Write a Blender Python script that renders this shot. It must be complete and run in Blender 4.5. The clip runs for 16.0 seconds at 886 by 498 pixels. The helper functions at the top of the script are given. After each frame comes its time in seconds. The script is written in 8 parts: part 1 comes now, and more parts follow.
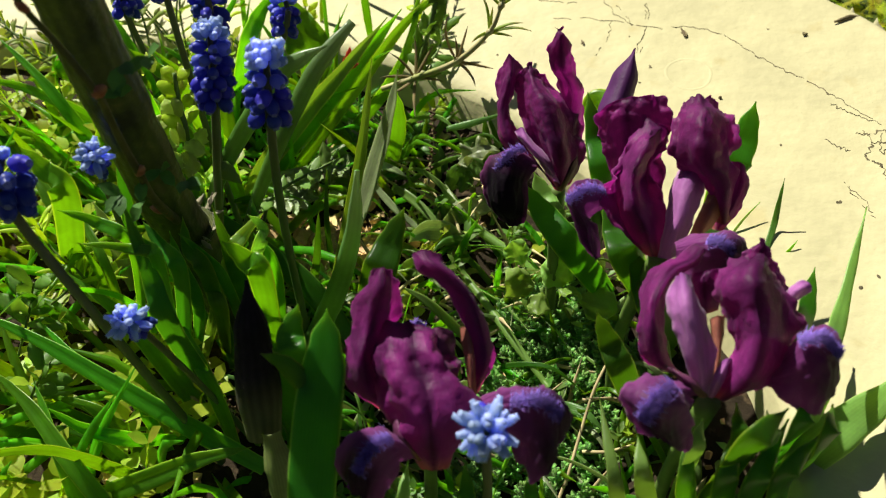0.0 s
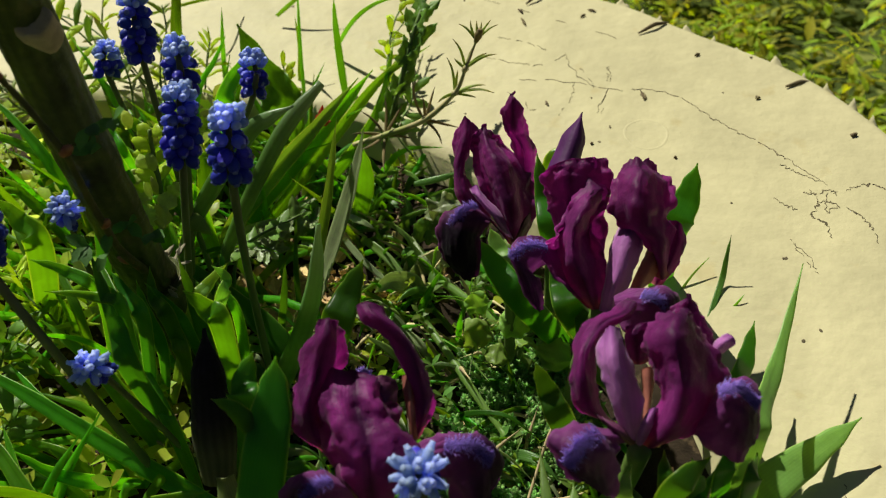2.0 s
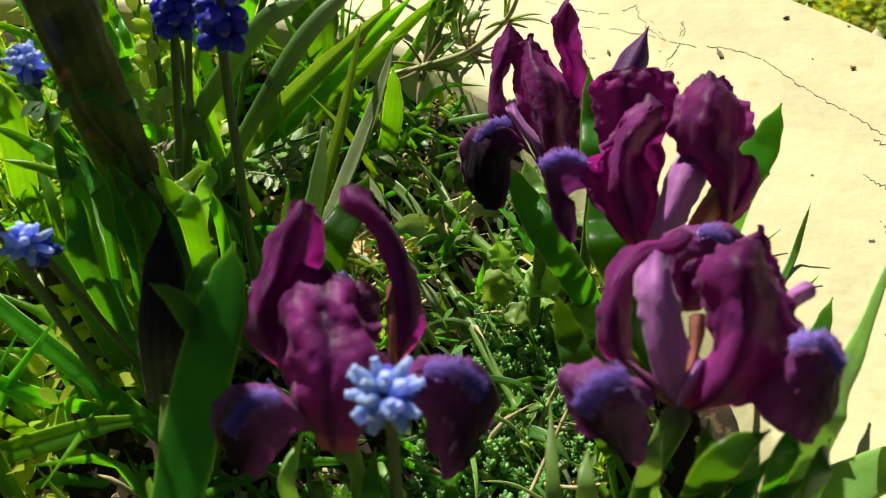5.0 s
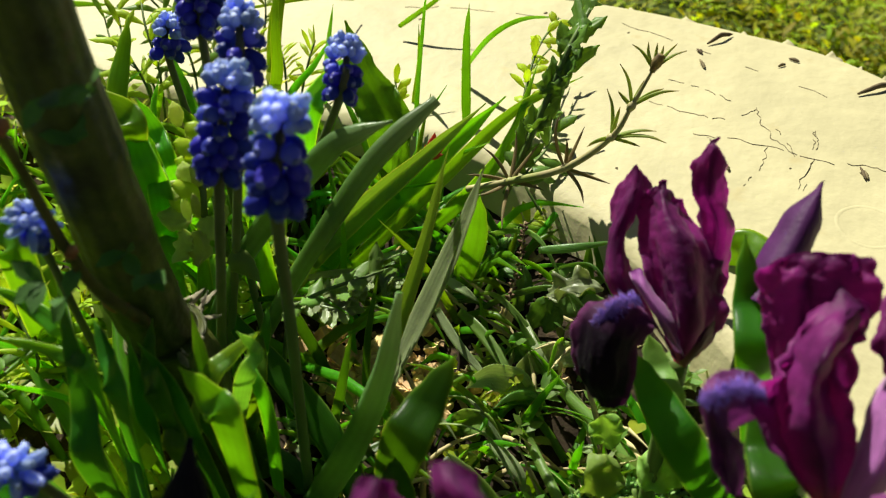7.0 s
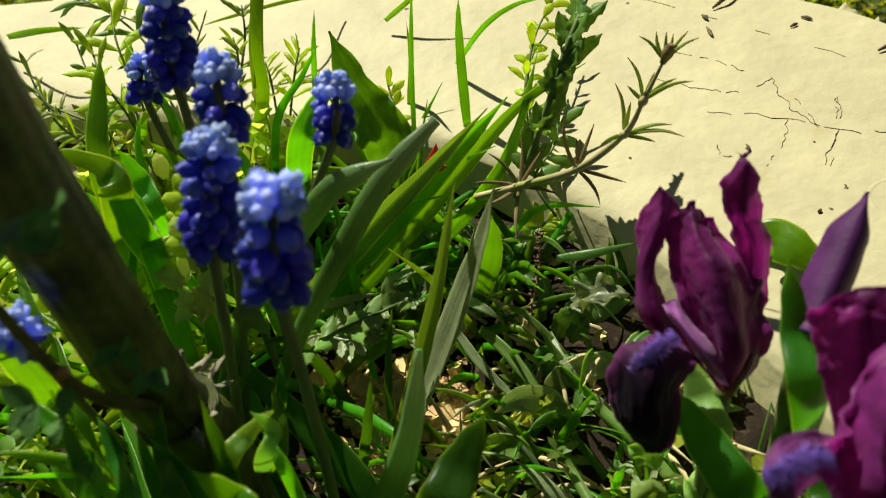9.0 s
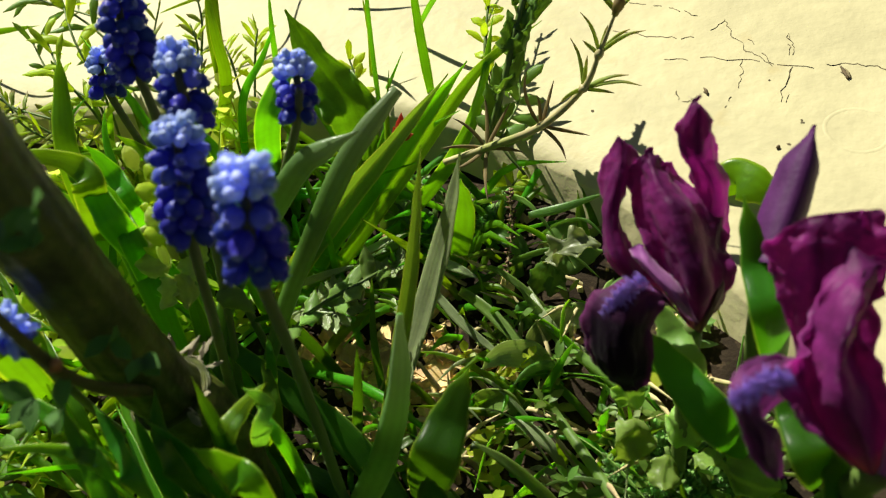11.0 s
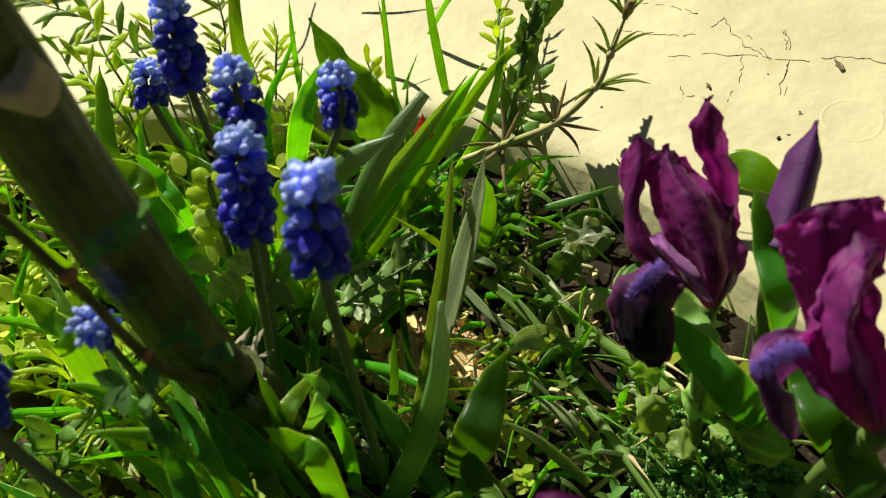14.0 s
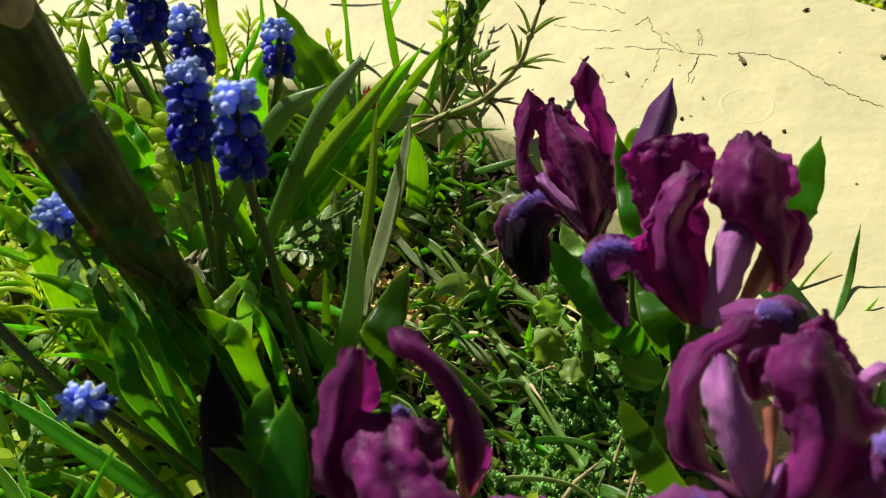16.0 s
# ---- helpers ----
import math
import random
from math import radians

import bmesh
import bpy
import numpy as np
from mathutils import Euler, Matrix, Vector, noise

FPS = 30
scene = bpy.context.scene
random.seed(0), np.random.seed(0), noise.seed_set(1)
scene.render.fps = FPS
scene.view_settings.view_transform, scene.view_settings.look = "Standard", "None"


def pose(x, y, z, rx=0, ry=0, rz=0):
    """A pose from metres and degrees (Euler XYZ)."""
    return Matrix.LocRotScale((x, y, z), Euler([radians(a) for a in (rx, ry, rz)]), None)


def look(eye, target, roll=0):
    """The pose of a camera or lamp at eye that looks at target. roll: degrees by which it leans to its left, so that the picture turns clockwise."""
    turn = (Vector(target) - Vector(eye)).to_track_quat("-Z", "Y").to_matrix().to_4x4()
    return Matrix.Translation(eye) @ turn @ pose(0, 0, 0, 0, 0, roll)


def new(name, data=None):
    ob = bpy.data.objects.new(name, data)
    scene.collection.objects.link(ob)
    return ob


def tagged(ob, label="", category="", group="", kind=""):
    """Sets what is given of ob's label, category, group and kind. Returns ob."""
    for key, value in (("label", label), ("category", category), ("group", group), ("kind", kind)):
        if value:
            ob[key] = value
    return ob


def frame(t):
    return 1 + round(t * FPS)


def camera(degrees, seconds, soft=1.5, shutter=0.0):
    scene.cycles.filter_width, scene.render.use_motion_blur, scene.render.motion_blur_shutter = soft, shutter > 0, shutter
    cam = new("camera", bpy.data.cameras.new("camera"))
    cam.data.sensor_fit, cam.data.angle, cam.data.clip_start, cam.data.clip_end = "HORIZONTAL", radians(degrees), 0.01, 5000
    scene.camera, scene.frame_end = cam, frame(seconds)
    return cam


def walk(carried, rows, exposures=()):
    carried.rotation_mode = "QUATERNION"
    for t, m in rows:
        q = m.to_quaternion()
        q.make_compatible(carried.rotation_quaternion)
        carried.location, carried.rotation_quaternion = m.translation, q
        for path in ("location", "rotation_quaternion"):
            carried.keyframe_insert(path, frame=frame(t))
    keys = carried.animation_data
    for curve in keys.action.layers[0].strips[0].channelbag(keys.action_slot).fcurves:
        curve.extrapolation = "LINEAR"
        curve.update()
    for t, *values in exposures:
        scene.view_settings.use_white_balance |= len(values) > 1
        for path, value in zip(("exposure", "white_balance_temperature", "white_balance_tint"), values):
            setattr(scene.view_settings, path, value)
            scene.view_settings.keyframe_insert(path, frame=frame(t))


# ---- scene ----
cam = camera(58.2, 16.0, soft=1.15)
PATH = [
    (0, (0.039, 0.034, 0.332), (0.003, 1.582, -0.934), -0.3),
    (0.5, (0.04, 0.033, 0.334), (0.0, 1.605, -0.902), 0.0),
    (1, (0.044, 0.03, 0.339), (0.006, 1.618, -0.875), 0.2),
    (1.5, (0.05, 0.024, 0.342), (0.017, 1.636, -0.842), 0.4),
    (2, (0.055, 0.024, 0.342), (0.027, 1.646, -0.828), 0.5),
    (2.5, (0.059, 0.021, 0.345), (0.034, 1.641, -0.827), 0.7),
    (3, (0.061, 0.015, 0.346), (0.041, 1.633, -0.83), 0.9),
    (3.5, (0.063, 0.043, 0.308), (0.013, 1.626, -0.913), 2.0),
    (3.7, (0.066, 0.054, 0.295), (-0.001, 1.627, -0.938), 2.5),
    (5.8, (0.067, 0.042, 0.288), (-0.132, 1.709, -0.798), 4.4),
    (6, (0.063, 0.048, 0.291), (-0.15, 1.718, -0.789), 4.3),
    (6.5, (0.047, 0.088, 0.293), (-0.215, 1.769, -0.759), 4.4),
    (7, (0.042, 0.114, 0.29), (-0.25, 1.782, -0.775), 3.8),
    (7.5, (0.038, 0.152, 0.297), (-0.269, 1.787, -0.813), 1.5),
    (8, (0.032, 0.161, 0.303), (-0.277, 1.78, -0.829), -1.2),
    (8.5, (0.033, 0.153, 0.301), (-0.276, 1.762, -0.847), -1.9),
    (9, (0.035, 0.14, 0.302), (-0.263, 1.741, -0.858), -2.2),
    (9.5, (0.039, 0.135, 0.302), (-0.253, 1.73, -0.868), -2.8),
    (9.7, (0.041, 0.135, 0.305), (-0.249, 1.726, -0.873), -3.1),
    (12, (0.029, 0.132, 0.305), (-0.197, 1.677, -0.943), -7.9),
    (12.5, (0.024, 0.129, 0.314), (-0.201, 1.674, -0.936), -7.9),
    (13, (0.026, 0.127, 0.317), (-0.204, 1.67, -0.935), -8.0),
    (13.5, (0.024, 0.125, 0.319), (-0.204, 1.671, -0.929), -7.9),
    (14, (0.028, 0.119, 0.318), (-0.202, 1.667, -0.927), -7.4),
    (14.5, (0.041, 0.106, 0.315), (-0.189, 1.657, -0.926), -6.6),
    (15, (0.048, 0.088, 0.313), (-0.178, 1.656, -0.908), -5.9),
    (15.5, (0.057, 0.072, 0.314), (-0.172, 1.656, -0.886), -5.2),
    (16, (0.06, 0.07, 0.315), (-0.164, 1.661, -0.876), -4.8),
]
EXPOSURES = [(0, 0.70, 6680, 8), (0.5, 0.52, 6680, 8), (1, 0.38, 6680, 8), (1.5, 0.25, 6680, 8), (2, 0.19, 6680, 8), (3, 0.19, 6680, 8), (3.5, 0.70, 6680, 8), (6, 0.80, 6680, 8), (7, 0.63, 6720, 8), (8, 0.41, 6780, 8), (9.5, 0.49, 6780, 8), (12, 0.72, 6780, 8), (14, 0.59, 6780, 8), (16, 0.55, 6780, 8)]
cam.data.dof.use_dof, cam.data.dof.focus_distance, cam.data.dof.aperture_fstop = True, 0.33, 16.0
walk(cam, [(t, look(eye, target, roll)) for t, eye, target, roll in PATH], EXPOSURES)

# ---- light ----
world = bpy.data.worlds.new("sky")
scene.world = world
world.use_nodes = True
SUN_AZ, SUN_EL = -46.0, 53.0       # degrees from +y (clockwise positive), and above the ground
wn = world.node_tree.nodes
sky = wn.new("ShaderNodeTexSky")
sky.sky_type, sky.sun_disc = "NISHITA", False
sky.sun_elevation, sky.sun_rotation = radians(SUN_EL), radians(SUN_AZ)
world.node_tree.links.new(sky.outputs[0], wn["Background"].inputs[0])
wn["Background"].inputs[1].default_value = 0.0175
sun_way = Vector((math.sin(radians(SUN_AZ)) * math.cos(radians(SUN_EL)), math.cos(radians(SUN_AZ)) * math.cos(radians(SUN_EL)), math.sin(radians(SUN_EL))))
sun = new("sun", bpy.data.lights.new("sun", "SUN"))
sun.data.energy, sun.data.angle, sun.data.color = 5.0, radians(0.55), (0.965, 0.955, 0.84)
sun.matrix_world = look(sun_way * 5, (0, 0, 0))


# ---- materials ----
def material(name, color, rough=0.6, spec=0.4, translucent=0.0, glow_color=None, var=0.15, grain=40.0, bump=0.0, sheen=0.0,
             stripes=0.0, stripe_count=18.0, tip=None, base=None, island=False, hue=0.0, metal=0.0, layers=2, dents=0.0, edge=None, mid=None, veins=0.25, blotch=None, blotch_scale=60.0, blotch_at=0.55):
    """A surface with two scales of variation; stripes run along the length of leaves and petals, base and tip blend in along it."""
    m = bpy.data.materials.new(name)
    m.use_nodes = True
    nt = m.node_tree
    n, l = nt.nodes, nt.links
    p = n["Principled BSDF"]
    p.inputs["Roughness"].default_value = rough
    p.inputs["Specular IOR Level"].default_value = spec
    p.inputs["Metallic"].default_value = metal
    if sheen:
        p.inputs["Sheen Weight"].default_value = sheen
        p.inputs["Sheen Roughness"].default_value = 0.4
    tc = n.new("ShaderNodeTexCoord")

    def mixed(kind, fac, a, b):
        x = n.new("ShaderNodeMix")
        x.data_type, x.blend_type = "RGBA", kind
        for key, v in ((0, fac), (6, a), (7, b)):
            if hasattr(v, "is_linked"):
                l.new(v, x.inputs[key])
            else:
                x.inputs[key].default_value = v if key == 0 else (*v, 1.0)
        return x.outputs[2]

    def ranged(v, lo, hi, a, b):
        r = n.new("ShaderNodeMapRange")
        l.new(v, r.inputs[0])
        for i, q in enumerate((lo, hi, a, b)):
            r.inputs[1 + i].default_value = q
        return r.outputs[0]

    def noisy(scale, detail=4.0):
        t = n.new("ShaderNodeTexNoise")
        t.inputs["Scale"].default_value, t.inputs["Detail"].default_value = scale, detail
        l.new(tc.outputs["Object"], t.inputs["Vector"])
        return t.outputs["Fac"]

    col = mixed("MIX", ranged(noisy(grain), 0.3, 0.7, 0, 1), [c * (1 - var) for c in color], [min(1, c * (1 + var)) for c in color])
    fine = noisy(grain * 9, 3.0)
    col = mixed("MULTIPLY", 0.6 * var + 0.1, col, mixed("MIX", ranged(fine, 0.25, 0.75, 0, 1), (0.6, 0.6, 0.6), (1, 1, 1)))
    if blotch:
        col = mixed("MIX", ranged(noisy(blotch_scale, 6.0), blotch_at, blotch_at + 0.08, 0, 1), col, blotch)
    if stripes or tip or base or edge or mid:
        sx = n.new("ShaderNodeSeparateXYZ")
        l.new(tc.outputs["UV"], sx.inputs[0])
    if base:
        col = mixed("MIX", ranged(sx.outputs[1], 0.02, base[3], 1, 0), col, base[:3])
    if tip:
        col = mixed("MIX", ranged(sx.outputs[1], tip[3], 1.0, 0, 1), col, tip[:3])
    if edge or mid:
        em = n.new("ShaderNodeMath")
        em.operation = "SUBTRACT"
        l.new(sx.outputs[0], em.inputs[0])
        em.inputs[1].default_value = 0.5
        ea = n.new("ShaderNodeMath")
        ea.operation = "ABSOLUTE"
        l.new(em.outputs[0], ea.inputs[0])
        if mid:
            soft_mid = n.new("ShaderNodeMath")
            soft_mid.operation = "MULTIPLY_ADD"
            l.new(noisy(grain * 2.2), soft_mid.inputs[0])
            soft_mid.inputs[1].default_value = 0.22
            l.new(ea.outputs[0], soft_mid.inputs[2])
            col = mixed("MIX", ranged(soft_mid.outputs[0], 0.10, 0.10 + mid[3], 1, 0), col, mid[:3])
        if edge:
            col = mixed("MIX", ranged(ea.outputs[0], edge[3], 0.5, 0, 1), col, edge[:3])
    height = fine
    if stripes:
        w = n.new("ShaderNodeMath")
        w.operation = "SINE"
        k = n.new("ShaderNodeMath")
        k.operation = "MULTIPLY_ADD"
        l.new(sx.outputs[0], k.inputs[0])
        k.inputs[1].default_value = stripe_count * 6.28
        jig = n.new("ShaderNodeMath")
        jig.operation = "MULTIPLY"
        l.new(noisy(grain * 1.5), jig.inputs[0])
        jig.inputs[1].default_value = 3.0
        l.new(jig.outputs[0], k.inputs[2])
        l.new(k.outputs[0], w.inputs[0])
        band = ranged(w.outputs[0], -1, 1, 0, 1)
        vh = n.new("ShaderNodeMath")
        vh.operation = "MULTIPLY_ADD"
        l.new(band, vh.inputs[0])
        vh.inputs[1].default_value = veins
        l.new(fine, vh.inputs[2])
        height = vh.outputs[0]
        col = mixed("MULTIPLY", stripes, col, mixed("MIX", band, (0.62, 0.62, 0.62), (1.12, 1.12, 1.12)))
    if island or hue:
        src = n.new("ShaderNodeNewGeometry").outputs["Random Per Island"] if island else n.new("ShaderNodeObjectInfo").outputs["Random"]
        h = n.new("ShaderNodeHueSaturation")
        l.new(ranged(src, 0, 1, 0.5 - hue, 0.5 + hue), h.inputs["Hue"])
        l.new(ranged(src, 0, 1, 0.65, 1.3), h.inputs["Value"])
        l.new(col, h.inputs["Color"])
        col = h.outputs[0]
    l.new(col, p.inputs["Base Color"])
    if bump:
        b = n.new("ShaderNodeBump")
        b.inputs["Strength"].default_value, b.inputs["Distance"].default_value = bump, 0.0004
        if dents:
            dm = n.new("ShaderNodeMath")
            dm.operation = "MULTIPLY_ADD"
            l.new(noisy(grain * 1.7, 5.0), dm.inputs[0])
            dm.inputs[1].default_value = dents
            l.new(height, dm.inputs[2])
            height = dm.outputs[0]
        l.new(height, b.inputs["Height"])
        l.new(b.outputs[0], p.inputs["Normal"])
    if translucent:
        t = n.new("ShaderNodeBsdfTranslucent")
        mx = n.new("ShaderNodeMixShader")
        mx.inputs[0].default_value = translucent
        through_col = mixed("MULTIPLY", 1.0, col, glow_color) if glow_color else col
        if layers == 2:                        # light passes both faces of a solid leaf: each lets the square root through
            gm = n.new("ShaderNodeGamma")
            gm.inputs[1].default_value = 0.5
            l.new(through_col, gm.inputs[0])
            through_col = gm.outputs[0]
        l.new(through_col, t.inputs[0])
        if bump:
            l.new(b.outputs[0], t.inputs[1])
        l.new(p.outputs[0], mx.inputs[1])
        l.new(t.outputs[0], mx.inputs[2])
        l.new(mx.outputs[0], n["Material Output"].inputs[0])
    return m


M_PAINT = material("cream_paint", (0.555, 0.50, 0.292), 0.6, 0.25, var=0.09, grain=22, bump=0.5, dents=10.0, blotch=(0.50, 0.43, 0.23), blotch_scale=48, blotch_at=0.64)
M_CRACK = material("crack_dirt", (0.13, 0.108, 0.065), 0.95, 0.1, var=0.5, grain=300)
M_SOIL = material("soil", (0.030, 0.021, 0.013), 0.95, 0.15, var=0.5, grain=90, bump=1.0, blotch=(0.085, 0.058, 0.033), blotch_scale=160, blotch_at=0.58)
M_CHIP = material("pale_chip", (0.72, 0.50, 0.25), 0.85, 0.2, var=0.3, grain=200, bump=0.6, island=True, hue=0.02)
M_EARTH = material("garden_earth", (0.055, 0.075, 0.016), 0.95, 0.1, var=0.4, grain=30, bump=0.6, blotch=(0.17, 0.19, 0.05), blotch_scale=26)
# standards: dark tip and blotches put the shade of folded layers into the colour
M_STAND = material("standard_petal", (0.205, 0.025, 0.172), 0.52, 0.24, translucent=0.5, glow_color=(3.4, 0.9, 2.5), var=0.6, grain=48, bump=1.0, dents=1.4, sheen=0.07, stripes=0.08, stripe_count=26, veins=0.06, base=(0.30, 0.10, 0.09, 0.10), tip=(0.090, 0.012, 0.080, 0.85), edge=(0.26, 0.06, 0.23, 0.475), mid=(0.055, 0.006, 0.050, 0.14), blotch=(0.105, 0.012, 0.090), blotch_scale=70, blotch_at=0.57)
M_FALL_DARK = material("dark_fall_petal", (0.008, 0.0015, 0.010), 0.6, 0.15, translucent=0.35, glow_color=(2.0, 1.0, 1.7), var=0.7, grain=50, bump=0.8, dents=1.8, sheen=0.08, stripes=0.2, stripe_count=9, base=(0.26, 0.045, 0.23, 0.62), edge=(0.15, 0.030, 0.12, 0.38))
M_FALL = material("fall_petal", (0.020, 0.003, 0.024), 0.55, 0.2, translucent=0.4, glow_color=(2.2, 1.0, 1.9), var=0.6, grain=50, bump=0.8, dents=1.8, sheen=0.08, stripes=0.2, stripe_count=9, base=(0.27, 0.06, 0.26, 0.80), edge=(0.24, 0.06, 0.22, 0.26))
M_STYLE = material("style_petal", (0.54, 0.20, 0.54), 0.55, 0.2, translucent=0.45, var=0.2, grain=80, bump=0.4, sheen=0.1, stripes=0.18, stripe_count=6, tip=(0.26, 0.06, 0.29, 0.66), edge=(0.66, 0.40, 0.64, 0.40))
M_CLAW = material("claw", (0.17, 0.045, 0.12), 0.5, 0.3, translucent=0.4, var=0.3, grain=100, bump=0.4, base=(0.30, 0.16, 0.07, 0.4))
M_CLAW_PINK = material("pink_claw", (0.46, 0.17, 0.13), 0.5, 0.3, translucent=0.4, var=0.3, grain=100, bump=0.3)
M_BEARD = material("beard", (0.38, 0.235, 0.80), 0.6, 0.3, translucent=0.4, var=0.2, grain=200, island=True, hue=0.02)
M_BUD = material("furled_bud", (0.10, 0.022, 0.12), 0.55, 0.25, translucent=0.25, var=0.3, grain=90, bump=0.3, stripes=0.2, stripe_count=5)
M_WITHER = material("withered_bud", (0.016, 0.012, 0.017), 0.75, 0.15, var=0.6, grain=120, bump=0.8, stripes=0.6, stripe_count=14, base=(0.12, 0.13, 0.06, 0.45))
M_SPATHE = material("spathe", (0.22, 0.27, 0.09), 0.5, 0.35, translucent=0.35, var=0.3, grain=70, stripes=0.4, stripe_count=10)
# leaf greens: edge is a pale margin that also paints in rim light
M_LEAF = material("iris_leaf_green", (0.034, 0.140, 0.012), 0.36, 0.35, translucent=0.6, glow_color=(3.2, 2.6, 0.5), var=0.2, grain=60, bump=0.25, stripes=0.16, stripe_count=12, veins=0.06, tip=(0.06, 0.18, 0.02, 0.8), hue=0.015, edge=(0.20, 0.34, 0.06, 0.455))
M_LEAF_PALE = material("pale_leaf_green", (0.19, 0.33, 0.075), 0.42, 0.4, translucent=0.45, glow_color=(1.7, 1.7, 0.5), var=0.18, grain=60, bump=0.25, stripes=0.16, stripe_count=12, veins=0.08, hue=0.012, edge=(0.34, 0.45, 0.14, 0.45))
M_TUBE = material("bulb_leaf_green", (0.130, 0.300, 0.060), 0.30, 0.55, translucent=0.5, glow_color=(2.9, 2.5, 0.5), var=0.2, grain=50, bump=0.25, stripes=0.25, stripe_count=5, hue=0.02, edge=(0.30, 0.44, 0.08, 0.41))
# the paler tip half paints in the grey sheen of light from above
M_TUBE_DARK = material("thick_leaf_green", (0.085, 0.195, 0.035), 0.34, 0.45, translucent=0.3, glow_color=(1.8, 1.8, 0.6), var=0.35, grain=50, bump=0.35, stripes=0.2, stripe_count=9, hue=0.015, tip=(0.19, 0.27, 0.14, 0.55))
M_GRASS = material("grass_green", (0.072, 0.235, 0.013), 0.32, 0.5, translucent=0.62, glow_color=(3.5, 2.7, 0.45), var=0.2, grain=60, bump=0.2, stripes=0.22, stripe_count=4, hue=0.025, edge=(0.24, 0.42, 0.06, 0.43))
M_TURF = material("turf_green", (0.095, 0.27, 0.014), 0.36, 0.45, translucent=0.6, glow_color=(3.1, 2.6, 0.45), var=0.3, grain=60, island=True, hue=0.03)
M_WEED = material("chickweed_green", (0.44, 0.56, 0.05), 0.42, 0.4, translucent=0.58, glow_color=(1.9, 1.9, 0.35), var=0.25, grain=70, island=True, hue=0.03)
M_WEED_DARK = material("weed_green", (0.14, 0.26, 0.05), 0.45, 0.4, translucent=0.5, glow_color=(2.1, 2.0, 0.5), var=0.25, grain=90, bump=0.3, island=True, hue=0.03)
M_WEED_LEAF = material("weed_leaf_green", (0.10, 0.20, 0.045), 0.4, 0.45, translucent=0.45, glow_color=(1.9, 1.9, 0.5), var=0.25, grain=90, bump=0.4, stripes=0.15, stripe_count=6, hue=0.02)
M_DOCK = material("dock_green", (0.075, 0.20, 0.016), 0.38, 0.4, translucent=0.58, glow_color=(2.6, 2.3, 0.45), var=0.35, grain=90, bump=0.5, dents=1.5, stripes=0.15, stripe_count=7, edge=(0.16, 0.30, 0.04, 0.46))
M_STALK = material("pale_stalk", (0.46, 0.40, 0.19), 0.5, 0.35, var=0.3, grain=90, blotch=(0.30, 0.32, 0.09), blotch_scale=40)
M_SEDUM = material("stonecrop_green", (0.30, 0.56, 0.15), 0.4, 0.4, translucent=0.35, var=0.2, grain=90, island=True, hue=0.02)
M_STEM = material("flower_stem", (0.155, 0.180, 0.065), 0.5, 0.35, translucent=0.1, var=0.25, grain=70, tip=(0.055, 0.05, 0.045, 0.2), base=(0.11, 0.19, 0.04, 0.7), layers=1)
M_STEM_GREEN = material("green_stem", (0.14, 0.22, 0.05), 0.5, 0.35, translucent=0.15, var=0.2, grain=70, layers=1)
M_BELL = material("blue_bell", (0.044, 0.056, 0.43), 0.42, 0.3, translucent=0.35, glow_color=(1.6, 1.5, 1.5), var=0.25, grain=160, hue=0.012, layers=1)
M_BELL_MID = material("mid_blue_bell", (0.10, 0.14, 0.58), 0.45, 0.3, translucent=0.4, glow_color=(1.5, 1.4, 1.4), var=0.2, grain=160, hue=0.012, tip=(0.20, 0.25, 0.75, 0.4), layers=1)
M_BELL_RIM = material("bell_rim", (0.19, 0.22, 0.58), 0.5, 0.3, translucent=0.3, var=0.1, grain=200, layers=1)
M_BELL_PALE = material("pale_bell", (0.27, 0.38, 0.88), 0.5, 0.3, translucent=0.45, glow_color=(1.3, 1.3, 1.2), var=0.15, grain=160, hue=0.012, tip=(0.54, 0.64, 0.97, 0.35), layers=1)
M_BARK = material("cane_bark", (0.082, 0.100, 0.014), 0.48, 0.28, var=0.75, grain=55, bump=1.0, dents=4.0, stripes=0.5, stripe_count=13, veins=0.7, blotch=(0.125, 0.118, 0.028), blotch_scale=110, blotch_at=0.58)
M_FLAKE = material("bark_flake", (0.36, 0.32, 0.22), 0.8, 0.2, translucent=0.2, var=0.4, grain=160, bump=0.5, layers=1)
M_TWIG = material("red_twig", (0.075, 0.072, 0.020), 0.6, 0.16, var=0.45, grain=110, bump=0.5, blotch=(0.20, 0.07, 0.04), blotch_scale=60, blotch_at=0.64)
M_SCAR = material("pruning_scar", (0.48, 0.36, 0.22), 0.85, 0.2, var=0.25, grain=160, bump=0.6)
M_ROSE = material("rose_leaf", (0.08, 0.19, 0.045), 0.5, 0.3, translucent=0.4, glow_color=(1.3, 1.3, 0.6), var=0.2, grain=120, bump=0.3, layers=1)
M_STRAW = material("dry_straw", (0.46, 0.36, 0.20), 0.8, 0.25, var=0.25, grain=120, stripes=0.3, stripe_count=5, hue=0.02)
M_HUSK = material("husk", (0.15, 0.09, 0.055), 0.8, 0.2, var=0.3, grain=150, hue=0.02)
M_SCRAP = material("dry_scrap", (0.20, 0.155, 0.085), 0.8, 0.2, var=0.4, grain=200, bump=0.5, hue=0.02)
M_RED = material("red_leaf", (0.50, 0.055, 0.04), 0.5, 0.3, translucent=0.45, glow_color=(1.5, 0.8, 0.6), var=0.3, grain=90, hue=0.02)
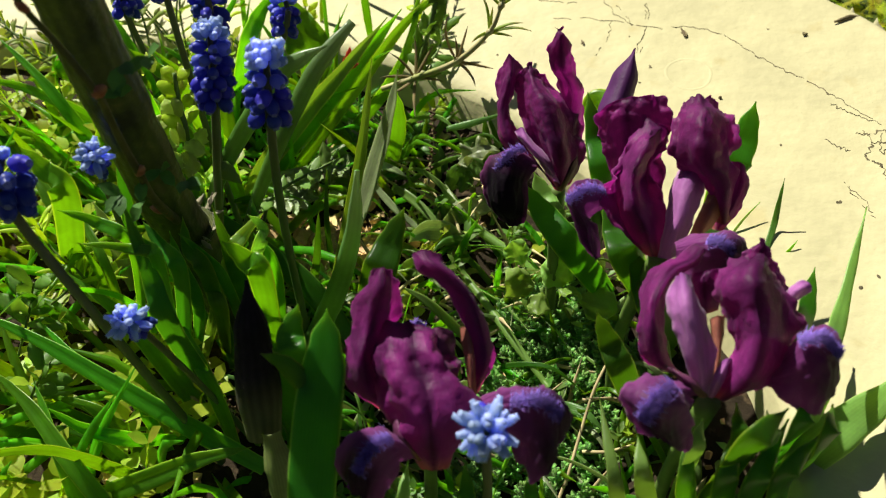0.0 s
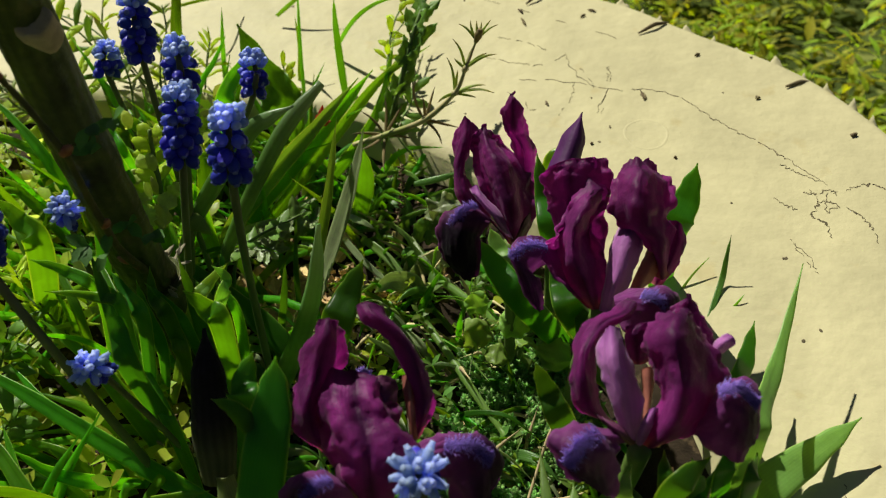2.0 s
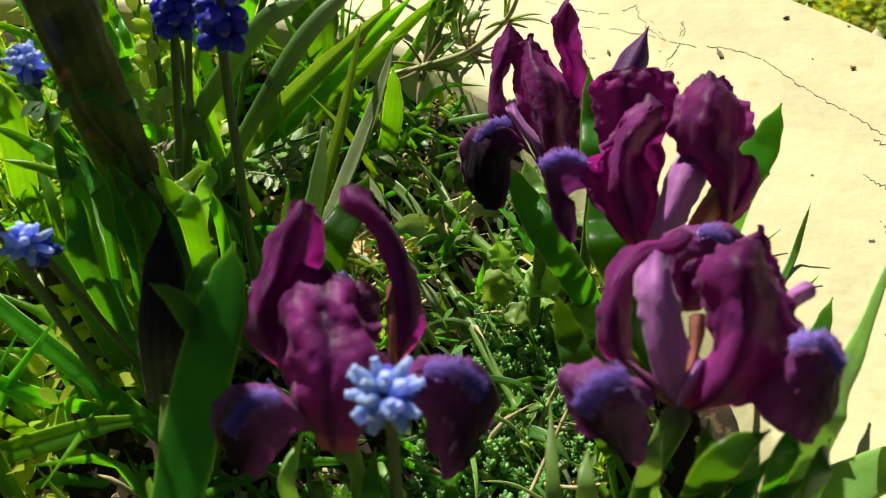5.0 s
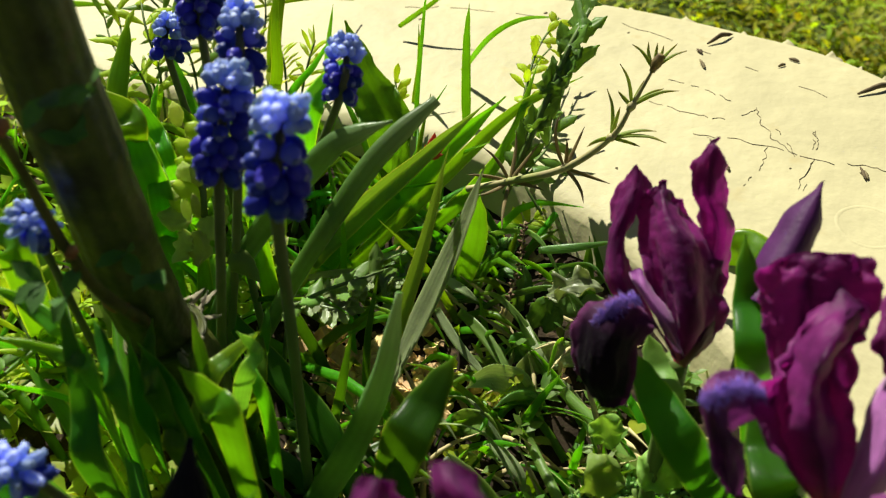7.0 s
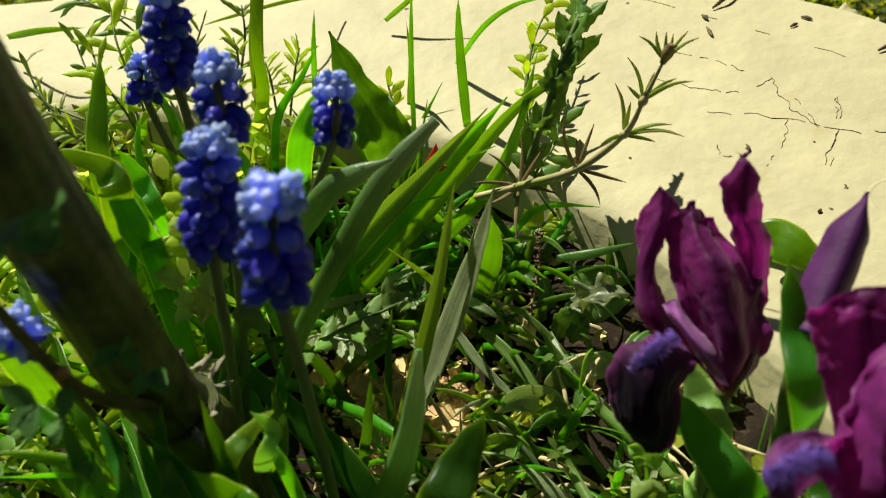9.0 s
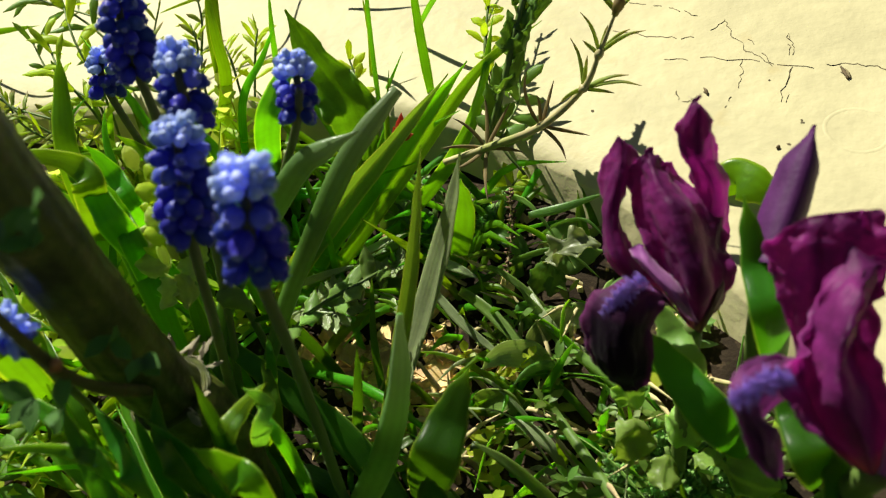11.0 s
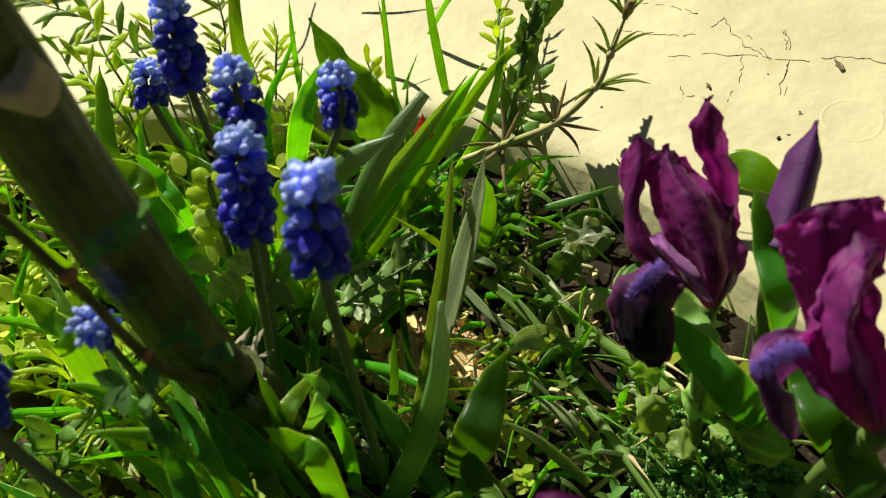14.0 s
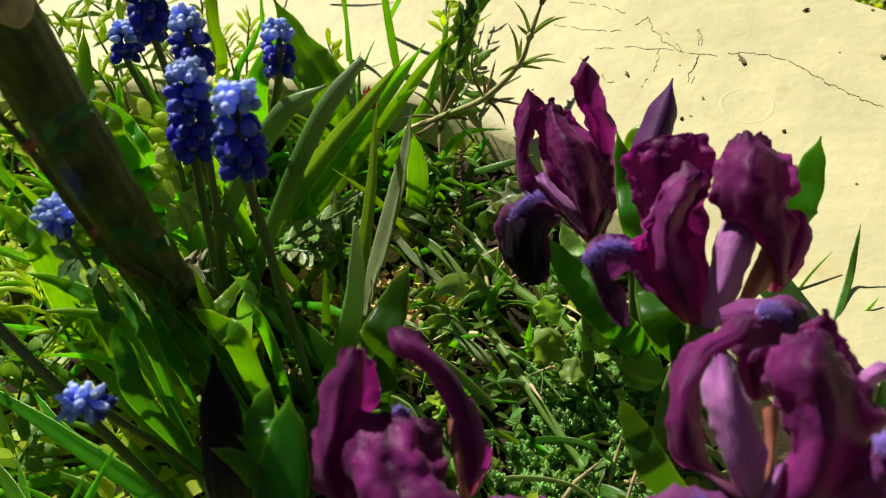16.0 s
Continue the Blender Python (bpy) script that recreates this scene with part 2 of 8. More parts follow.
M_RED_BUD = material("red_bud", (0.30, 0.095, 0.055), 0.5, 0.3, translucent=0.2, var=0.4, grain=160, tip=(0.42, 0.20, 0.10, 0.5), layers=1)
M_ROUND = material("round_leaf_green", (0.27, 0.42, 0.10), 0.42, 0.4, translucent=0.55, glow_color=(1.8, 1.8, 0.5), var=0.25, grain=70, bump=0.3, hue=0.015, edge=(0.36, 0.50, 0.16, 0.42))
# grey-green paled so that gloss and sunlight sit in the colour itself
M_SILVER_GLOSS = material("silvery_gloss_leaf", (0.31, 0.38, 0.20), 0.36, 0.5, translucent=0.4, glow_color=(1.5, 1.6, 0.5), var=0.3, grain=70, bump=0.4, dents=0.8, stripes=0.18, stripe_count=8, hue=0.015, edge=(0.42, 0.50, 0.24, 0.44))
M_CLEAV = material("cleavers_leaf", (0.24, 0.32, 0.06), 0.5, 0.35, translucent=0.45, glow_color=(1.6, 1.6, 0.5), var=0.3, grain=120, tip=(0.26, 0.17, 0.06, 0.6))
M_CLEAV_DRY = material("dry_cleavers_leaf", (0.27, 0.20, 0.085), 0.6, 0.3, translucent=0.3, glow_color=(1.5, 1.3, 0.6), var=0.4, grain=120, tip=(0.13, 0.09, 0.05, 0.5), base=(0.26, 0.24, 0.09, 0.2))
M_POD = material("pale_sprout", (0.42, 0.50, 0.14), 0.42, 0.4, translucent=0.5, glow_color=(1.5, 1.5, 0.4), var=0.25, grain=90, bump=0.3, hue=0.02, edge=(0.50, 0.55, 0.20, 0.43))
M_FAR = material("far_foliage", (0.40, 0.45, 0.035), 0.6, 0.25, translucent=0.5, glow_color=(1.7, 1.6, 0.35), var=0.35, grain=12, island=True, hue=0.05, layers=1)


# ---- building blocks ----


def curve_through(pts, n):
    """n + 1 points on a smooth curve through pts."""
    p = [Vector(q) for q in pts]
    p = [p[0] * 2 - p[1]] + p + [p[-1] * 2 - p[-2]]
    out = []
    spans = len(p) - 3
    for i in range(n + 1):
        f = i / n * spans
        k = min(int(f), spans - 1)
        t = f - k
        a, b, c, d = p[k:k + 4]
        out.append(0.5 * (2 * b + (c - a) * t + (2 * a - 5 * b + 4 * c - d) * t * t + (3 * b - a - 3 * c + d) * t ** 3))
    return out


def value_at(vals, f):
    """Smoothly read a short list of numbers at 0..1."""
    x = f * (len(vals) - 1)
    k = min(int(x), len(vals) - 2)
    t = x - k
    t = t * t * (3 - 2 * t)
    return vals[k] * (1 - t) + vals[k + 1] * t


class Geo:
    """Collects vertices, faces, uv and material slots for one mesh."""

    def __init__(self):
        self.v, self.f, self.uv, self.mi = [], [], [], []

    def face(self, idx, uvs=None, slot=0):
        self.f.append(idx)
        self.uv.extend(uvs or [(0.5, 0.5)] * len(idx))
        self.mi.append(slot)

    def mesh(self, name, mats, smooth=True):
        me = bpy.data.meshes.new(name)
        me.from_pydata([tuple(q) for q in self.v], [], self.f)
        layer = me.uv_layers.new(name="UVMap")
        layer.data.foreach_set("uv", [c for q in self.uv for c in q])
        for m in mats if isinstance(mats, (list, tuple)) else [mats]:
            me.materials.append(m)
        me.polygons.foreach_set("material_index", self.mi)
        me.polygons.foreach_set("use_smooth", [smooth] * len(self.f))
        me.update()
        return me

    def tube(self, pts, radii, sides=8, n=12, slot=0, flat=1.0, closed=True):
        c = curve_through(pts, n)
        ref = Vector((0.3, -0.8, 0.5))
        base = len(self.v)
        for i, q in enumerate(c):
            d = (c[min(i + 1, n)] - c[max(i - 1, 0)]).normalized()
            s = d.cross(ref).normalized()
            u = s.cross(d)
            r = value_at(radii, i / n)
            for k in range(sides):
                a = 2 * math.pi * k / sides
                self.v.append(q + s * (r * math.cos(a)) + u * (r * flat * math.sin(a)))
        for i in range(n):
            for k in range(sides):
                a, b = base + i * sides + k, base + i * sides + (k + 1) % sides
                self.face((a, b, b + sides, a + sides), [(k / sides, i / n), ((k + 1) / sides, i / n), ((k + 1) / sides, (i + 1) / n), (k / sides, (i + 1) / n)], slot)
        if closed:
            self.face(tuple(base + k for k in reversed(range(sides))), None, slot)
            self.face(tuple(base + n * sides + k for k in range(sides)), None, slot)
        return self

    def sheet(self, pts, widths, facing, cup=0.0, ruffle=0.0, thick=0.0004, nu=14, nv=8, seed=0, slot=0, waves=3.0, twist=0.0, fold=0.0, lean=0.0, rounded=False, curl=0.0, crinkle=0.0):
        """A thin curved body along a curve: a leaf or a petal. widths: full width along it; cup: bend across it, in widths; fold: a keel along the middle."""
        c = curve_through(pts, nu)
        facing = Vector(facing).normalized()
        rows, norms = [], []
        for i, q in enumerate(c):
            f = i / nu
            d = (c[min(i + 1, nu)] - c[max(i - 1, 0)]).normalized()
            s = d.cross(facing)
            if s.length < 0.05:
                s = d.cross(Vector((0.7, 0.1, 0.3)))
            s.normalize()
            up = s.cross(d).normalized()
            if twist:
                rot = Matrix.Rotation(radians(twist) * f, 3, d)
                s, up = rot @ s, rot @ up
            w = value_at(widths, f)
            if rounded and f > rounded:
                w *= math.sqrt(max(0.02, 1 - ((f - rounded) / (1 - rounded)) ** 2))
            row = []
            for k in range(nv + 1):
                x = 2 * k / nv - 1
                edge = 1.0
                off = -cup * w * x * x + fold * w * (1 - abs(x)) + lean * w * x
                if ruffle:
                    ph = seed * 1.7 + (0.9 if x > 0 else 3.1)
                    off += ruffle * w * abs(x) ** 2.2 * math.sin(waves * 6.28 * f + ph + 1.3 * math.sin(5 * f + seed))
                    off += ruffle * 1.1 * w * noise.noise(Vector((x * 2.4 + seed * 3.1, f * 1.5, seed))) + ruffle * 0.4 * w * noise.noise(Vector((x * 6 + seed, f * 3.0, 2.0)))
                    edge = 1 + 1.3 * ruffle * abs(x) * noise.noise(Vector((x * 2 + 5, f * 9 + seed * 2.3, 1.0)))
                if curl:
                    over = max(0.0, abs(x) - 0.72) / 0.28
                    off -= curl * w * over * over * (0.5 + noise.noise(Vector((f * 4 + seed, 3.0 if x > 0 else 8.0, seed))))
                    edge -= 0.5 * curl * over * over
                if crinkle:
                    v3 = Vector((x * 2.1 + 0.9 * math.sin(2.5 * f + seed) + seed * 1.9, f * 3.4, seed * 0.7))
                    off += crinkle * w * (1.3 * (0.5 - abs(noise.noise(v3))) + 0.8 * (0.5 - abs(noise.noise(v3 * 2.3))) + 0.45 * noise.noise(v3 * 5.1) + 0.24 * noise.noise(v3 * 11.0))
                    edge += 0.07 * abs(x) * noise.noise(Vector((f * 46 + seed, 1.0 if x > 0 else 5.0, seed))) + 0.10 * abs(x) * noise.noise(Vector((f * 17 + seed, 2.0 if x > 0 else 6.0, seed)))
                row.append(q + s * (x * w * 0.5 * edge) + up * off)
            rows.append(row)
            norms.append(up)
        base = len(self.v)
        m = nv + 1
        for side in (1, -1):
            for i, row in enumerate(rows):
                for k, q in enumerate(row):
                    x = 2 * k / nv - 1
                    self.v.append(q + norms[i] * (side * thick * 0.5 * (1 - 0.75 * x * x)))
        half = (nu + 1) * m

        def uv(i, k):
            return (k / nv, i / nu)
        for i in range(nu):
            for k in range(nv):
                a = base + i * m + k
                self.face((a, a + 1, a + m + 1, a + m), [uv(i, k), uv(i, k + 1), uv(i + 1, k + 1), uv(i + 1, k)], slot)
                b = a + half
                self.face((b, b + m, b + m + 1, b + 1), [uv(i, k), uv(i + 1, k), uv(i + 1, k + 1), uv(i, k + 1)], slot)
            for k, flip in ((0, False), (nv, True)):
                a, b = base + i * m + k, base + (i + 1) * m + k
                q = (a, b, b + half, a + half)
                self.face(q[::-1] if flip else q, [uv(i, k)] * 4, slot)
        for i, flip in ((0, True), (nu, False)):
            for k in range(nv):
                a = base + i * m + k
                q = (a, a + 1, a + 1 + half, a + half)
                self.face(q[::-1] if not flip else q, [uv(i, k)] * 4, slot)
        return self

    def leaflet(self, root, way, up, length, width, slot=0, cup=0.15, droop=0.2):
        """A small oval leaf of eight faces with a keel."""
        way = way.normalized()
        s = way.cross(up)
        if s.length < 0.01:
            s = way.cross(Vector((1, 0.2, 0.1)))
        s.normalize()
        n = s.cross(way)
        base = len(self.v)
        for f, w in ((0.0, 0.12), (0.3, 0.85), (0.65, 0.95), (1.0, 0.04)):
            q = root + way * (length * f) - n * (droop * length * f * f)
            self.v += [q - s * (w * width / 2) + n * (cup * width * w), q, q + s * (w * width / 2) + n * (cup * width * w)]
        for i in range(3):
            for k in range(2):
                a = base + i * 3 + k
                self.face((a, a + 1, a + 4, a + 3), [(k / 2, i / 3), ((k + 1) / 2, i / 3), ((k + 1) / 2, (i + 1) / 3), (k / 2, (i + 1) / 3)], slot)
        return self


def part(name, geo, mat, parent=None, label="", smooth=True):
    """One mesh object under a thing, at the thing's own place."""
    ob = new(name, geo.mesh(name, mat, smooth))
    if parent is not None:
        ob.parent = parent
        base = parent
        shift = Vector((0, 0, 0))
        while base is not None:
            shift += base.location
            base = base.parent
        ob.data.transform(Matrix.Translation(-shift))
    if label:
        ob["label"] = label
    return ob


def thing(name, at, label, category, group=""):
    ob = new(name)
    ob.empty_display_size = 0.01
    ob.location = at
    return tagged(ob, label, category, group)


CAM_SIDE = Vector((0.0, -0.78, 0.62))


# ---- ground and coping ----
def slab_height(x, y):
    return 0.0147 + 0.0908 * x + 0.26 * y


def soil_height(x, y):
    return 0.066 + 0.26 * (y - 0.33)


def grid_sheet(name, mat, xs, ys, height):
    g = Geo()
    for y in ys:
        for x in xs:
            g.v.append(Vector((x, y, height(x, y))))
    w = len(xs)
    for j in range(len(ys) - 1):
        for i in range(w - 1):
            a = j * w + i
            g.face((a, a + 1, a + w + 1, a + w))
    return part(name, g, mat)


def far_height(x, y):
    r = math.hypot(x, y - 0.3)
    drop = min(1.0, max(0.0, (r - 0.05) / 0.5))
    return -0.02 - 0.10 * drop + 0.012 * noise.noise(Vector((x * 3, y * 3, 2)))


spread = [-900, -200, -60, -20, -8, -4] + [i * 0.2 for i in range(-10, 11)] + [4, 8, 20, 60, 200, 900]
tagged(grid_sheet("ground", M_EARTH, spread, [q + 0.6 for q in spread], far_height), "open garden ground with sparse sunlit growth", "ground", kind="structure")

INNER = [(-0.75, 0.42), (-0.45, 0.475), (-0.27, 0.49), (-0.05, 0.465), (0.045, 0.415), (0.11, 0.345), (0.155, 0.275), (0.165, 0.21), (0.155, 0.12), (0.12, -0.02), (0.02, -0.25)]
OUTER = [(-0.85, 0.53), (-0.55, 0.585), (-0.33, 0.605), (-0.02, 0.60), (0.13, 0.56), (0.20, 0.51), (0.262, 0.455), (0.305, 0.36), (0.325, 0.24), (0.315, 0.05), (0.22, -0.25)]


RIM_LINE = curve_through([(x, y, 0) for x, y in INNER], 44)


def bed_height(x, y):
    n = noise.noise(Vector((x * 14, y * 14, 0))) * 0.008 + noise.noise(Vector((x * 60, y * 60, 3))) * 0.003 + noise.noise(Vector((x * 170, y * 170, 5))) * 0.0012
    near = min((x - q.x) ** 2 + (y - q.y) ** 2 for q in RIM_LINE) ** 0.5
    up = max(0.0, 1 - near / 0.07)
    return soil_height(x, y) - 0.004 + n + up * up * (3 - 2 * up) * (slab_height(x, y) - 0.017 - soil_height(x, y))


def bed():
    """Bed soil inside the coping, row by row from the inner rim leftwards."""
    g = Geo()
    inner = curve_through([(x, y, 0) for x, y in INNER], 110)
    cols = 120
    for q in inner:
        for i in range(cols + 1):
            f = i / cols
            p = q.lerp(Vector((-0.42, 0.0, 0)), f ** 1.15)
            g.v.append(Vector((p.x, p.y, bed_height(p.x, p.y))))
    for j in range(110):
        for i in range(cols):
            a = j * (cols + 1) + i
            g.face((a, a + 1, a + cols + 2, a + cols + 1))
    return part("soil", g, M_SOIL)


tagged(bed(), "dark crumbly soil of the flower bed", "soil", kind="structure")


def coping():
    """The painted rim: a broad rounded coping that follows the bed."""
    n, m = 420, 34
    a = curve_through([(x, y, 0) for x, y in INNER], n)
    b = curve_through([(x, y, 0) for x, y in OUTER], n)
    g = Geo()
    for i in range(n + 1):
        across = (b[i] - a[i])
        width = across.length
        for k in range(m + 1):
            f = k / m
            if k == 0:
                w, z = 0.0, -0.09
            elif k == m:
                w, z = 1.0, -0.20
            else:
                w = (k - 1) / (m - 2)
                w = 0.5 * (2 * w) ** 1.8 if w < 0.5 else 1 - 0.5 * (2 - 2 * w) ** 1.8
                near, far = min(1, w * width / 0.006), min(1, (1 - w) * width / 0.008)
                z = -0.004 * (1 - near) ** 2 - 0.006 * (1 - far) ** 2 + 0.0035 * (1 - (2 * w - 1) ** 2)
                z += 0.0022 * noise.noise(Vector((a[i].x * 9 + w, a[i].y * 9, w * 2)))
            p = a[i] + across * w
            if k >= m - 1:
                e = i * 150 / n
                ledge = (e * 0.31 + 1.2 * noise.noise(Vector((e * 0.12, 2.0, 1.0)))) % 1.0
                chip = 0.019 * (0.5 - ledge) + 0.007 * noise.noise(Vector((e * 0.22, 3.0, 1.0))) + 0.003 * noise.noise(Vector((e * 0.9, 7.0, 1.0))) + 0.0012 * noise.noise(Vector((e * 3.1, 7.0, 1.0)))
                p += across.normalized() * chip
            g.v.append(Vector((p.x, p.y, slab_height(p.x, p.y) + z)))
    for i in range(n):
        for k in range(m):
            q = i * (m + 1) + k
            g.face((q, q + m + 1, q + m + 2, q + 1))
    return part("wall_coping", g, M_PAINT)


rim = tagged(coping(), "broad concrete coping painted cream, chipped and cracked", "coping", kind="structure")


def on_slab(x, y, h=0.0):
    return Vector((x, y, slab_height(x, y) + h))


# ---- flowers ----
RIGHT, UPWARD, TOWARDS = Vector((0.9997, 0.0224, 0.0071)), Vector((-0.0188, 0.5847, 0.8110)), Vector((0.0140, -0.8109, 0.5850))


def flower_point(heart, q):
    """A place in a flower, in millimetres from its heart: to the right, upward, and out of it towards its open side."""
    return heart + (RIGHT * q[0] + UPWARD * q[1] + TOWARDS * q[2]) * 0.001


def petal(name, heart, rows, parent, mat, seed, label="", nu=44, nv=26, thick=0.0004):
    """A petal lofted through cross-sections from its foot to its tip; each gives its two edges and its middle, in millimetres from the heart."""
    across = [curve_through([flower_point(heart, q) for q in row], nv) for row in rows]
    lines = [curve_through([row[k] for row in across], nu) for k in range(nv + 1)]
    grid = [[lines[k][i] for k in range(nv + 1)] for i in range(nu + 1)]
    size = max((grid[i][0] - grid[i][nv]).length for i in range(nu + 1))
    frill, soft = (0.050, 0.030) if name == "fall" else (0.080, 0.040) if name == "standard" else (0.05, 0.02)
    g = Geo()
    up_rows = []
    for i in range(nu + 1):
        row = []
        for k in range(nv + 1):
            du = grid[min(i + 1, nu)][k] - grid[max(i - 1, 0)][k]
            dv = grid[i][min(k + 1, nv)] - grid[i][max(k - 1, 0)]
            n = dv.cross(du)
            row.append(n.normalized() if n.length > 1e-12 else TOWARDS.copy())
        up_rows.append(row)
    body = []
    for i in range(nu + 1):
        f = i / nu
        row = []
        for k in range(nv + 1):
            x = 2 * k / nv - 1
            q = grid[i][k]
            rim = max(abs(x) ** 3, max(0.0, (f - 0.72) / 0.28) ** 2)
            grow = min(1.0, 3 * f + 0.1)
            side = 1.0 if x > 0 else -1.0
            at = q * 130 + Vector((seed * 5.3, seed * 1.9, 0))
            wave = noise.noise(at) + 0.55 * noise.noise(at * 2.3) + 0.18 * noise.noise(at * 5.2)
            v3 = Vector((x * 1.5 + seed * 1.9, f * 2.6, seed * 0.7))
            crease = 0.5 - abs(noise.noise(Vector((x * 1.9 + 0.8 * math.sin(3 * f + seed) + seed, f * 1.7, seed * 0.9))))
            dent = noise.noise(v3) + 1.3 * crease ** 2 + 0.5 * (0.4 - abs(noise.noise(v3 * 2.2))) + 0.42 * noise.noise(v3 * 4.7) + 0.20 * noise.noise(v3 * 10.0) + 0.09 * noise.noise(v3 * 23.0)
            rib = -0.5 * math.exp(-(x / 0.13) ** 2) * math.sin(3.1 * f)
            off = size * grow * (frill * 2.2 * rim * wave + soft * 2.0 * (dent + rib) * (1 - 0.4 * rim))
            nick = size * grow * 0.036 * (noise.noise(at * 1.9 + Vector((0, 0, 9))) + 0.4 * noise.noise(at * 4.6)) * abs(x) ** 4
            dv = grid[i][nv] - grid[i][0]
            out = dv.normalized() * (side * nick) if dv.length > 1e-9 else Vector((0, 0, 0))
            row.append(q + up_rows[i][k] * off + out)
        body.append(row)
    m = nv + 1
    half = (nu + 1) * m
    for s in (0.5, -0.5):
        for i in range(nu + 1):
            for k in range(nv + 1):
                x = 2 * k / nv - 1
                g.v.append(body[i][k] + up_rows[i][k] * (s * thick * (1 - 0.7 * x * x)))

    def uv(i, k):
        return (k / nv, i / nu)
    for i in range(nu):
        for k in range(nv):
            a = i * m + k
            g.face((a, a + 1, a + m + 1, a + m), [uv(i, k), uv(i, k + 1), uv(i + 1, k + 1), uv(i + 1, k)])
            b = a + half
            g.face((b, b + m, b + m + 1, b + 1), [uv(i, k), uv(i + 1, k), uv(i + 1, k + 1), uv(i, k + 1)])
        for k, flip in ((0, False), (nv, True)):
            a, b = i * m + k, (i + 1) * m + k
            q = (a, b, b + half, a + half)
            g.face(q[::-1] if flip else q, [uv(i, k)] * 4)
    for i, flip in ((0, True), (nu, False)):
        for k in range(nv):
            a = i * m + k
            q = (a, a + 1, a + 1 + half, a + half)
            g.face(q[::-1] if not flip else q, [uv(i, k)] * 4)
    return part(name, g, mat, parent, label)


def beard(pts, width, parent, count=170, length=0.0028, up=(0, -0.45, 0.85), seed=0):
    """A brush of short stiff hairs along the midline of a fall."""
    r = random.Random(seed)
    g = Geo()
    c = curve_through(pts, 20)
    up = Vector(up).normalized()
    for i in range(count * 5):
        f = r.random()
        k = min(int(f * 20), 19)
        q = c[k].lerp(c[k + 1], f * 20 - k)
        d = (c[k + 1] - c[k]).normalized()
        s = d.cross(up).normalized()
        x = r.gauss(0, 0.28)
        root = q + s * (x * width * 0.5) - up * 0.0006
        way = (up + s * (x * 1.0 + r.uniform(-0.25, 0.25)) + d * r.uniform(0.0, 0.6)).normalized()
        tip = root + way * length * r.uniform(0.55, 1.1) * (0.55 + 0.45 * math.sin(3.1 * f + 0.1))
        o1, o2 = s * 0.00017, d * 0.00017
        b = len(g.v)
        g.v += [root - o1 - o2, root + o1 - o2, root + o2, tip]
        for t in ((0, 1, 3), (1, 2, 3), (2, 0, 3)):
            g.face(tuple(b + j for j in t))
    return part("beard", g, M_BEARD, parent, "fuzzy violet-blue beard")


def stem_of(pts, radii, parent, mat=M_STEM_GREEN, name="stem"):
    return part(name, Geo().tube(pts, radii, 8, 14), mat, parent)


# iris behind, with one dark drooping fall
iris = thing("iris_flower", (0.0800, 0.3040, 0.0600), "deep purple dwarf iris with one dark drooping fall", "flower", "purple dwarf irises")
stem_of([(0.0830, 0.3060, 0.055), (0.0815, 0.3050, 0.10), (0.0795, 0.3039, 0.1445)], [0.0028, 0.0026, 0.0036], iris)
HEART = Vector((0.0792, 0.2932, 0.1505))
petal("standard", HEART, [((-1.0, 0.5, -8.0), (-0.4, 0.3, -7.0), (0.5, 0.0, -6.0), (1.3, 0.5, -7.0), (2.3, 1.0, -8.0)), ((-8.2, 12.7, -0.0), (-4.7, 11.8, 3.0), (-1.4, 11.1, 10.0), (4.5, 12.6, 1.0), (10.0, 14.7, -4.0)), ((-14.0, 24.2, 2.0), (-8.9, 24.1, 3.0), (-4.3, 23.4, 12.0), (3.5, 23.7, -0.0), (10.0, 23.7, -6.0)), ((-16.7, 34.9, -0.0), (-12.1, 34.5, 2.0), (-7.1, 33.7, 11.0), (-0.7, 33.7, -0.0), (4.8, 33.7, -6.0)), ((-16.7, 42.6, -0.0), (-13.5, 42.4, 2.0), (-10.6, 42.0, 8.0), (-6.4, 43.3, -0.0), (-3.2, 44.1, -4.0)), ((-14.0, 47.5, 2.0), (-13.1, 48.3, 3.0), (-12.4, 49.0, 3.0), (-11.3, 48.4, 1.0), (-10.4, 47.3, -0.0))], iris, M_STAND, 1)
petal("standard", HEART, [((-18.0, 14.0, -4.0), (-12.8, 11.6, -2.0), (-6.0, 8.1, -6.0)), ((-23.7, 21.0, -2.0), (-20.1, 19.4, 4.0), (-15.2, 20.3, -2.0)), ((-24.6, 31.7, -3.0), (-22.4, 30.6, 3.0), (-19.4, 31.1, -2.0)), ((-23.7, 43.4, -2.0), (-20.1, 41.2, 4.0), (-16.1, 42.0, -2.0)), ((-21.6, 49.7, -0.0), (-18.6, 48.5, 3.0), (-13.8, 48.6, -2.0)), ((-20.5, 52.4, 2.0), (-19.8, 52.9, 2.0), (-18.6, 51.7, 2.0))], iris, M_STAND, 2)
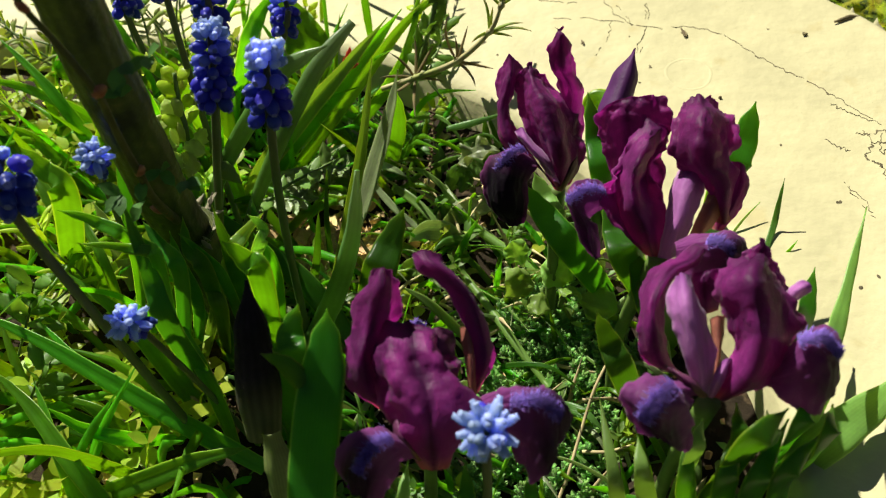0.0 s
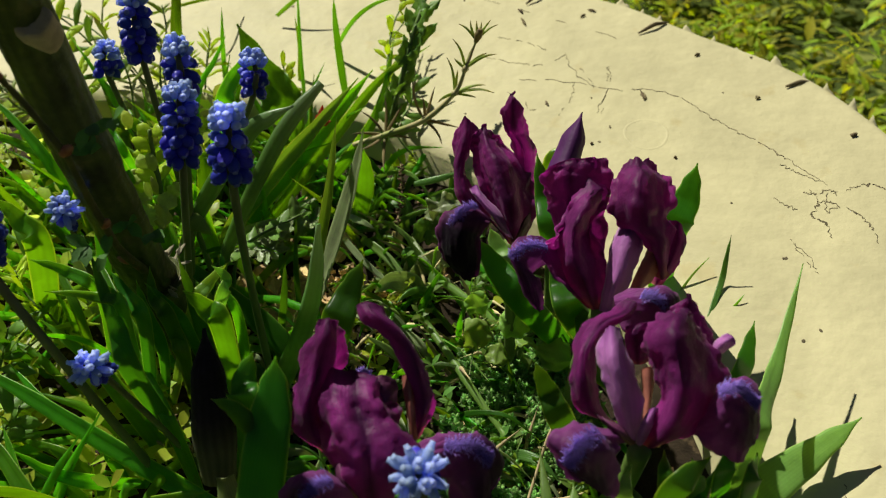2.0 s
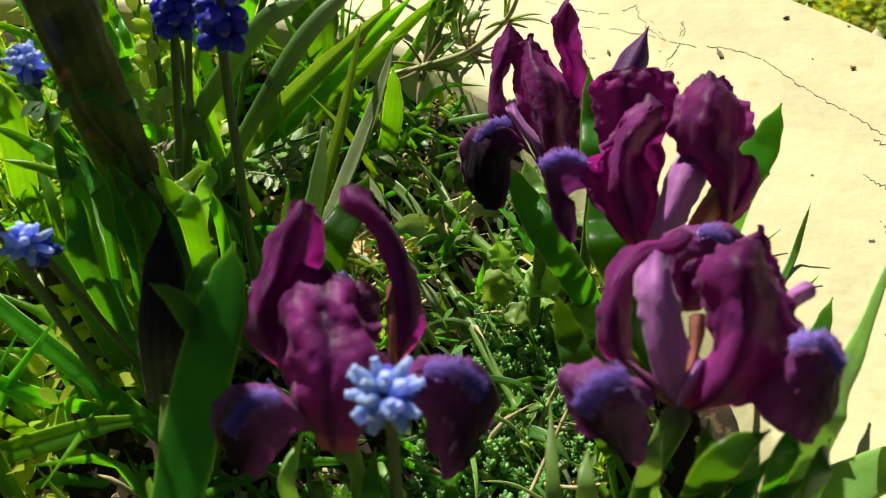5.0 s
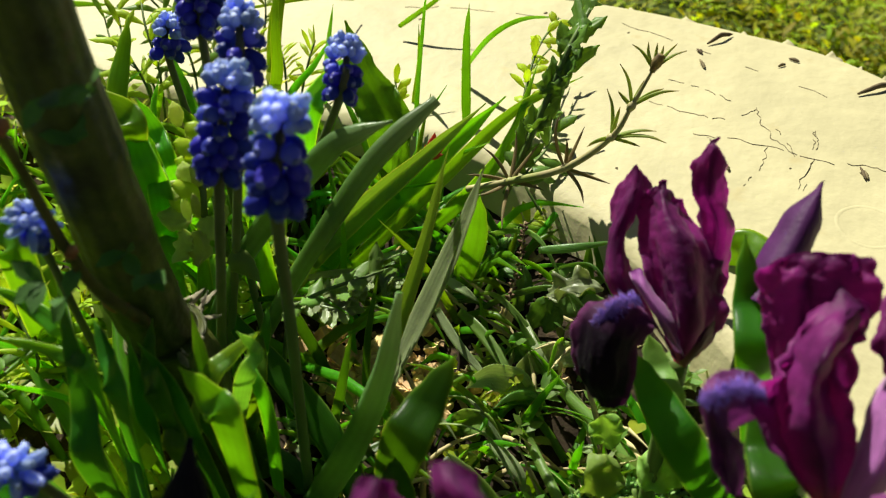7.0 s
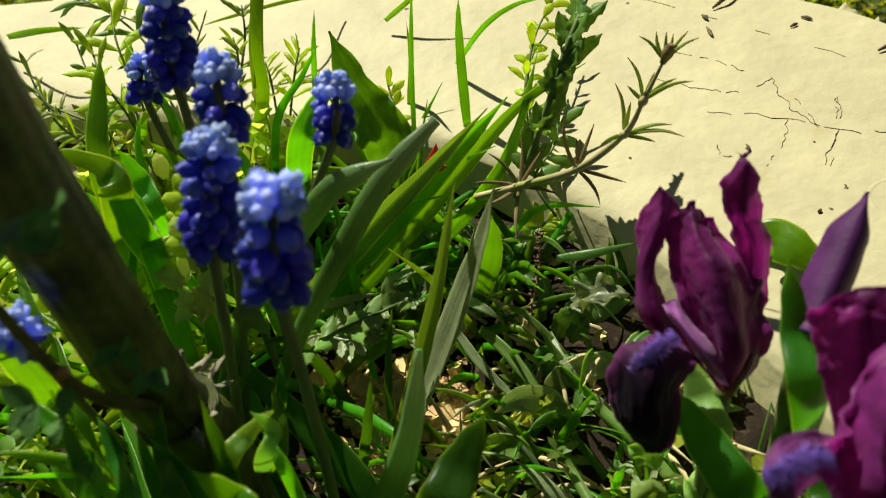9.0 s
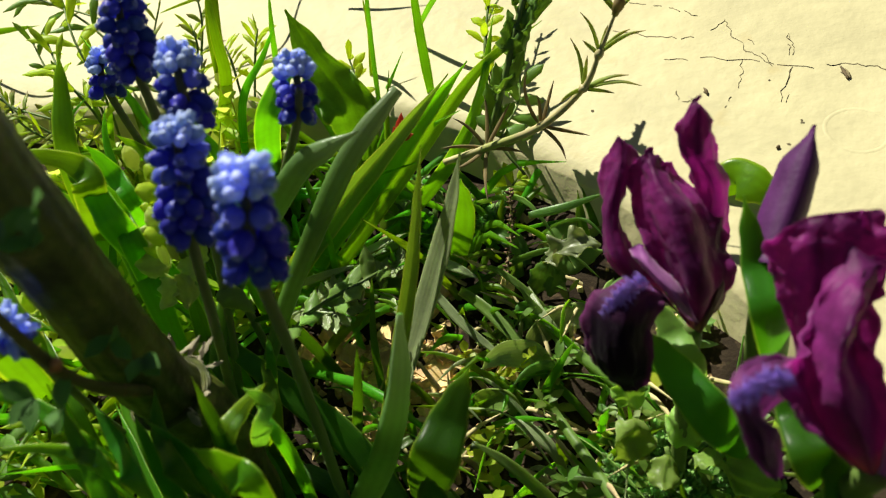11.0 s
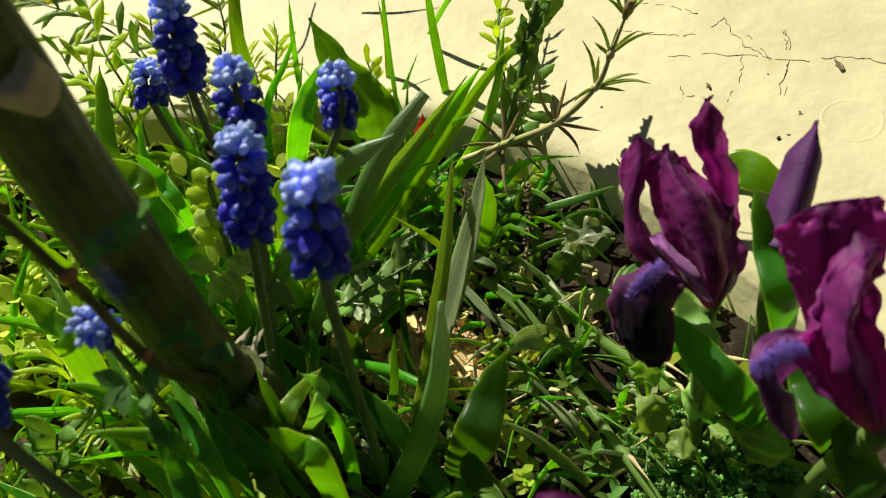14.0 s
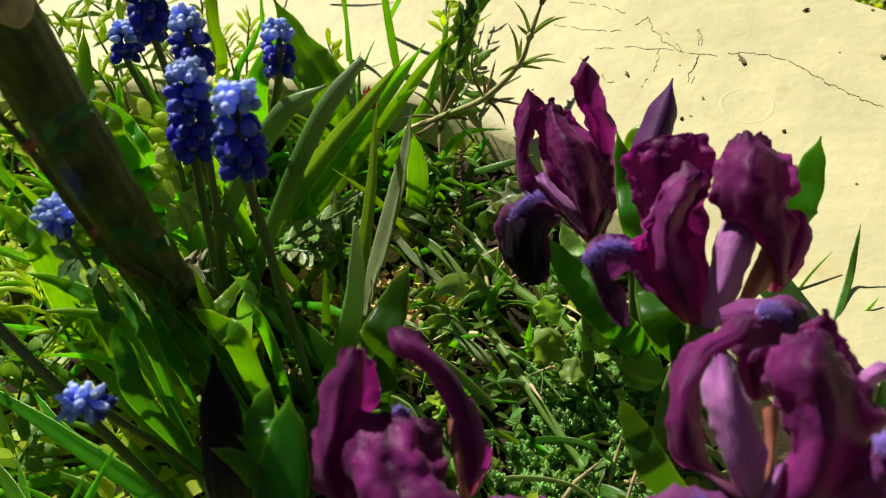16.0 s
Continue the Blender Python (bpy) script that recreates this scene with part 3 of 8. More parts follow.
petal("standard", HEART, [((0.7, 3.5, -14.0), (5.4, 2.3, -12.0), (9.2, 8.4, -14.0)), ((-0.7, 22.9, -12.0), (5.7, 21.4, -8.0), (12.2, 25.5, -14.0)), ((1.2, 39.2, -6.0), (5.3, 37.3, -0.0), (11.7, 37.7, -10.0)), ((-3.6, 47.8, -0.0), (0.7, 45.9, 5.0), (7.2, 46.5, -4.0)), ((-5.3, 53.5, 4.0), (-0.6, 52.1, 9.0), (5.1, 52.6, 2.0)), ((-3.5, 58.5, 8.0), (-0.8, 57.9, 11.0), (2.3, 58.7, 7.0)), ((-2.1, 60.8, 10.0), (-1.6, 61.3, 10.0), (-0.9, 60.6, 10.0))], iris, M_STAND, 3)
fall = petal("fall", HEART, [((-3.2, 3.3, -2.0), (-2.0, 1.9, -2.0), (-0.6, 1.0, -4.0)), ((-13.2, 14.2, 6.0), (-10.1, 10.5, 8.0), (-6.6, 6.7, 4.0)), ((-22.5, 15.3, 12.0), (-16.8, 13.3, 16.0), (-9.7, 9.6, 8.0)), ((-29.1, 11.6, 14.0), (-21.4, 9.6, 20.0), (-11.2, 7.2, 12.0)), ((-31.6, 4.9, 14.0), (-22.7, 3.0, 21.0), (-13.6, 1.3, 14.0)), ((-29.8, -4.8, 12.0), (-22.0, -6.3, 18.0), (-13.5, -6.8, 12.0)), ((-23.8, -11.5, 8.0), (-19.3, -13.7, 10.0), (-14.7, -12.8, 8.0))], iris, M_FALL_DARK, 4)
beard([flower_point(HEART, q) for q in ((-15.3, 16.0, 16.0), (-21.4, 13.1, 20.0), (-25.8, 7.0, 19.0))], 0.0062, fall, 190, seed=1)
petal("style_arm", HEART, [((-2.6, 3.8, -0.0), (-1.1, 3.3, 2.0), (0.2, 2.4, -0.0)), ((-10.9, 13.5, 6.0), (-8.0, 11.8, 10.0), (-4.8, 12.5, 4.0)), ((-16.4, 20.4, 6.0), (-13.9, 19.0, 10.0), (-10.3, 19.0, 4.0)), ((-17.7, 22.9, 4.0), (-15.5, 24.4, 6.0), (-13.6, 22.9, 4.0))], iris, M_STYLE, 5)
petal("claw", HEART, [((-0.2, 0.5, -4.0), (0.8, -0.5, -2.0), (2.4, 0.5, -4.0)), ((3.2, 9.2, -2.0), (5.3, 9.8, -0.0), (8.8, 9.3, -6.0)), ((4.6, 16.4, -4.0), (7.7, 18.0, -4.0), (11.0, 19.7, -8.0))], iris, M_CLAW, 6, label="salmon-tinted claw")

# iris in the middle
iris = thing("iris_flower", (0.1050, 0.2620, 0.0500), "deep purple dwarf iris with a curled front standard", "flower", "purple dwarf irises")
stem_of([(0.1080, 0.2700, 0.045), (0.1060, 0.2660, 0.10), (0.1086, 0.2448, 0.1583)], [0.0028, 0.0026, 0.0036], iris)
HEART = Vector((0.1084, 0.2442, 0.1588))
petal("standard", HEART, [((-11.2, 14.7, -14.0), (-5.5, 12.7, -10.0), (2.6, 14.7, -14.0)), ((-16.4, 32.6, -10.0), (-9.3, 31.4, -6.0), (3.7, 30.5, -12.0)), ((-20.4, 40.8, -8.0), (-10.2, 40.5, -4.0), (4.6, 40.8, -8.0)), ((-21.3, 46.9, -6.0), (-11.0, 47.1, -2.0), (4.8, 46.2, -6.0)), ((-19.7, 50.2, -4.0), (-11.0, 53.4, -2.0), (2.1, 54.1, -6.0))], iris, M_STAND, 7)
petal("standard", HEART, [((-5.2, -0.2, -0.0), (-4.0, -0.6, -0.0), (-3.2, -0.7, 2.0), (-1.4, -0.6, -0.0), (0.0, -0.2, -0.0)), ((-17.2, 8.8, 6.0), (-11.4, 7.7, 1.0), (-7.8, 8.3, 9.0), (-2.4, 8.2, 2.0), (1.7, 9.0, 2.0)), ((-22.0, 16.7, 8.0), (-14.9, 16.2, -0.0), (-12.0, 16.8, 12.0), (-4.2, 16.4, 1.0), (1.9, 16.6, -0.0)), ((-21.8, 24.0, 6.0), (-15.2, 23.9, -1.0), (-12.6, 23.9, 12.0), (-5.3, 24.1, -4.0), (-0.8, 24.1, -4.0)), ((-15.3, 30.7, -0.0), (-12.2, 30.8, -2.0), (-11.3, 30.7, 12.0), (-5.3, 30.9, -4.0), (-2.4, 30.7, -4.0)), ((-10.4, 37.9, -4.0), (-8.5, 38.0, -0.0), (-5.9, 37.7, 6.0), (-1.2, 37.0, -4.0), (2.1, 35.5, -6.0)), ((-3.5, 42.7, -6.0), (-1.8, 43.9, -3.0), (0.0, 44.3, -0.0), (2.9, 43.0, -4.0), (5.4, 40.8, -8.0))], iris, M_STAND, 8)
petal("standard", HEART, [((20.7, 10.7, -6.0), (21.4, 10.2, -4.0), (22.0, 9.8, -2.0), (23.8, 10.4, -4.0), (25.6, 11.1, -6.0)), ((15.1, 24.1, -2.0), (16.5, 23.4, 3.0), (18.1, 23.0, 8.0), (22.3, 23.0, 2.0), (25.7, 23.1, -2.0)), ((3.9, 30.7, -0.0), (7.6, 29.7, 6.0), (11.6, 29.8, 12.0), (19.1, 31.0, 3.0), (25.3, 32.2, -2.0)), ((2.1, 39.1, 2.0), (6.2, 39.3, 5.0), (10.6, 39.4, 13.0), (19.7, 39.5, 2.0), (26.7, 39.4, -2.0)), ((5.3, 47.1, -2.0), (8.7, 47.5, 3.0), (12.4, 47.7, 9.0), (19.5, 47.5, -0.0), (25.8, 46.9, -6.0)), ((9.1, 52.0, -6.0), (11.1, 52.5, -3.0), (13.4, 52.9, -1.0), (17.5, 52.7, -5.0), (21.2, 52.0, -8.0))], iris, M_STAND, 9)
petal("standard", HEART, [((19.1, 8.6, -8.0), (20.7, 7.6, -6.0), (23.1, 7.6, -6.0)), ((22.2, 16.9, -8.0), (24.7, 15.9, -2.0), (28.9, 15.3, -6.0)), ((25.4, 25.2, -8.0), (27.3, 24.1, -2.0), (32.0, 23.1, -6.0)), ((26.4, 31.4, -8.0), (28.3, 30.9, -4.0), (31.6, 28.9, -6.0))], iris, M_STAND, 10)
petal("style_arm", HEART, [((-1.2, -1.2, -0.0), (1.8, -1.4, 3.0), (5.9, -0.2, -0.0)), ((0.8, 11.0, 2.0), (4.4, 11.2, 7.0), (11.0, 10.9, -0.0)), ((3.3, 23.1, -0.0), (6.6, 21.0, 6.0), (14.0, 19.0, -0.0)), ((7.4, 28.2, -2.0), (10.1, 28.1, 2.0), (15.5, 24.1, -2.0))], iris, M_STYLE, 11)
petal("claw", HEART, [((9.4, 4.7, -2.0), (11.4, 4.0, -0.0), (13.5, 5.1, -2.0)), ((13.5, 13.9, -2.0), (15.5, 13.0, 2.0), (19.6, 11.9, -2.0)), ((17.7, 21.0, -4.0), (19.1, 20.0, -0.0), (23.2, 18.0, -4.0))], iris, M_CLAW_PINK, 12, label="salmon-pink claw")
fall = petal("fall", HEART, [((-15.8, 22.7, -4.0), (-15.0, 20.0, -2.0), (-14.3, 17.3, -4.0)), ((-24.1, 25.4, 6.0), (-24.5, 21.8, 9.0), (-20.9, 15.1, 4.0)), ((-31.0, 24.5, 12.0), (-30.6, 20.6, 15.0), (-24.1, 13.1, 6.0)), ((-34.1, 20.1, 14.0), (-32.1, 16.8, 17.0), (-25.4, 12.2, 8.0)), ((-32.2, 13.3, 12.0), (-28.9, 11.4, 14.0), (-23.4, 10.2, 8.0)), ((-29.3, 5.3, 8.0), (-26.2, 4.4, 10.0), (-21.6, 5.2, 6.0)), ((-25.1, -0.8, 6.0), (-23.1, -1.9, 6.0), (-21.6, -0.4, 6.0))], iris, M_FALL, 13)
beard([flower_point(HEART, q) for q in ((-21.0, 21.4, 12.0), (-28.1, 22.2, 17.0), (-34.6, 18.0, 18.0))], 0.0058, fall, 170, seed=2)
fall = petal("fall", HEART, [((2.2, 4.3, 8.0), (2.6, 2.2, 9.0), (2.4, -2.6, 8.0)), ((9.1, 7.9, 12.0), (8.4, 3.9, 17.0), (6.2, -7.3, 10.0)), ((15.7, 8.2, 16.0), (14.7, 3.8, 22.0), (12.0, -10.0, 12.0)), ((20.5, 6.5, 16.0), (19.5, 2.3, 21.0), (18.2, -10.0, 12.0)), ((24.8, 1.6, 12.0), (23.2, -1.1, 16.0), (22.8, -7.1, 12.0))], iris, M_FALL, 14)
beard([flower_point(HEART, q) for q in ((9.0, 5.6, 20.0), (12.9, 5.0, 23.0), (16.9, 1.2, 22.0))], 0.0060, fall, 150, seed=3)

# iris at the rim, large and open
iris = thing("iris_flower", (0.1150, 0.2050, 0.0350), "large open purple dwarf iris with two bearded falls beside the coping", "flower", "purple dwarf irises")
stem_of([(0.1180, 0.2150, 0.03), (0.1160, 0.2080, 0.085), (0.1133, 0.1879, 0.1490)], [0.0028, 0.0026, 0.0036], iris)
HEART = Vector((0.112, 0.1852, 0.1538))
petal("standard", HEART, [((0.5, 0.8, 0.0), (1.2, 0.7, 2.0), (2.1, 0.6, 4.0), (4.9, 0.4, 1.0), (7.9, 0.9, -2.0)), ((0.9, 7.7, 4.0), (4.2, 7.5, 6.0), (6.5, 8.3, 12.0), (12.8, 5.8, 3.0), (17.7, 4.6, -2.0)), ((3.7, 16.1, 4.0), (6.6, 16.5, 8.0), (8.8, 18.1, 15.0), (17.8, 14.9, 3.0), (24.1, 12.4, -2.0)), ((2.6, 24.1, 2.0), (5.4, 25.2, 9.0), (8.2, 26.9, 15.0), (18.8, 23.3, 2.0), (26.8, 20.7, -4.0)), ((1.2, 30.1, -2.0), (3.7, 32.3, 8.0), (7.8, 34.2, 13.0), (17.1, 31.2, 2.0), (23.9, 28.4, -4.0)), ((5.4, 34.0, -4.0), (7.1, 36.5, 4.0), (10.1, 38.9, 8.0), (15.9, 36.1, 0.0), (20.6, 33.4, -6.0)), ((11.9, 38.5, -4.0), (12.4, 39.8, -1.0), (13.0, 40.8, 1.0), (15.0, 39.5, -2.0), (17.2, 38.3, -6.0))], iris, M_STAND, 15)
petal("standard", HEART, [((12.2, 23.6, -14.0), (19.6, 22.1, -12.0), (27.5, 23.6, -14.0)), ((8.0, 34.6, -12.0), (16.6, 33.2, -8.0), (27.7, 29.2, -12.0)), ((11.9, 39.2, -10.0), (16.9, 39.5, -6.0), (23.8, 36.6, -10.0)), ((15.4, 43.8, -8.0), (16.4, 45.8, -6.0), (20.3, 42.0, -8.0))], iris, M_STAND, 16)
petal("standard", HEART, [((24.3, 26.8, -10.0), (24.5, 25.8, -8.0), (26.6, 25.0, -10.0)), ((26.3, 31.1, -8.0), (26.3, 30.2, -4.0), (28.6, 27.9, -8.0)), ((28.8, 33.3, -6.0), (29.6, 32.4, -4.0), (31.0, 30.3, -6.0))], iris, M_STYLE, 17, label="curled lilac petal tip")
petal("standard", HEART, [((-9.3, 6.4, -6.0), (-7.1, 5.9, -4.0), (-4.1, 4.6, -6.0)), ((-18.4, 10.8, -2.0), (-15.2, 11.5, 2.0), (-9.7, 9.7, -4.0)), ((-20.9, 19.6, 0.0), (-18.1, 20.1, 6.0), (-12.2, 18.4, -2.0)), ((-20.4, 27.0, -2.0), (-17.9, 27.6, 5.0), (-13.0, 25.3, -2.0)), ((-17.7, 33.4, -6.0), (-15.2, 32.9, 2.0), (-10.6, 31.0, -4.0)), ((-12.9, 37.8, -10.0), (-10.1, 37.1, -4.0), (-6.3, 35.0, -8.0)), ((-5.0, 40.5, -14.0), (-2.8, 39.2, -10.0), (-0.0, 37.8, -12.0)), ((0.4, 43.3, -16.0), (2.1, 42.5, -14.0), (3.1, 40.7, -14.0))], iris, M_STAND, 18)
petal("style_arm", HEART, [((-5.0, 2.5, 2.0), (-3.3, 2.2, 4.0), (-0.8, 3.0, 2.0)), ((-9.1, 12.3, 6.0), (-6.0, 12.3, 10.0), (-0.4, 11.4, 4.0)), ((-11.7, 19.8, 6.0), (-8.4, 20.8, 12.0), (-0.8, 18.6, 4.0)), ((-13.7, 26.1, 4.0), (-10.5, 28.1, 12.0), (-2.8, 25.8, 2.0)), ((-12.3, 31.7, 2.0), (-10.2, 33.3, 8.0), (-5.1, 32.0, 0.0)), ((-10.2, 35.4, 0.0), (-9.2, 36.5, 2.0), (-6.3, 34.9, -2.0))], iris, M_STYLE, 19)
petal("style_crest", HEART, [((-4.6, 1.8, 4.0), (-3.8, 1.8, 6.0), (-2.0, 1.8, 4.0)), ((-10.9, 7.3, 6.0), (-9.1, 7.5, 9.0), (-5.0, 6.0, 4.0)), ((-13.7, 11.0, 4.0), (-13.1, 10.1, 6.0), (-11.3, 9.0, 4.0))], iris, M_CLAW, 20)
petal("style_arm", HEART, [((-1.6, 1.3, 2.0), (-1.0, 1.3, 4.0), (0.6, 1.3, 2.0)), ((-1.8, 6.5, 6.0), (-0.5, 7.8, 9.0), (2.4, 6.0, 4.0)), ((1.7, 11.4, 4.0), (2.9, 12.8, 6.0), (4.6, 12.4, 4.0))], iris, M_STYLE, 21)
petal("claw", HEART, [((1.2, 2.0, -6.0), (1.7, 2.1, -4.0), (3.3, 2.0, -6.0)), ((3.1, 12.1, -8.0), (4.0, 12.5, -6.0), (5.9, 13.0, -8.0)), ((3.0, 21.5, -10.0), (4.5, 22.7, -8.0), (7.5, 22.4, -10.0))], iris, M_CLAW_PINK, 22, label="salmon-pink claw")
petal("standard", HEART, [((0.4, 23.3, -16.0), (3.1, 22.7, -14.0), (7.3, 23.3, -16.0)), ((-1.4, 30.8, -14.0), (1.3, 31.2, -10.0), (8.5, 30.8, -14.0)), ((-1.6, 34.6, -12.0), (2.2, 36.0, -10.0), (7.7, 36.7, -12.0))], iris, M_STAND, 23)
fall = petal("fall", HEART, [((-5.0, 4.2, 2.0), (-4.4, 3.1, 3.0), (-3.8, 1.5, 2.0)), ((-14.2, 8.2, 10.0), (-12.6, 6.7, 14.0), (-8.0, 2.6, 8.0)), ((-22.5, 10.8, 16.0), (-18.1, 8.2, 22.0), (-8.4, 2.2, 12.0)), ((-28.0, 9.3, 20.0), (-21.3, 5.2, 27.0), (-8.6, -0.1, 14.0)), ((-30.1, 4.9, 20.0), (-21.9, 0.7, 26.0), (-8.6, -3.8, 14.0)), ((-27.3, -0.5, 16.0), (-19.3, -4.7, 20.0), (-8.9, -8.7, 12.0)), ((-19.4, -6.4, 12.0), (-14.7, -9.4, 14.0), (-10.1, -12.6, 10.0))], iris, M_FALL, 24)
beard([flower_point(HEART, q) for q in ((-16.2, 9.5, 22.0), (-22.7, 6.7, 27.0), (-26.0, 1.0, 26.0))], 0.0068, fall, 230, seed=4)
fall = petal("fall", HEART, [((17.1, 6.8, -4.0), (17.0, 5.5, -2.0), (17.7, 2.8, -4.0)), ((22.0, 14.8, 2.0), (19.5, 9.8, 6.0), (17.8, 3.0, 2.0)), ((24.8, 21.1, 6.0), (22.3, 15.3, 13.0), (21.3, 0.1, 4.0)), ((28.7, 21.7, 8.0), (26.0, 14.9, 15.0), (24.8, -2.7, 6.0)), ((32.8, 16.4, 6.0), (30.1, 10.2, 12.0), (27.8, -3.8, 6.0)), ((35.4, 3.0, 2.0), (33.6, 1.0, 4.0), (30.9, -1.7, 4.0))], iris, M_FALL, 25)
beard([flower_point(HEART, q) for q in ((19.4, 18.7, 13.0), (23.4, 20.7, 17.0), (30.6, 15.3, 14.0))], 0.0058, fall, 190, seed=5)

# iris in front
iris = thing("iris_flower", (0.0300, 0.2050, 0.0350), "deep purple dwarf iris with a broad ruffled front standard", "flower", "purple dwarf irises")
stem_of([(0.0300, 0.2150, 0.03), (0.0300, 0.2080, 0.085), (0.0322, 0.1774, 0.1343)], [0.0028, 0.0026, 0.0036], iris)
HEART = Vector((0.033, 0.1723, 0.1412))
petal("standard", HEART, [((-3.8, -4.0, -4.0), (-1.9, -3.7, -2.0), (-0.0, -3.2, 0.0), (2.0, -3.7, -2.0), (3.9, -4.0, -4.0)), ((-9.9, 6.9, 2.0), (-5.2, 9.2, 10.0), (-0.6, 8.8, 12.0), (4.9, 8.5, 11.0), (8.6, 7.8, 4.0)), ((-13.1, 17.3, 2.0), (-7.5, 19.7, 12.0), (-1.1, 19.7, 15.0), (6.7, 18.7, 13.0), (13.6, 16.9, 4.0)), ((-16.1, 25.5, 0.0), (-10.8, 28.4, 11.0), (-4.0, 28.1, 10.0), (4.1, 27.2, 11.0), (9.6, 24.9, 0.0)), ((-18.4, 31.2, -4.0), (-12.2, 33.6, 6.0), (-5.5, 34.2, 7.0), (0.0, 33.1, 6.0), (4.3, 29.2, -4.0)), ((-16.2, 35.2, -8.0), (-11.0, 36.7, 0.0), (-6.4, 38.2, -1.0), (-2.5, 37.7, 0.0), (0.5, 34.0, -8.0))], iris, M_STAND, 26)
petal("standard", HEART, [((-17.0, 13.5, -6.0), (-13.6, 13.2, -4.0), (-12.0, 13.0, -8.0)), ((-23.2, 20.5, -2.0), (-17.8, 21.4, 4.0), (-14.2, 19.6, -6.0)), ((-25.0, 29.4, 0.0), (-18.8, 30.6, 6.0), (-16.1, 28.3, -6.0)), ((-23.5, 36.7, -2.0), (-17.1, 37.7, 4.0), (-12.6, 35.7, -6.0)), ((-23.3, 43.5, -2.0), (-15.3, 44.5, 5.0), (-9.7, 41.3, -6.0)), ((-20.3, 48.9, 0.0), (-13.8, 50.4, 6.0), (-9.3, 48.4, -4.0)), ((-16.1, 55.0, 2.0), (-13.8, 55.6, 4.0), (-11.8, 54.1, 0.0))], iris, M_STAND, 27)
petal("standard", HEART, [((10.4, 17.9, -6.0), (11.9, 17.8, -4.0), (13.3, 18.4, -6.0)), ((10.6, 28.2, -2.0), (14.4, 28.8, 3.0), (17.7, 28.1, -4.0)), ((9.6, 37.0, 0.0), (13.2, 38.2, 5.0), (16.9, 33.3, -2.0)), ((6.0, 46.1, 2.0), (9.9, 47.7, 7.0), (13.2, 42.1, 0.0)), ((1.5, 51.0, 4.0), (5.6, 53.0, 8.0), (9.7, 49.1, 2.0)), ((-3.8, 55.6, 4.0), (0.2, 57.1, 8.0), (4.8, 55.6, 4.0)), ((-5.5, 59.1, 2.0), (-2.2, 60.1, 4.0), (2.8, 59.0, 4.0))], iris, M_STAND, 28)
petal("claw", HEART, [((10.0, 17.5, -4.0), (11.4, 17.6, -2.0), (12.5, 17.8, -4.0)), ((8.9, 29.4, 0.0), (10.8, 30.2, 4.0), (12.3, 28.5, -2.0)), ((7.8, 37.6, -2.0), (9.7, 38.5, 1.0), (11.2, 36.9, -3.0))], iris, M_CLAW_PINK, 29, label="glistening pinkish claw")
petal("style_arm", HEART, [((-1.4, 20.5, -6.0), (1.4, 20.1, -4.0), (4.7, 20.5, -6.0)), ((-2.9, 31.2, -4.0), (1.2, 32.8, 0.0), (6.4, 31.2, -4.0)), ((-2.6, 35.7, -4.0), (1.5, 37.6, -2.0), (5.7, 36.0, -4.0))], iris, M_CLAW, 30)
fall = petal("fall", HEART, [((-5.5, 26.2, -12.0), (-3.7, 25.9, -12.0), (-1.9, 26.2, -12.0)), ((-8.8, 34.6, -13.0), (-5.0, 36.0, -11.0), (-1.6, 34.6, -13.0)), ((-9.3, 31.6, -22.0), (-6.1, 32.4, -22.0), (-2.8, 31.6, -22.0))], iris, M_FALL, 31)
beard([flower_point(HEART, q) for q in ((-6.7, 36.5, -10.0), (-4.9, 37.5, -10.0), (-2.9, 36.0, -11.0))], 0.0030, fall, 60, seed=6)
fall = petal("fall", HEART, [((-4.4, 1.3, -2.0), (-3.4, 0.5, 0.0), (-3.1, -1.6, -2.0)), ((-11.9, 10.3, 6.0), (-9.4, 7.9, 10.0), (-7.1, 1.1, 4.0)), ((-17.4, 13.2, 12.0), (-14.1, 10.3, 18.0), (-9.9, -0.0, 8.0)), ((-22.7, 10.7, 14.0), (-17.7, 7.8, 20.0), (-11.3, -3.4, 10.0)), ((-25.8, 3.7, 12.0), (-20.7, 1.0, 16.0), (-14.0, -7.4, 8.0)), ((-24.6, -5.7, 8.0), (-21.0, -7.5, 10.0), (-16.8, -10.6, 6.0))], iris, M_FALL, 32)
beard([flower_point(HEART, q) for q in ((-11.1, 10.7, 14.0), (-15.2, 10.6, 20.0), (-20.1, 2.8, 20.0))], 0.0060, fall, 200, seed=7)
petal("style_crest", HEART, [((-5.1, -0.1, 0.0), (-4.0, 0.2, 2.0), (-3.4, -0.1, 0.0)), ((-10.5, 7.0, 4.0), (-8.3, 8.1, 8.0), (-6.8, 6.1, 4.0)), ((-12.4, 11.4, 2.0), (-10.3, 13.0, 5.0), (-8.7, 10.9, 2.0))], iris, M_CLAW, 33)
fall = petal("fall", HEART, [((5.8, 10.3, -2.0), (6.9, 8.7, 0.0), (7.8, 6.0, -2.0)), ((15.3, 19.9, 6.0), (16.2, 17.6, 10.0), (16.9, 11.1, 4.0)), ((23.5, 24.2, 12.0), (23.8, 21.2, 18.0), (21.1, 6.7, 6.0)), ((30.6, 24.2, 14.0), (30.0, 20.9, 20.0), (24.0, 0.8, 8.0)), ((36.1, 18.1, 12.0), (33.6, 13.1, 17.0), (26.8, -4.1, 8.0)), ((37.1, 9.8, 8.0), (33.6, 3.4, 11.0), (29.6, -4.1, 8.0))], iris, M_FALL, 34)
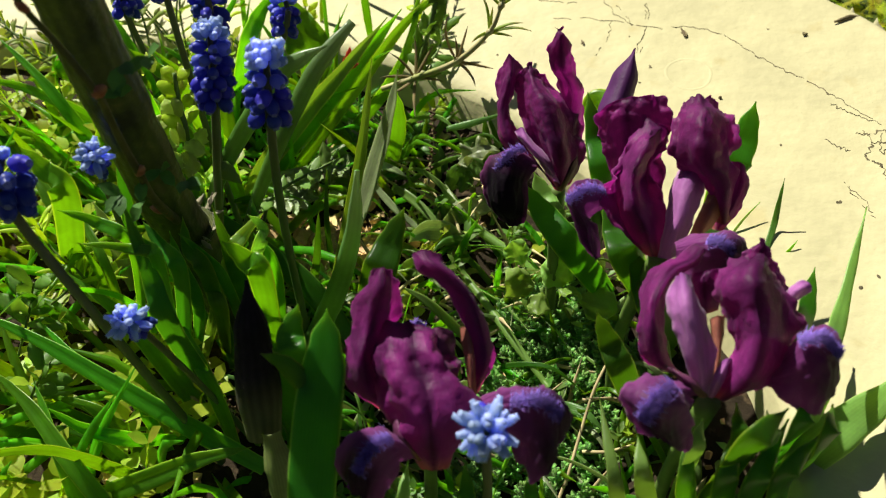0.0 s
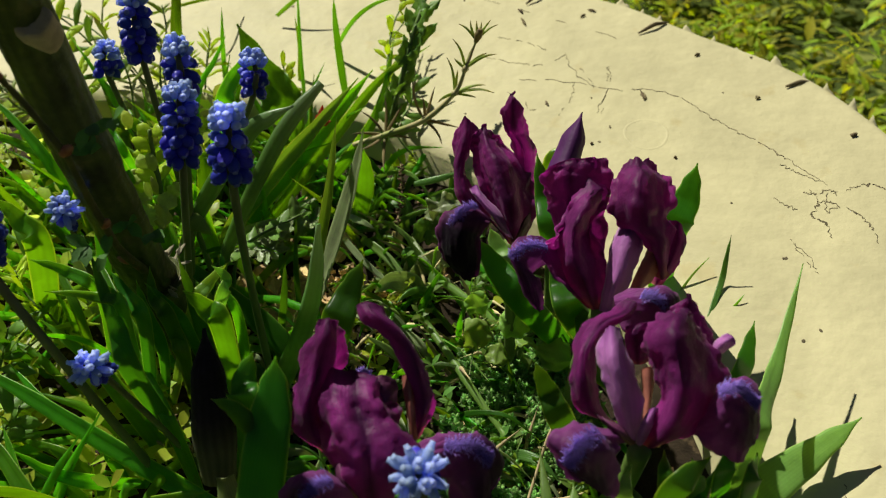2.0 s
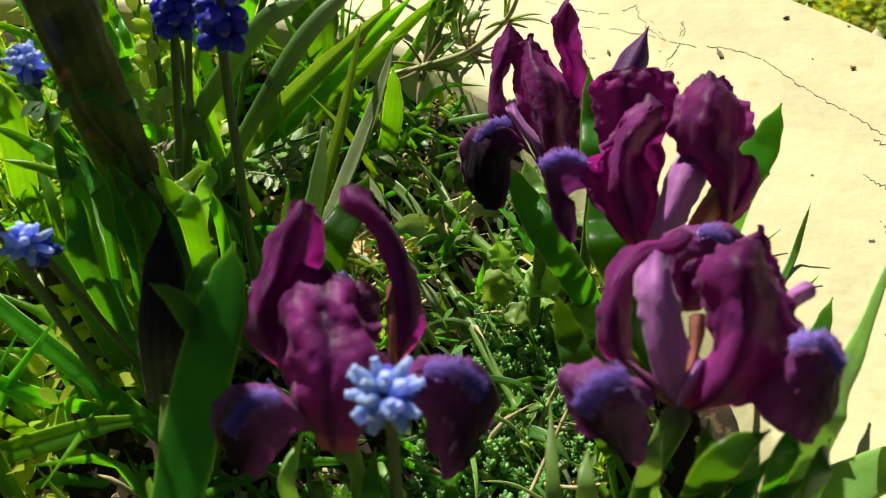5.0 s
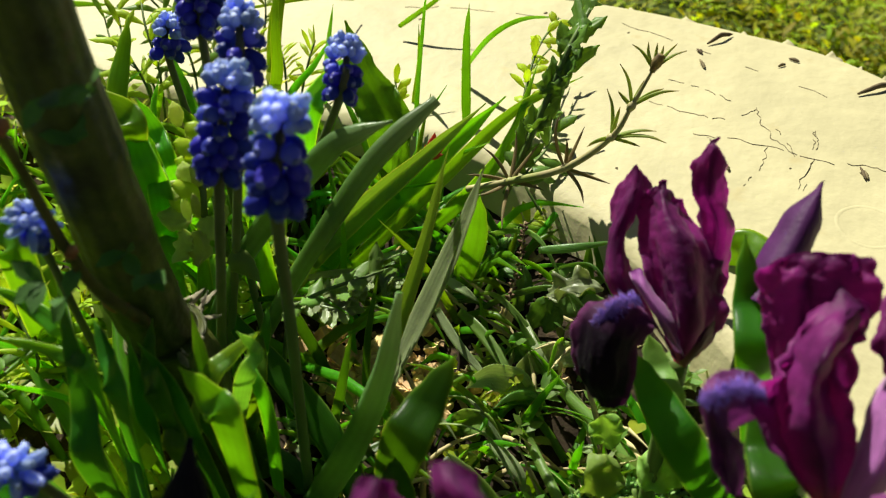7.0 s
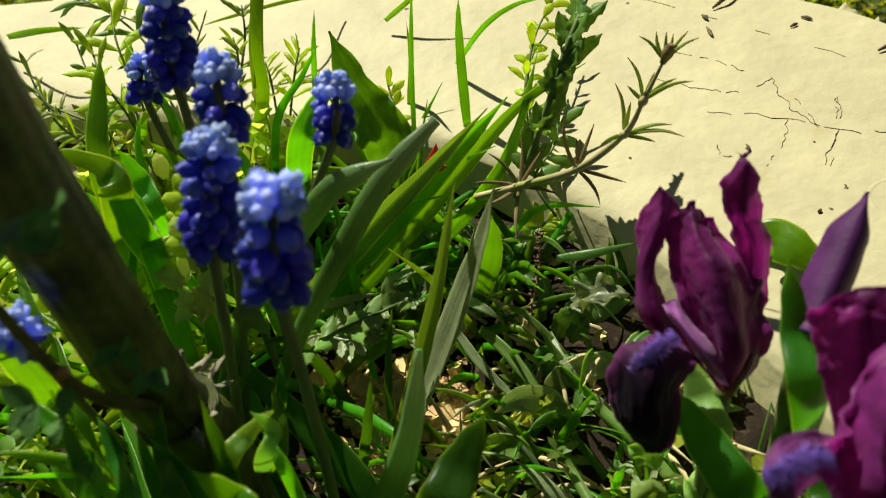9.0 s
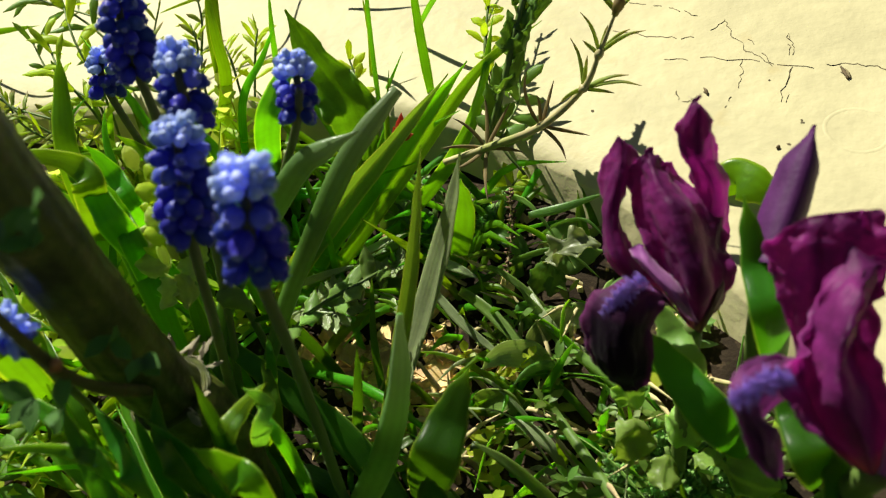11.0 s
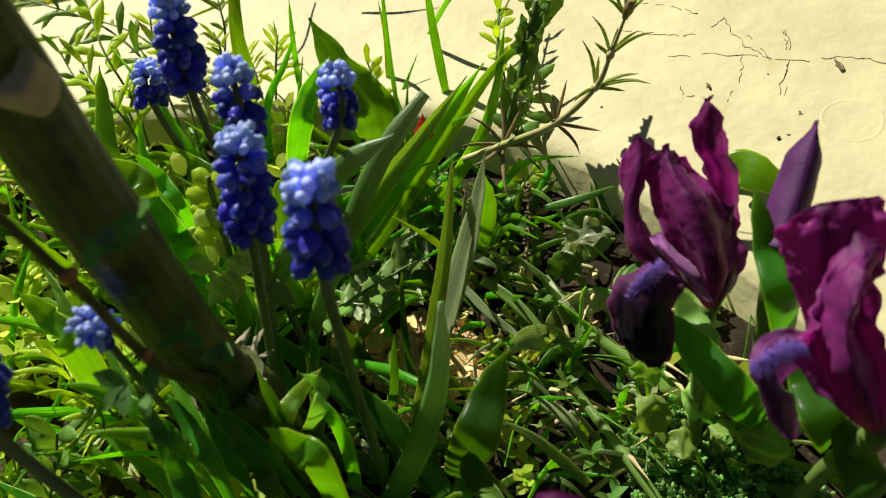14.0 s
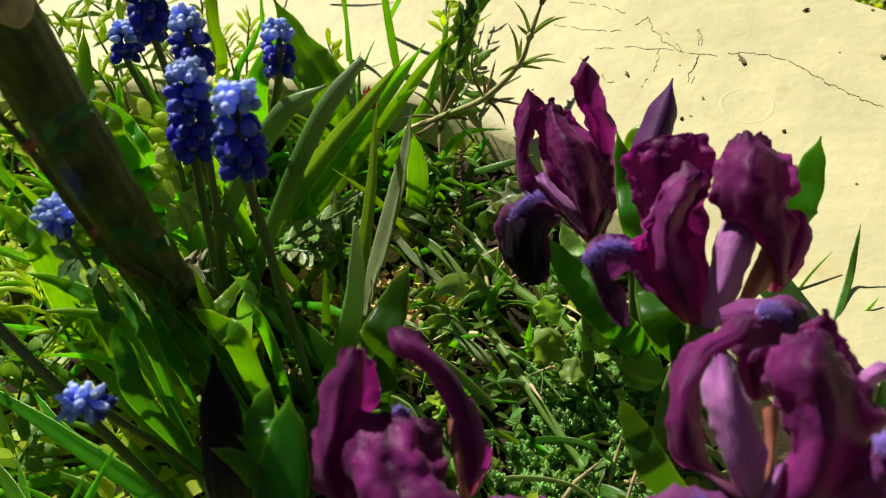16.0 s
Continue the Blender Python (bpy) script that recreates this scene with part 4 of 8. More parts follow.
beard([flower_point(HEART, q) for q in ((20.4, 20.9, 18.0), (27.2, 22.5, 22.0), (33.8, 17.4, 19.0))], 0.0062, fall, 200, seed=8)

# furled bud beside the rear iris, and a withered one
bud = thing("iris_bud", (0.1000, 0.3000, 0.0600), "furled violet iris bud standing beside open flowers", "flower bud")
part("petals", Geo().sheet([(0.0925, 0.2903, 0.1763), (0.0977, 0.2987, 0.1847), (0.1020, 0.3070, 0.1932), (0.1049, 0.3144, 0.2006)], [0.0070, 0.0112, 0.0100, 0.0006], CAM_SIDE, 0.45, 0.02, 0.0030, 16, 10, 3), M_BUD, bud)
stem_of([(0.1020, 0.3040, 0.055), (0.0985, 0.3010, 0.11), (0.0940, 0.2962, 0.1740)], [0.0026, 0.0024, 0.0030], bud)
bud = thing("iris_bud", (-0.0290, 0.2086, 0.0972), "withered dark iris bud in a papery green spathe", "flower bud")
part("petals", Geo().tube([(-0.0258, 0.2018, 0.1125), (-0.0259, 0.2063, 0.1306), (-0.0269, 0.2138, 0.1492), (-0.0277, 0.2216, 0.1651)], [0.0060, 0.0075, 0.0058, 0.0006], 12, 18, flat=0.75), M_WITHER, bud)
part("spathe", Geo().sheet([(-0.0181, 0.1851, 0.0950), (-0.0188, 0.1887, 0.1089), (-0.0211, 0.1944, 0.1223)], [0.010, 0.011, 0.006], CAM_SIDE, 0.3, 0.05, 0.0008), M_SPATHE, bud, "pale papery spathe")


# ---- grape hyacinths ----
def bell_mesh(name, length, r, mouth, mats, rim_slot):
    """A small urn: narrow neck at the origin, swollen body, pinched mouth with a turned-out rim."""
    g = Geo()
    prof = [(0.0, 0.10), (0.12, 0.62), (0.35, 0.98), (0.6, 1.0), (0.82, 0.80), (0.93, mouth), (1.0, mouth + 0.13), (0.97, 0.06)]
    sides = 8
    for z, q in prof:
        for k in range(sides):
            a = 2 * math.pi * k / sides
            g.v.append(Vector((r * q * math.cos(a), r * q * math.sin(a), -length * z)))
    for i in range(len(prof) - 1):
        for k in range(sides):
            a, b = i * sides + k, i * sides + (k + 1) % sides
            g.face((a, a + sides, b + sides, b), [(k / 8, prof[i][0]), (k / 8, prof[i + 1][0]), ((k + 1) / 8, prof[i + 1][0]), ((k + 1) / 8, prof[i][0])], rim_slot if i >= 5 else 0)
    g.face(tuple(range(sides)), None, 0)
    g.face(tuple((len(prof) - 1) * sides + k for k in reversed(range(sides))), None, 0)
    return g.mesh(name, mats)


BELL = bell_mesh("bell", 0.0052, 0.00205, 0.34, [M_BELL, M_BELL_RIM], 1)
BELL_MID = bell_mesh("bell_mid", 0.0045, 0.00185, 0.32, [M_BELL_MID, M_BELL_RIM], 1)
BELL_LONG = bell_mesh("bell_long", 0.0062, 0.00130, 0.55, [M_BELL_PALE, M_BELL_PALE], 0)
BELL_TOP = bell_mesh("bell_top", 0.0038, 0.00145, 0.55, [M_BELL_PALE, M_BELL_PALE], 0)


def spike(foot, bottom, top, size, label, bend, r):
    """The bare stem of a grape hyacinth, and a function that sets one floret on it."""
    ob = thing("grape_hyacinth", foot, label, "flower", "grape hyacinths")
    mid = Vector(bend) if bend else foot.lerp(bottom, 0.5) + Vector((r.uniform(-1, 1), r.uniform(-1, 1), 0)) * 0.003
    part("stem", Geo().tube([foot, mid, bottom, top - (top - bottom) * 0.15], [0.0015 * size, 0.0014 * size, 0.0013 * size, 0.0008 * size], 10, 24), M_STEM, ob)

    def floret(me, at, way, sc):
        fl = new("floret", me)
        fl.parent = ob
        q = way.normalized().to_track_quat("-Z", "Y").to_matrix().to_4x4()
        fl.matrix_basis = Matrix.Translation(at - foot) @ q @ Matrix.Rotation(r.uniform(0, 6), 4, "Z") @ Matrix.Diagonal((sc * r.uniform(0.92, 1.08), sc, sc * r.uniform(0.9, 1.12), 1))
    return ob, floret


def grape_hyacinth(top, bottom, foot, label, size=1.0, pale=0.42, seed=0, bend=None, loose=1.0):
    """A spike of small urn-shaped florets on a bare stem: pale sterile ones crowd the top, deep blue fertile ones hang below."""
    r = random.Random(seed)
    top, bottom, foot = Vector(top), Vector(bottom), Vector(foot)
    ob, floret = spike(foot, bottom, top, size, label, bend, r)
    axis = top - bottom
    h = axis.length
    axis.normalize()
    s = axis.cross(Vector((0, 1, 0.2))).normalized()
    u = s.cross(axis)
    z, row, turn = 0.0020 * size, 0, r.uniform(0, 6)
    dark_top = h * (1 - pale)
    while z < h - 0.0020 * size:
        g = z / h
        deep = z < dark_top
        p = (z - dark_top) / max(1e-6, h - dark_top)
        count = (5 if row == 0 else 6) if deep else (11 if p < 0.5 else 9)
        for k in range(count):
            if loose < 1 and r.random() > loose:
                continue
            a = turn + 6.283 * (k + 0.5 * (row % 2)) / count + r.uniform(-0.30, 0.30)
            out = s * math.cos(a) + u * math.sin(a)
            lift = (-1.25 + 1.25 * z / max(1e-6, dark_top) if deep else 0.05 + 1.35 * p) + r.uniform(-0.3, 0.3)
            near_top = deep and z > dark_top * 0.72
            me = BELL if deep and not near_top else BELL_MID if near_top and r.random() < 0.35 else BELL if deep else BELL_TOP
            reach = 0.0019 if deep else 0.0023 * (1 - 0.5 * p)
            floret(me, bottom + axis * (z + r.uniform(-0.0007, 0.0007)) + out * reach * size, out * (1.0 if deep else 1.0 - 0.45 * p) + axis * lift, size * r.uniform(0.84, 1.14) * (1.0 if deep else 1.06 - 0.22 * p))
        z += (0.0031 if deep else 0.0017) * size / max(0.75, loose)
        row += 1
    for k in range(6):
        floret(BELL_TOP, top - axis * 0.0036 * size, axis + (s * math.cos(1.05 * k) + u * math.sin(1.05 * k)) * 0.55, size * 0.78)
    return ob


def grape_star(at, axis, foot, label, size, pale, deep, seed, bend=None):
    """A short, open head seen from above: long pale florets spread like a star over hanging deep blue ones."""
    r = random.Random(seed)
    at, axis, foot = Vector(at), Vector(axis).normalized(), Vector(foot)
    ob, floret = spike(foot, at - axis * 0.010 * size, at, size, label, bend, r)
    s = axis.cross(Vector((0.2, 1, 0.1))).normalized()
    u = s.cross(axis)
    for me, count, lift, down, sc in ((BELL_TOP, 3, 2.2, 0.0018, 0.85), (BELL_TOP, 7, 0.95, 0.0024, 1.05), (BELL_LONG, pale, 0.35, 0.0040, 1.05), (BELL_LONG, pale - 1, -0.15, 0.0062, 1.05), (BELL_MID, deep, -0.5, 0.0085, 1.05), (BELL, deep - 1, -1.0, 0.0100, 1.05)):
        turn = r.uniform(0, 6)
        for k in range(count):
            a = turn + 6.283 * k / max(1, count) + r.uniform(-0.2, 0.2)
            out = s * math.cos(a) + u * math.sin(a)
            floret(me, at - axis * down * size + out * 0.0012 * size, out + axis * (lift + r.uniform(-0.2, 0.2)), size * sc * r.uniform(0.9, 1.1))
    return ob


grape_hyacinth((-0.0466, 0.2920, 0.2206), (-0.0475, 0.2835, 0.1935), (-0.0750, 0.3169, 0.0626), "tall grape hyacinth spike, pale blue top over deep blue bells", 1.14, 0.29, 1, bend=(-0.0590, 0.2987, 0.1447))
grape_hyacinth((-0.0216, 0.2668, 0.2255), (-0.0226, 0.2613, 0.2012), (-0.0274, 0.2866, 0.0547), "full grape hyacinth spike with a pale lilac-blue top", 1.20, 0.36, 2, bend=(-0.0298, 0.2831, 0.1426))
grape_hyacinth((-0.0765, 0.3400, 0.2400), (-0.0752, 0.3338, 0.2130), (-0.0680, 0.3500, 0.0700), "tall grape hyacinth spike behind the front pair", 1.05, 0.26, 3)
grape_hyacinth((-0.0287, 0.3336, 0.2179), (-0.0283, 0.3250, 0.2025), (-0.0846, 0.4211, 0.0897), "small grape hyacinth with spaced bells on a thin stem", 0.98, 0.48, 4)
grape_hyacinth((-0.0540, 0.3170, 0.2280), (-0.0515, 0.3085, 0.2125), (-0.0790, 0.3290, 0.0660), "grape hyacinth spike with pale upper florets", 1.05, 0.42, 5)
grape_hyacinth((-0.1075, 0.3735, 0.2040), (-0.1080, 0.3690, 0.1905), (-0.1000, 0.3850, 0.0800), "small grape hyacinth half hidden behind a taller one", 1.0, 0.45, 6)
grape_star((-0.0801, 0.2506, 0.1945), (0.15, -0.45, 0.85), (-0.1012, 0.3113, 0.0611), "half-open grape hyacinth beside the cane", 0.82, 6, 6, 7)
grape_star((-0.0648, 0.2090, 0.1600), (-0.15, -0.50, 0.80), (-0.0525, 0.2527, 0.0459), "low pale grape hyacinth leaning out of the grass", 0.9, 7, 5, 8)
grape_hyacinth((-0.0963, 0.2328, 0.2077), (-0.0956, 0.2246, 0.1897), (-0.0621, 0.2407, 0.0428), "grape hyacinth spike with deep blue bells at the bed's edge", 1.25, 0.25, 9)
grape_star((0.0468, 0.1560, 0.1740), (0.0, -0.72, 0.66), (0.0520, 0.1850, 0.0300), "pale open grape hyacinth in front of a purple iris", 1.06, 9, 6, 10)


# ---- rose cane ----
def cane():
    ob = thing("rose_cane", (-0.0949, 0.3407, 0.0688), "thick greenish-brown rose cane rising across the bed", "branch")
    trunk = [(-0.0600, 0.2960, 0.0400), (-0.0615, 0.2930, 0.0700), (-0.0635, 0.2890, 0.1000), (-0.0660, 0.2840, 0.1250), (-0.0695, 0.2770, 0.1480), (-0.0745, 0.2680, 0.2000), (-0.0785, 0.2620, 0.2500), (-0.0840, 0.2540, 0.3100), (-0.0910, 0.2440, 0.4000)]
    bark = Geo().tube(trunk, [0.0080, 0.0088, 0.0100, 0.0118, 0.0102, 0.0097, 0.0094, 0.0092, 0.0090], 40, 160)
    for v in bark.v:
        v += (v - Vector((-0.072, 0.272, v.z))).normalized() * (0.0013 * noise.noise(v * 40) + 0.0005 * noise.noise(v * 160) + 0.00025 * noise.noise(v * 420))
    part("trunk", bark, M_BARK, ob)
    rn = random.Random(17)
    node = Vector((-0.0680, 0.2795, 0.1400))
    run = (Vector((-0.0745, 0.2680, 0.2000)) - node).normalized()
    n1 = run.cross(Vector((0, 1, 0))).normalized()
    n2 = run.cross(n1)
    ring = Geo()
    ring.tube([node + (n1 * math.cos(0.3925 * k) + n2 * math.sin(0.3925 * k)) * 0.0108 for k in range(17)], [0.0010, 0.0016, 0.0011, 0.0017, 0.0012, 0.0015, 0.0010], 8, 64)
    part("node", ring, M_BARK, ob, "swollen ring where a shoot was cut")
    for k in range(13):
        a = rn.uniform(-0.9, 2.2)
        q = node + (n1 * math.cos(a) + n2 * math.sin(a)) * -0.0118 + run * rn.uniform(-0.002, 0.003)
        out = (q - node).normalized()
        way = (run * rn.uniform(-1, 1) + out * rn.uniform(0.2, 0.8)).normalized()
        ln = rn.uniform(0.003, 0.008)
        part("bark_flake", Geo().sheet([q, q + way * ln * 0.5 + out * 0.0006, q + way * ln + out * 0.0016], [0.0012, 0.0024, 0.0006], out, 0.2, 0.2, 0.0003, 6, 4, k), M_FLAKE, ob, "pale peeling bark")
    part("branch", Geo().tube([(-0.0675, 0.2800, 0.1400), (-0.0640, 0.2570, 0.1662), (-0.0617, 0.2452, 0.1816), (-0.0598, 0.2379, 0.1946), (-0.0603, 0.2343, 0.2063), (-0.0601, 0.2307, 0.2177), (-0.0593, 0.2263, 0.2281), (-0.0663, 0.2268, 0.2426), (-0.0709, 0.2262, 0.2517), (-0.0739, 0.2243, 0.2625), (-0.0774, 0.2197, 0.2781)], [0.0021, 0.0017, 0.0014, 0.0013, 0.0012, 0.0011, 0.0011, 0.0010, 0.0009, 0.0008, 0.0008], 10, 50), M_TWIG, ob, "thin reddish side branch")
    for q, r0, way in (((-0.0598, 0.2379, 0.1946), 0.0016, (0.5, -0.3, 0.7)), ((-0.0593, 0.2263, 0.2281), 0.0017, (0.7, -0.2, 0.6)), ((-0.0709, 0.2262, 0.2517), 0.0013, (-0.4, -0.3, 0.8)), ((-0.0640, 0.2570, 0.1662), 0.0019, (-0.7, -0.4, 0.5))):
        q, way = Vector(q), Vector(way).normalized()
        part("bud", Geo().tube([q - way * r0 * 0.5, q + way * r0 * 0.9, q + way * r0 * 1.9, q + way * r0 * 2.7], [r0 * 0.8, r0, r0 * 0.75, r0 * 0.15], 8, 8), M_RED_BUD, ob, "small reddish bud")
    rr = random.Random(9)
    for q in ((-0.0552, 0.2353, 0.2317), (-0.0478, 0.2382, 0.2334), (-0.0679, 0.2576, 0.2108), (-0.0635, 0.2617, 0.1799), (-0.0524, 0.2543, 0.1805), (-0.0666, 0.2363, 0.1874), (-0.0604, 0.2349, 0.1855)):
        for k in range(3):
            g = Geo().leaflet(Vector(q), Vector((rr.uniform(-1, 1), rr.uniform(-0.8, 0.2), rr.uniform(-0.4, 0.9))), Vector((0, -0.5, 0.8)), 0.0075, 0.0045, 0, 0.1, 0.2)
            part("leaflet", g, M_ROSE, ob)
    face = Vector((0.10, -0.62, 0.78)).normalized()
    heart = Vector((-0.0738, 0.2610, 0.2495))
    side = face.cross(Vector((0, 0, 1))).normalized()
    rise = side.cross(face)
    g = Geo()
    for depth, wide in ((0.0, 0.0060), (0.0082, 0.0061), (0.0096, 0.0056), (0.0099, 0.0046), (0.0095, 0.0026), (0.0092, 0.0002)):
        for k in range(20):
            an = 6.283 * k / 20
            rad = wide * (1 + 0.16 * noise.noise(Vector((math.cos(an) * 1.6, math.sin(an) * 1.6, 4))))
            g.v.append(heart + face * (depth + 0.0004 * noise.noise(Vector((an * 3, wide * 900, 1)))) + side * (rad * math.cos(an)) + rise * (1.08 * rad * math.sin(an)))
    for ring in range(5):
        for k in range(20):
            q, q2 = ring * 20 + k, ring * 20 + (k + 1) % 20
            g.face((q, q2, q2 + 20, q + 20))
    part("scar", g, M_SCAR, ob, "pale round pruning scar")
    return ob


cane()


# ---- leaves ----
ACROSS = Vector((0.45, -0.85, 0.15))      # the face that most upright blades turn, half away from the sun


def leaf(name, pts, width, label, category="leaf", group="", mat=M_LEAF, facing=CAM_SIDE, cup=0.10, fold=-0.10, twist=0.0, seed=0, thick=0.0009, tipw=0.04, shape=None, ruffle=0.006):
    """A sword leaf; pts from its foot to its tip."""
    w = shape or [0.72, 0.95, 1.0, 0.86, 0.55, tipw]
    g = Geo().sheet(pts, [width * q for q in w], facing, cup, ruffle, thick, 44 if width > 0.005 else 18, 8 if width > 0.005 else 4, seed, twist=twist, fold=fold)
    ob = part(name, g, mat)
    return tagged(ob, label, category, group)


IRIS = "iris leaves"
leaf("iris_leaf", [(0.1239, 0.3433, 0.0695), (0.0954, 0.2817, 0.1593), (0.0900, 0.2910, 0.1771), (0.0866, 0.2993, 0.1906)], 0.0098, "short green iris leaf between two flowers", group=IRIS)
leaf("iris_leaf", [(0.1610, 0.3437, 0.0696), (0.1447, 0.2946, 0.1549), (0.1498, 0.3017, 0.1698), (0.1536, 0.3099, 0.1813)], 0.0145, "green iris leaf standing against the cream coping", group=IRIS)
leaf("iris_leaf", [(0.1170, 0.3203, 0.0635), (0.0851, 0.2722, 0.1353), (0.0716, 0.2807, 0.1493), (0.0638, 0.2866, 0.1583)], 0.0120, "dark green iris leaf under a drooping fall", group=IRIS)
leaf("iris_leaf", [(0.0967, 0.3430, 0.0694), (0.0794, 0.2925, 0.1334), (0.0740, 0.3004, 0.1433), (0.0700, 0.3061, 0.1504)], 0.0110, "light green iris leaf behind a flower", group=IRIS, mat=M_LEAF_PALE)
leaf("iris_leaf", [(0.1223, 0.2577, 0.0472), (0.0938, 0.2057, 0.1376), (0.0862, 0.2073, 0.1539), (0.0815, 0.2102, 0.1639)], 0.0090, "short green iris leaf beside a large flower", group=IRIS)
leaf("iris_leaf", [(-0.0024, 0.1549, 0.1256), (-0.0008, 0.1725, 0.1486), (0.0016, 0.1867, 0.1659), (0.0024, 0.1961, 0.1774)], 0.0140, "broad green iris leaf half in shade", group=IRIS, shape=[0.9, 1.0, 1.0, 0.92, 0.62, 0.04])
leaf("iris_leaf", [(-0.0063, 0.3003, 0.0583), (0.0077, 0.2615, 0.1292), (0.0133, 0.2696, 0.1421), (0.0188, 0.2775, 0.1532)], 0.0135, "short broad iris leaf in the middle of the bed", group=IRIS)
leaf("iris_leaf", [(-0.0366, 0.2555, 0.0466), (-0.0142, 0.2044, 0.1437), (-0.0132, 0.2098, 0.1535), (-0.0107, 0.2150, 0.1613)], 0.0110, "green iris leaf beside a withered bud", group=IRIS)
leaf("iris_leaf", [(-0.0019, 0.1819, 0.1569), (-0.0051, 0.1830, 0.1616), (-0.0094, 0.1846, 0.1668), (-0.0155, 0.1863, 0.1690)], 0.0062, "small curled iris leaf bent outwards", group=IRIS, cup=0.3)
leaf("iris_leaf", [(0.1645, 0.2275, 0.0393), (0.1698, 0.2124, 0.0973), (0.1895, 0.2234, 0.1060), (0.2106, 0.2348, 0.1148)], 0.0150, "broad pale iris leaf lying out over the coping", group=IRIS, mat=M_LEAF_PALE, facing=(-0.2, -0.5, 0.85))
leaf("iris_leaf", [(0.1792, 0.2363, 0.0416), (0.1595, 0.2100, 0.1298), (0.1751, 0.2400, 0.1345), (0.1942, 0.2811, 0.1526)], 0.0105, "tall pale iris leaf tapering against the coping", group=IRIS, mat=M_LEAF_PALE, shape=[0.9, 1.0, 0.95, 0.7, 0.36, 0.03])
leaf("iris_leaf", [(0.1870, 0.2586, 0.0474), (0.1607, 0.2307, 0.1267), (0.1682, 0.2497, 0.1307), (0.1747, 0.2661, 0.1348)], 0.0092, "green iris leaf behind a flower", group=IRIS)
leaf("iris_leaf", [(0.1368, 0.3143, 0.0619), (0.1019, 0.2522, 0.1468), (0.0959, 0.2619, 0.1572), (0.0931, 0.2705, 0.1647)], 0.0130, "dark green iris leaf under the flowers", group=IRIS)
leaf("iris_leaf", [(0.1461, 0.2964, 0.0573), (0.1130, 0.2431, 0.1305), (0.1062, 0.2492, 0.1414), (0.1016, 0.2553, 0.1521)], 0.0130, "dark green iris leaf under the flowers", group=IRIS)
leaf('iris_leaf', [(0.1354, 0.2107, 0.035), (0.1213, 0.1919, 0.0819), (0.1073, 0.1731, 0.1288), (0.1086, 0.1843, 0.1409)], 0.008, 'young iris leaf at the foot of a flower', group=IRIS, mat=M_LEAF)
leaf('iris_leaf', [(0.1469, 0.2109, 0.035), (0.1325, 0.1912, 0.0832), (0.118, 0.1715, 0.1314), (0.1241, 0.1875, 0.1412)], 0.01, 'young iris leaf at the foot of a flower', group=IRIS, mat=M_LEAF)
leaf('iris_leaf', [(0.154, 0.2067, 0.0339), (0.1401, 0.1886, 0.0835), (0.1263, 0.1705, 0.1331), (0.1393, 0.1894, 0.14)], 0.0105, 'young iris leaf at the foot of a flower', group=IRIS, mat=M_LEAF)
leaf('iris_leaf', [(0.1206, 0.2105, 0.0349), (0.1078, 0.1925, 0.0821), (0.095, 0.1745, 0.1293), (0.0938, 0.1854, 0.1365)], 0.0075, 'young iris leaf at the foot of a flower', group=IRIS, mat=M_LEAF_PALE)
leaf('iris_leaf', [(0.1663, 0.2112, 0.0351), (0.1499, 0.1909, 0.0856), (0.1336, 0.1705, 0.136), (0.1468, 0.184, 0.1395)], 0.01, 'young iris leaf at the foot of a flower', group=IRIS, mat=M_LEAF)
leaf('iris_leaf', [(0.1068, 0.2103, 0.0349), (0.0972, 0.1930, 0.0798), (0.0875, 0.1756, 0.1246), (0.0839, 0.1994, 0.138)], 0.006, 'young iris leaf at the foot of a flower', group=IRIS, mat=M_LEAF_PALE)
leaf('iris_leaf', [(0.0747, 0.2098, 0.0347), (0.0688, 0.1903, 0.0771), (0.0628, 0.1708, 0.1194), (0.061, 0.1783, 0.1287)], 0.008, 'young iris leaf at the foot of a flower', group=IRIS, mat=M_LEAF)
leaf('iris_leaf', [(0.0196, 0.2089, 0.0345), (0.0219, 0.1844, 0.0850), (0.0243, 0.1598, 0.1355), (0.0257, 0.1698, 0.1446)], 0.006, 'young iris leaf at the foot of a flower', group=IRIS, mat=M_LEAF_PALE)
leaf('iris_leaf', [(0.0437, 0.2093, 0.0346), (0.0432, 0.1876, 0.0806), (0.0428, 0.1659, 0.1266), (0.0417, 0.1771, 0.1341)], 0.008, 'young iris leaf at the foot of a flower', group=IRIS, mat=M_LEAF)
leaf('iris_leaf', [(0.1392, 0.22, 0.0374), (0.1291, 0.1940, 0.0958), (0.1191, 0.1679, 0.1542), (0.1309, 0.1784, 0.158)], 0.0125, 'young iris leaf at the foot of a flower', group=IRIS, mat=M_LEAF)
leaf('iris_leaf', [(0.1713, 0.2371, 0.0419), (0.1538, 0.2072, 0.0965), (0.1364, 0.1772, 0.1511), (0.1432, 0.1902, 0.1517)], 0.0095, 'young iris leaf at the foot of a flower', group=IRIS, mat=M_LEAF)
leaf('iris_leaf', [(0.1573, 0.2344, 0.0411), (0.1384, 0.2046, 0.0947), (0.1195, 0.1748, 0.1483), (0.1194, 0.1844, 0.153)], 0.0085, 'young iris leaf at the foot of a flower', group=IRIS, mat=M_LEAF)
leaf('iris_leaf', [(0.1831, 0.235, 0.0413), (0.1637, 0.2052, 0.0949), (0.1443, 0.1754, 0.1485), (0.1494, 0.188, 0.1486)], 0.009, 'young iris leaf at the foot of a flower', group=IRIS, mat=M_LEAF)
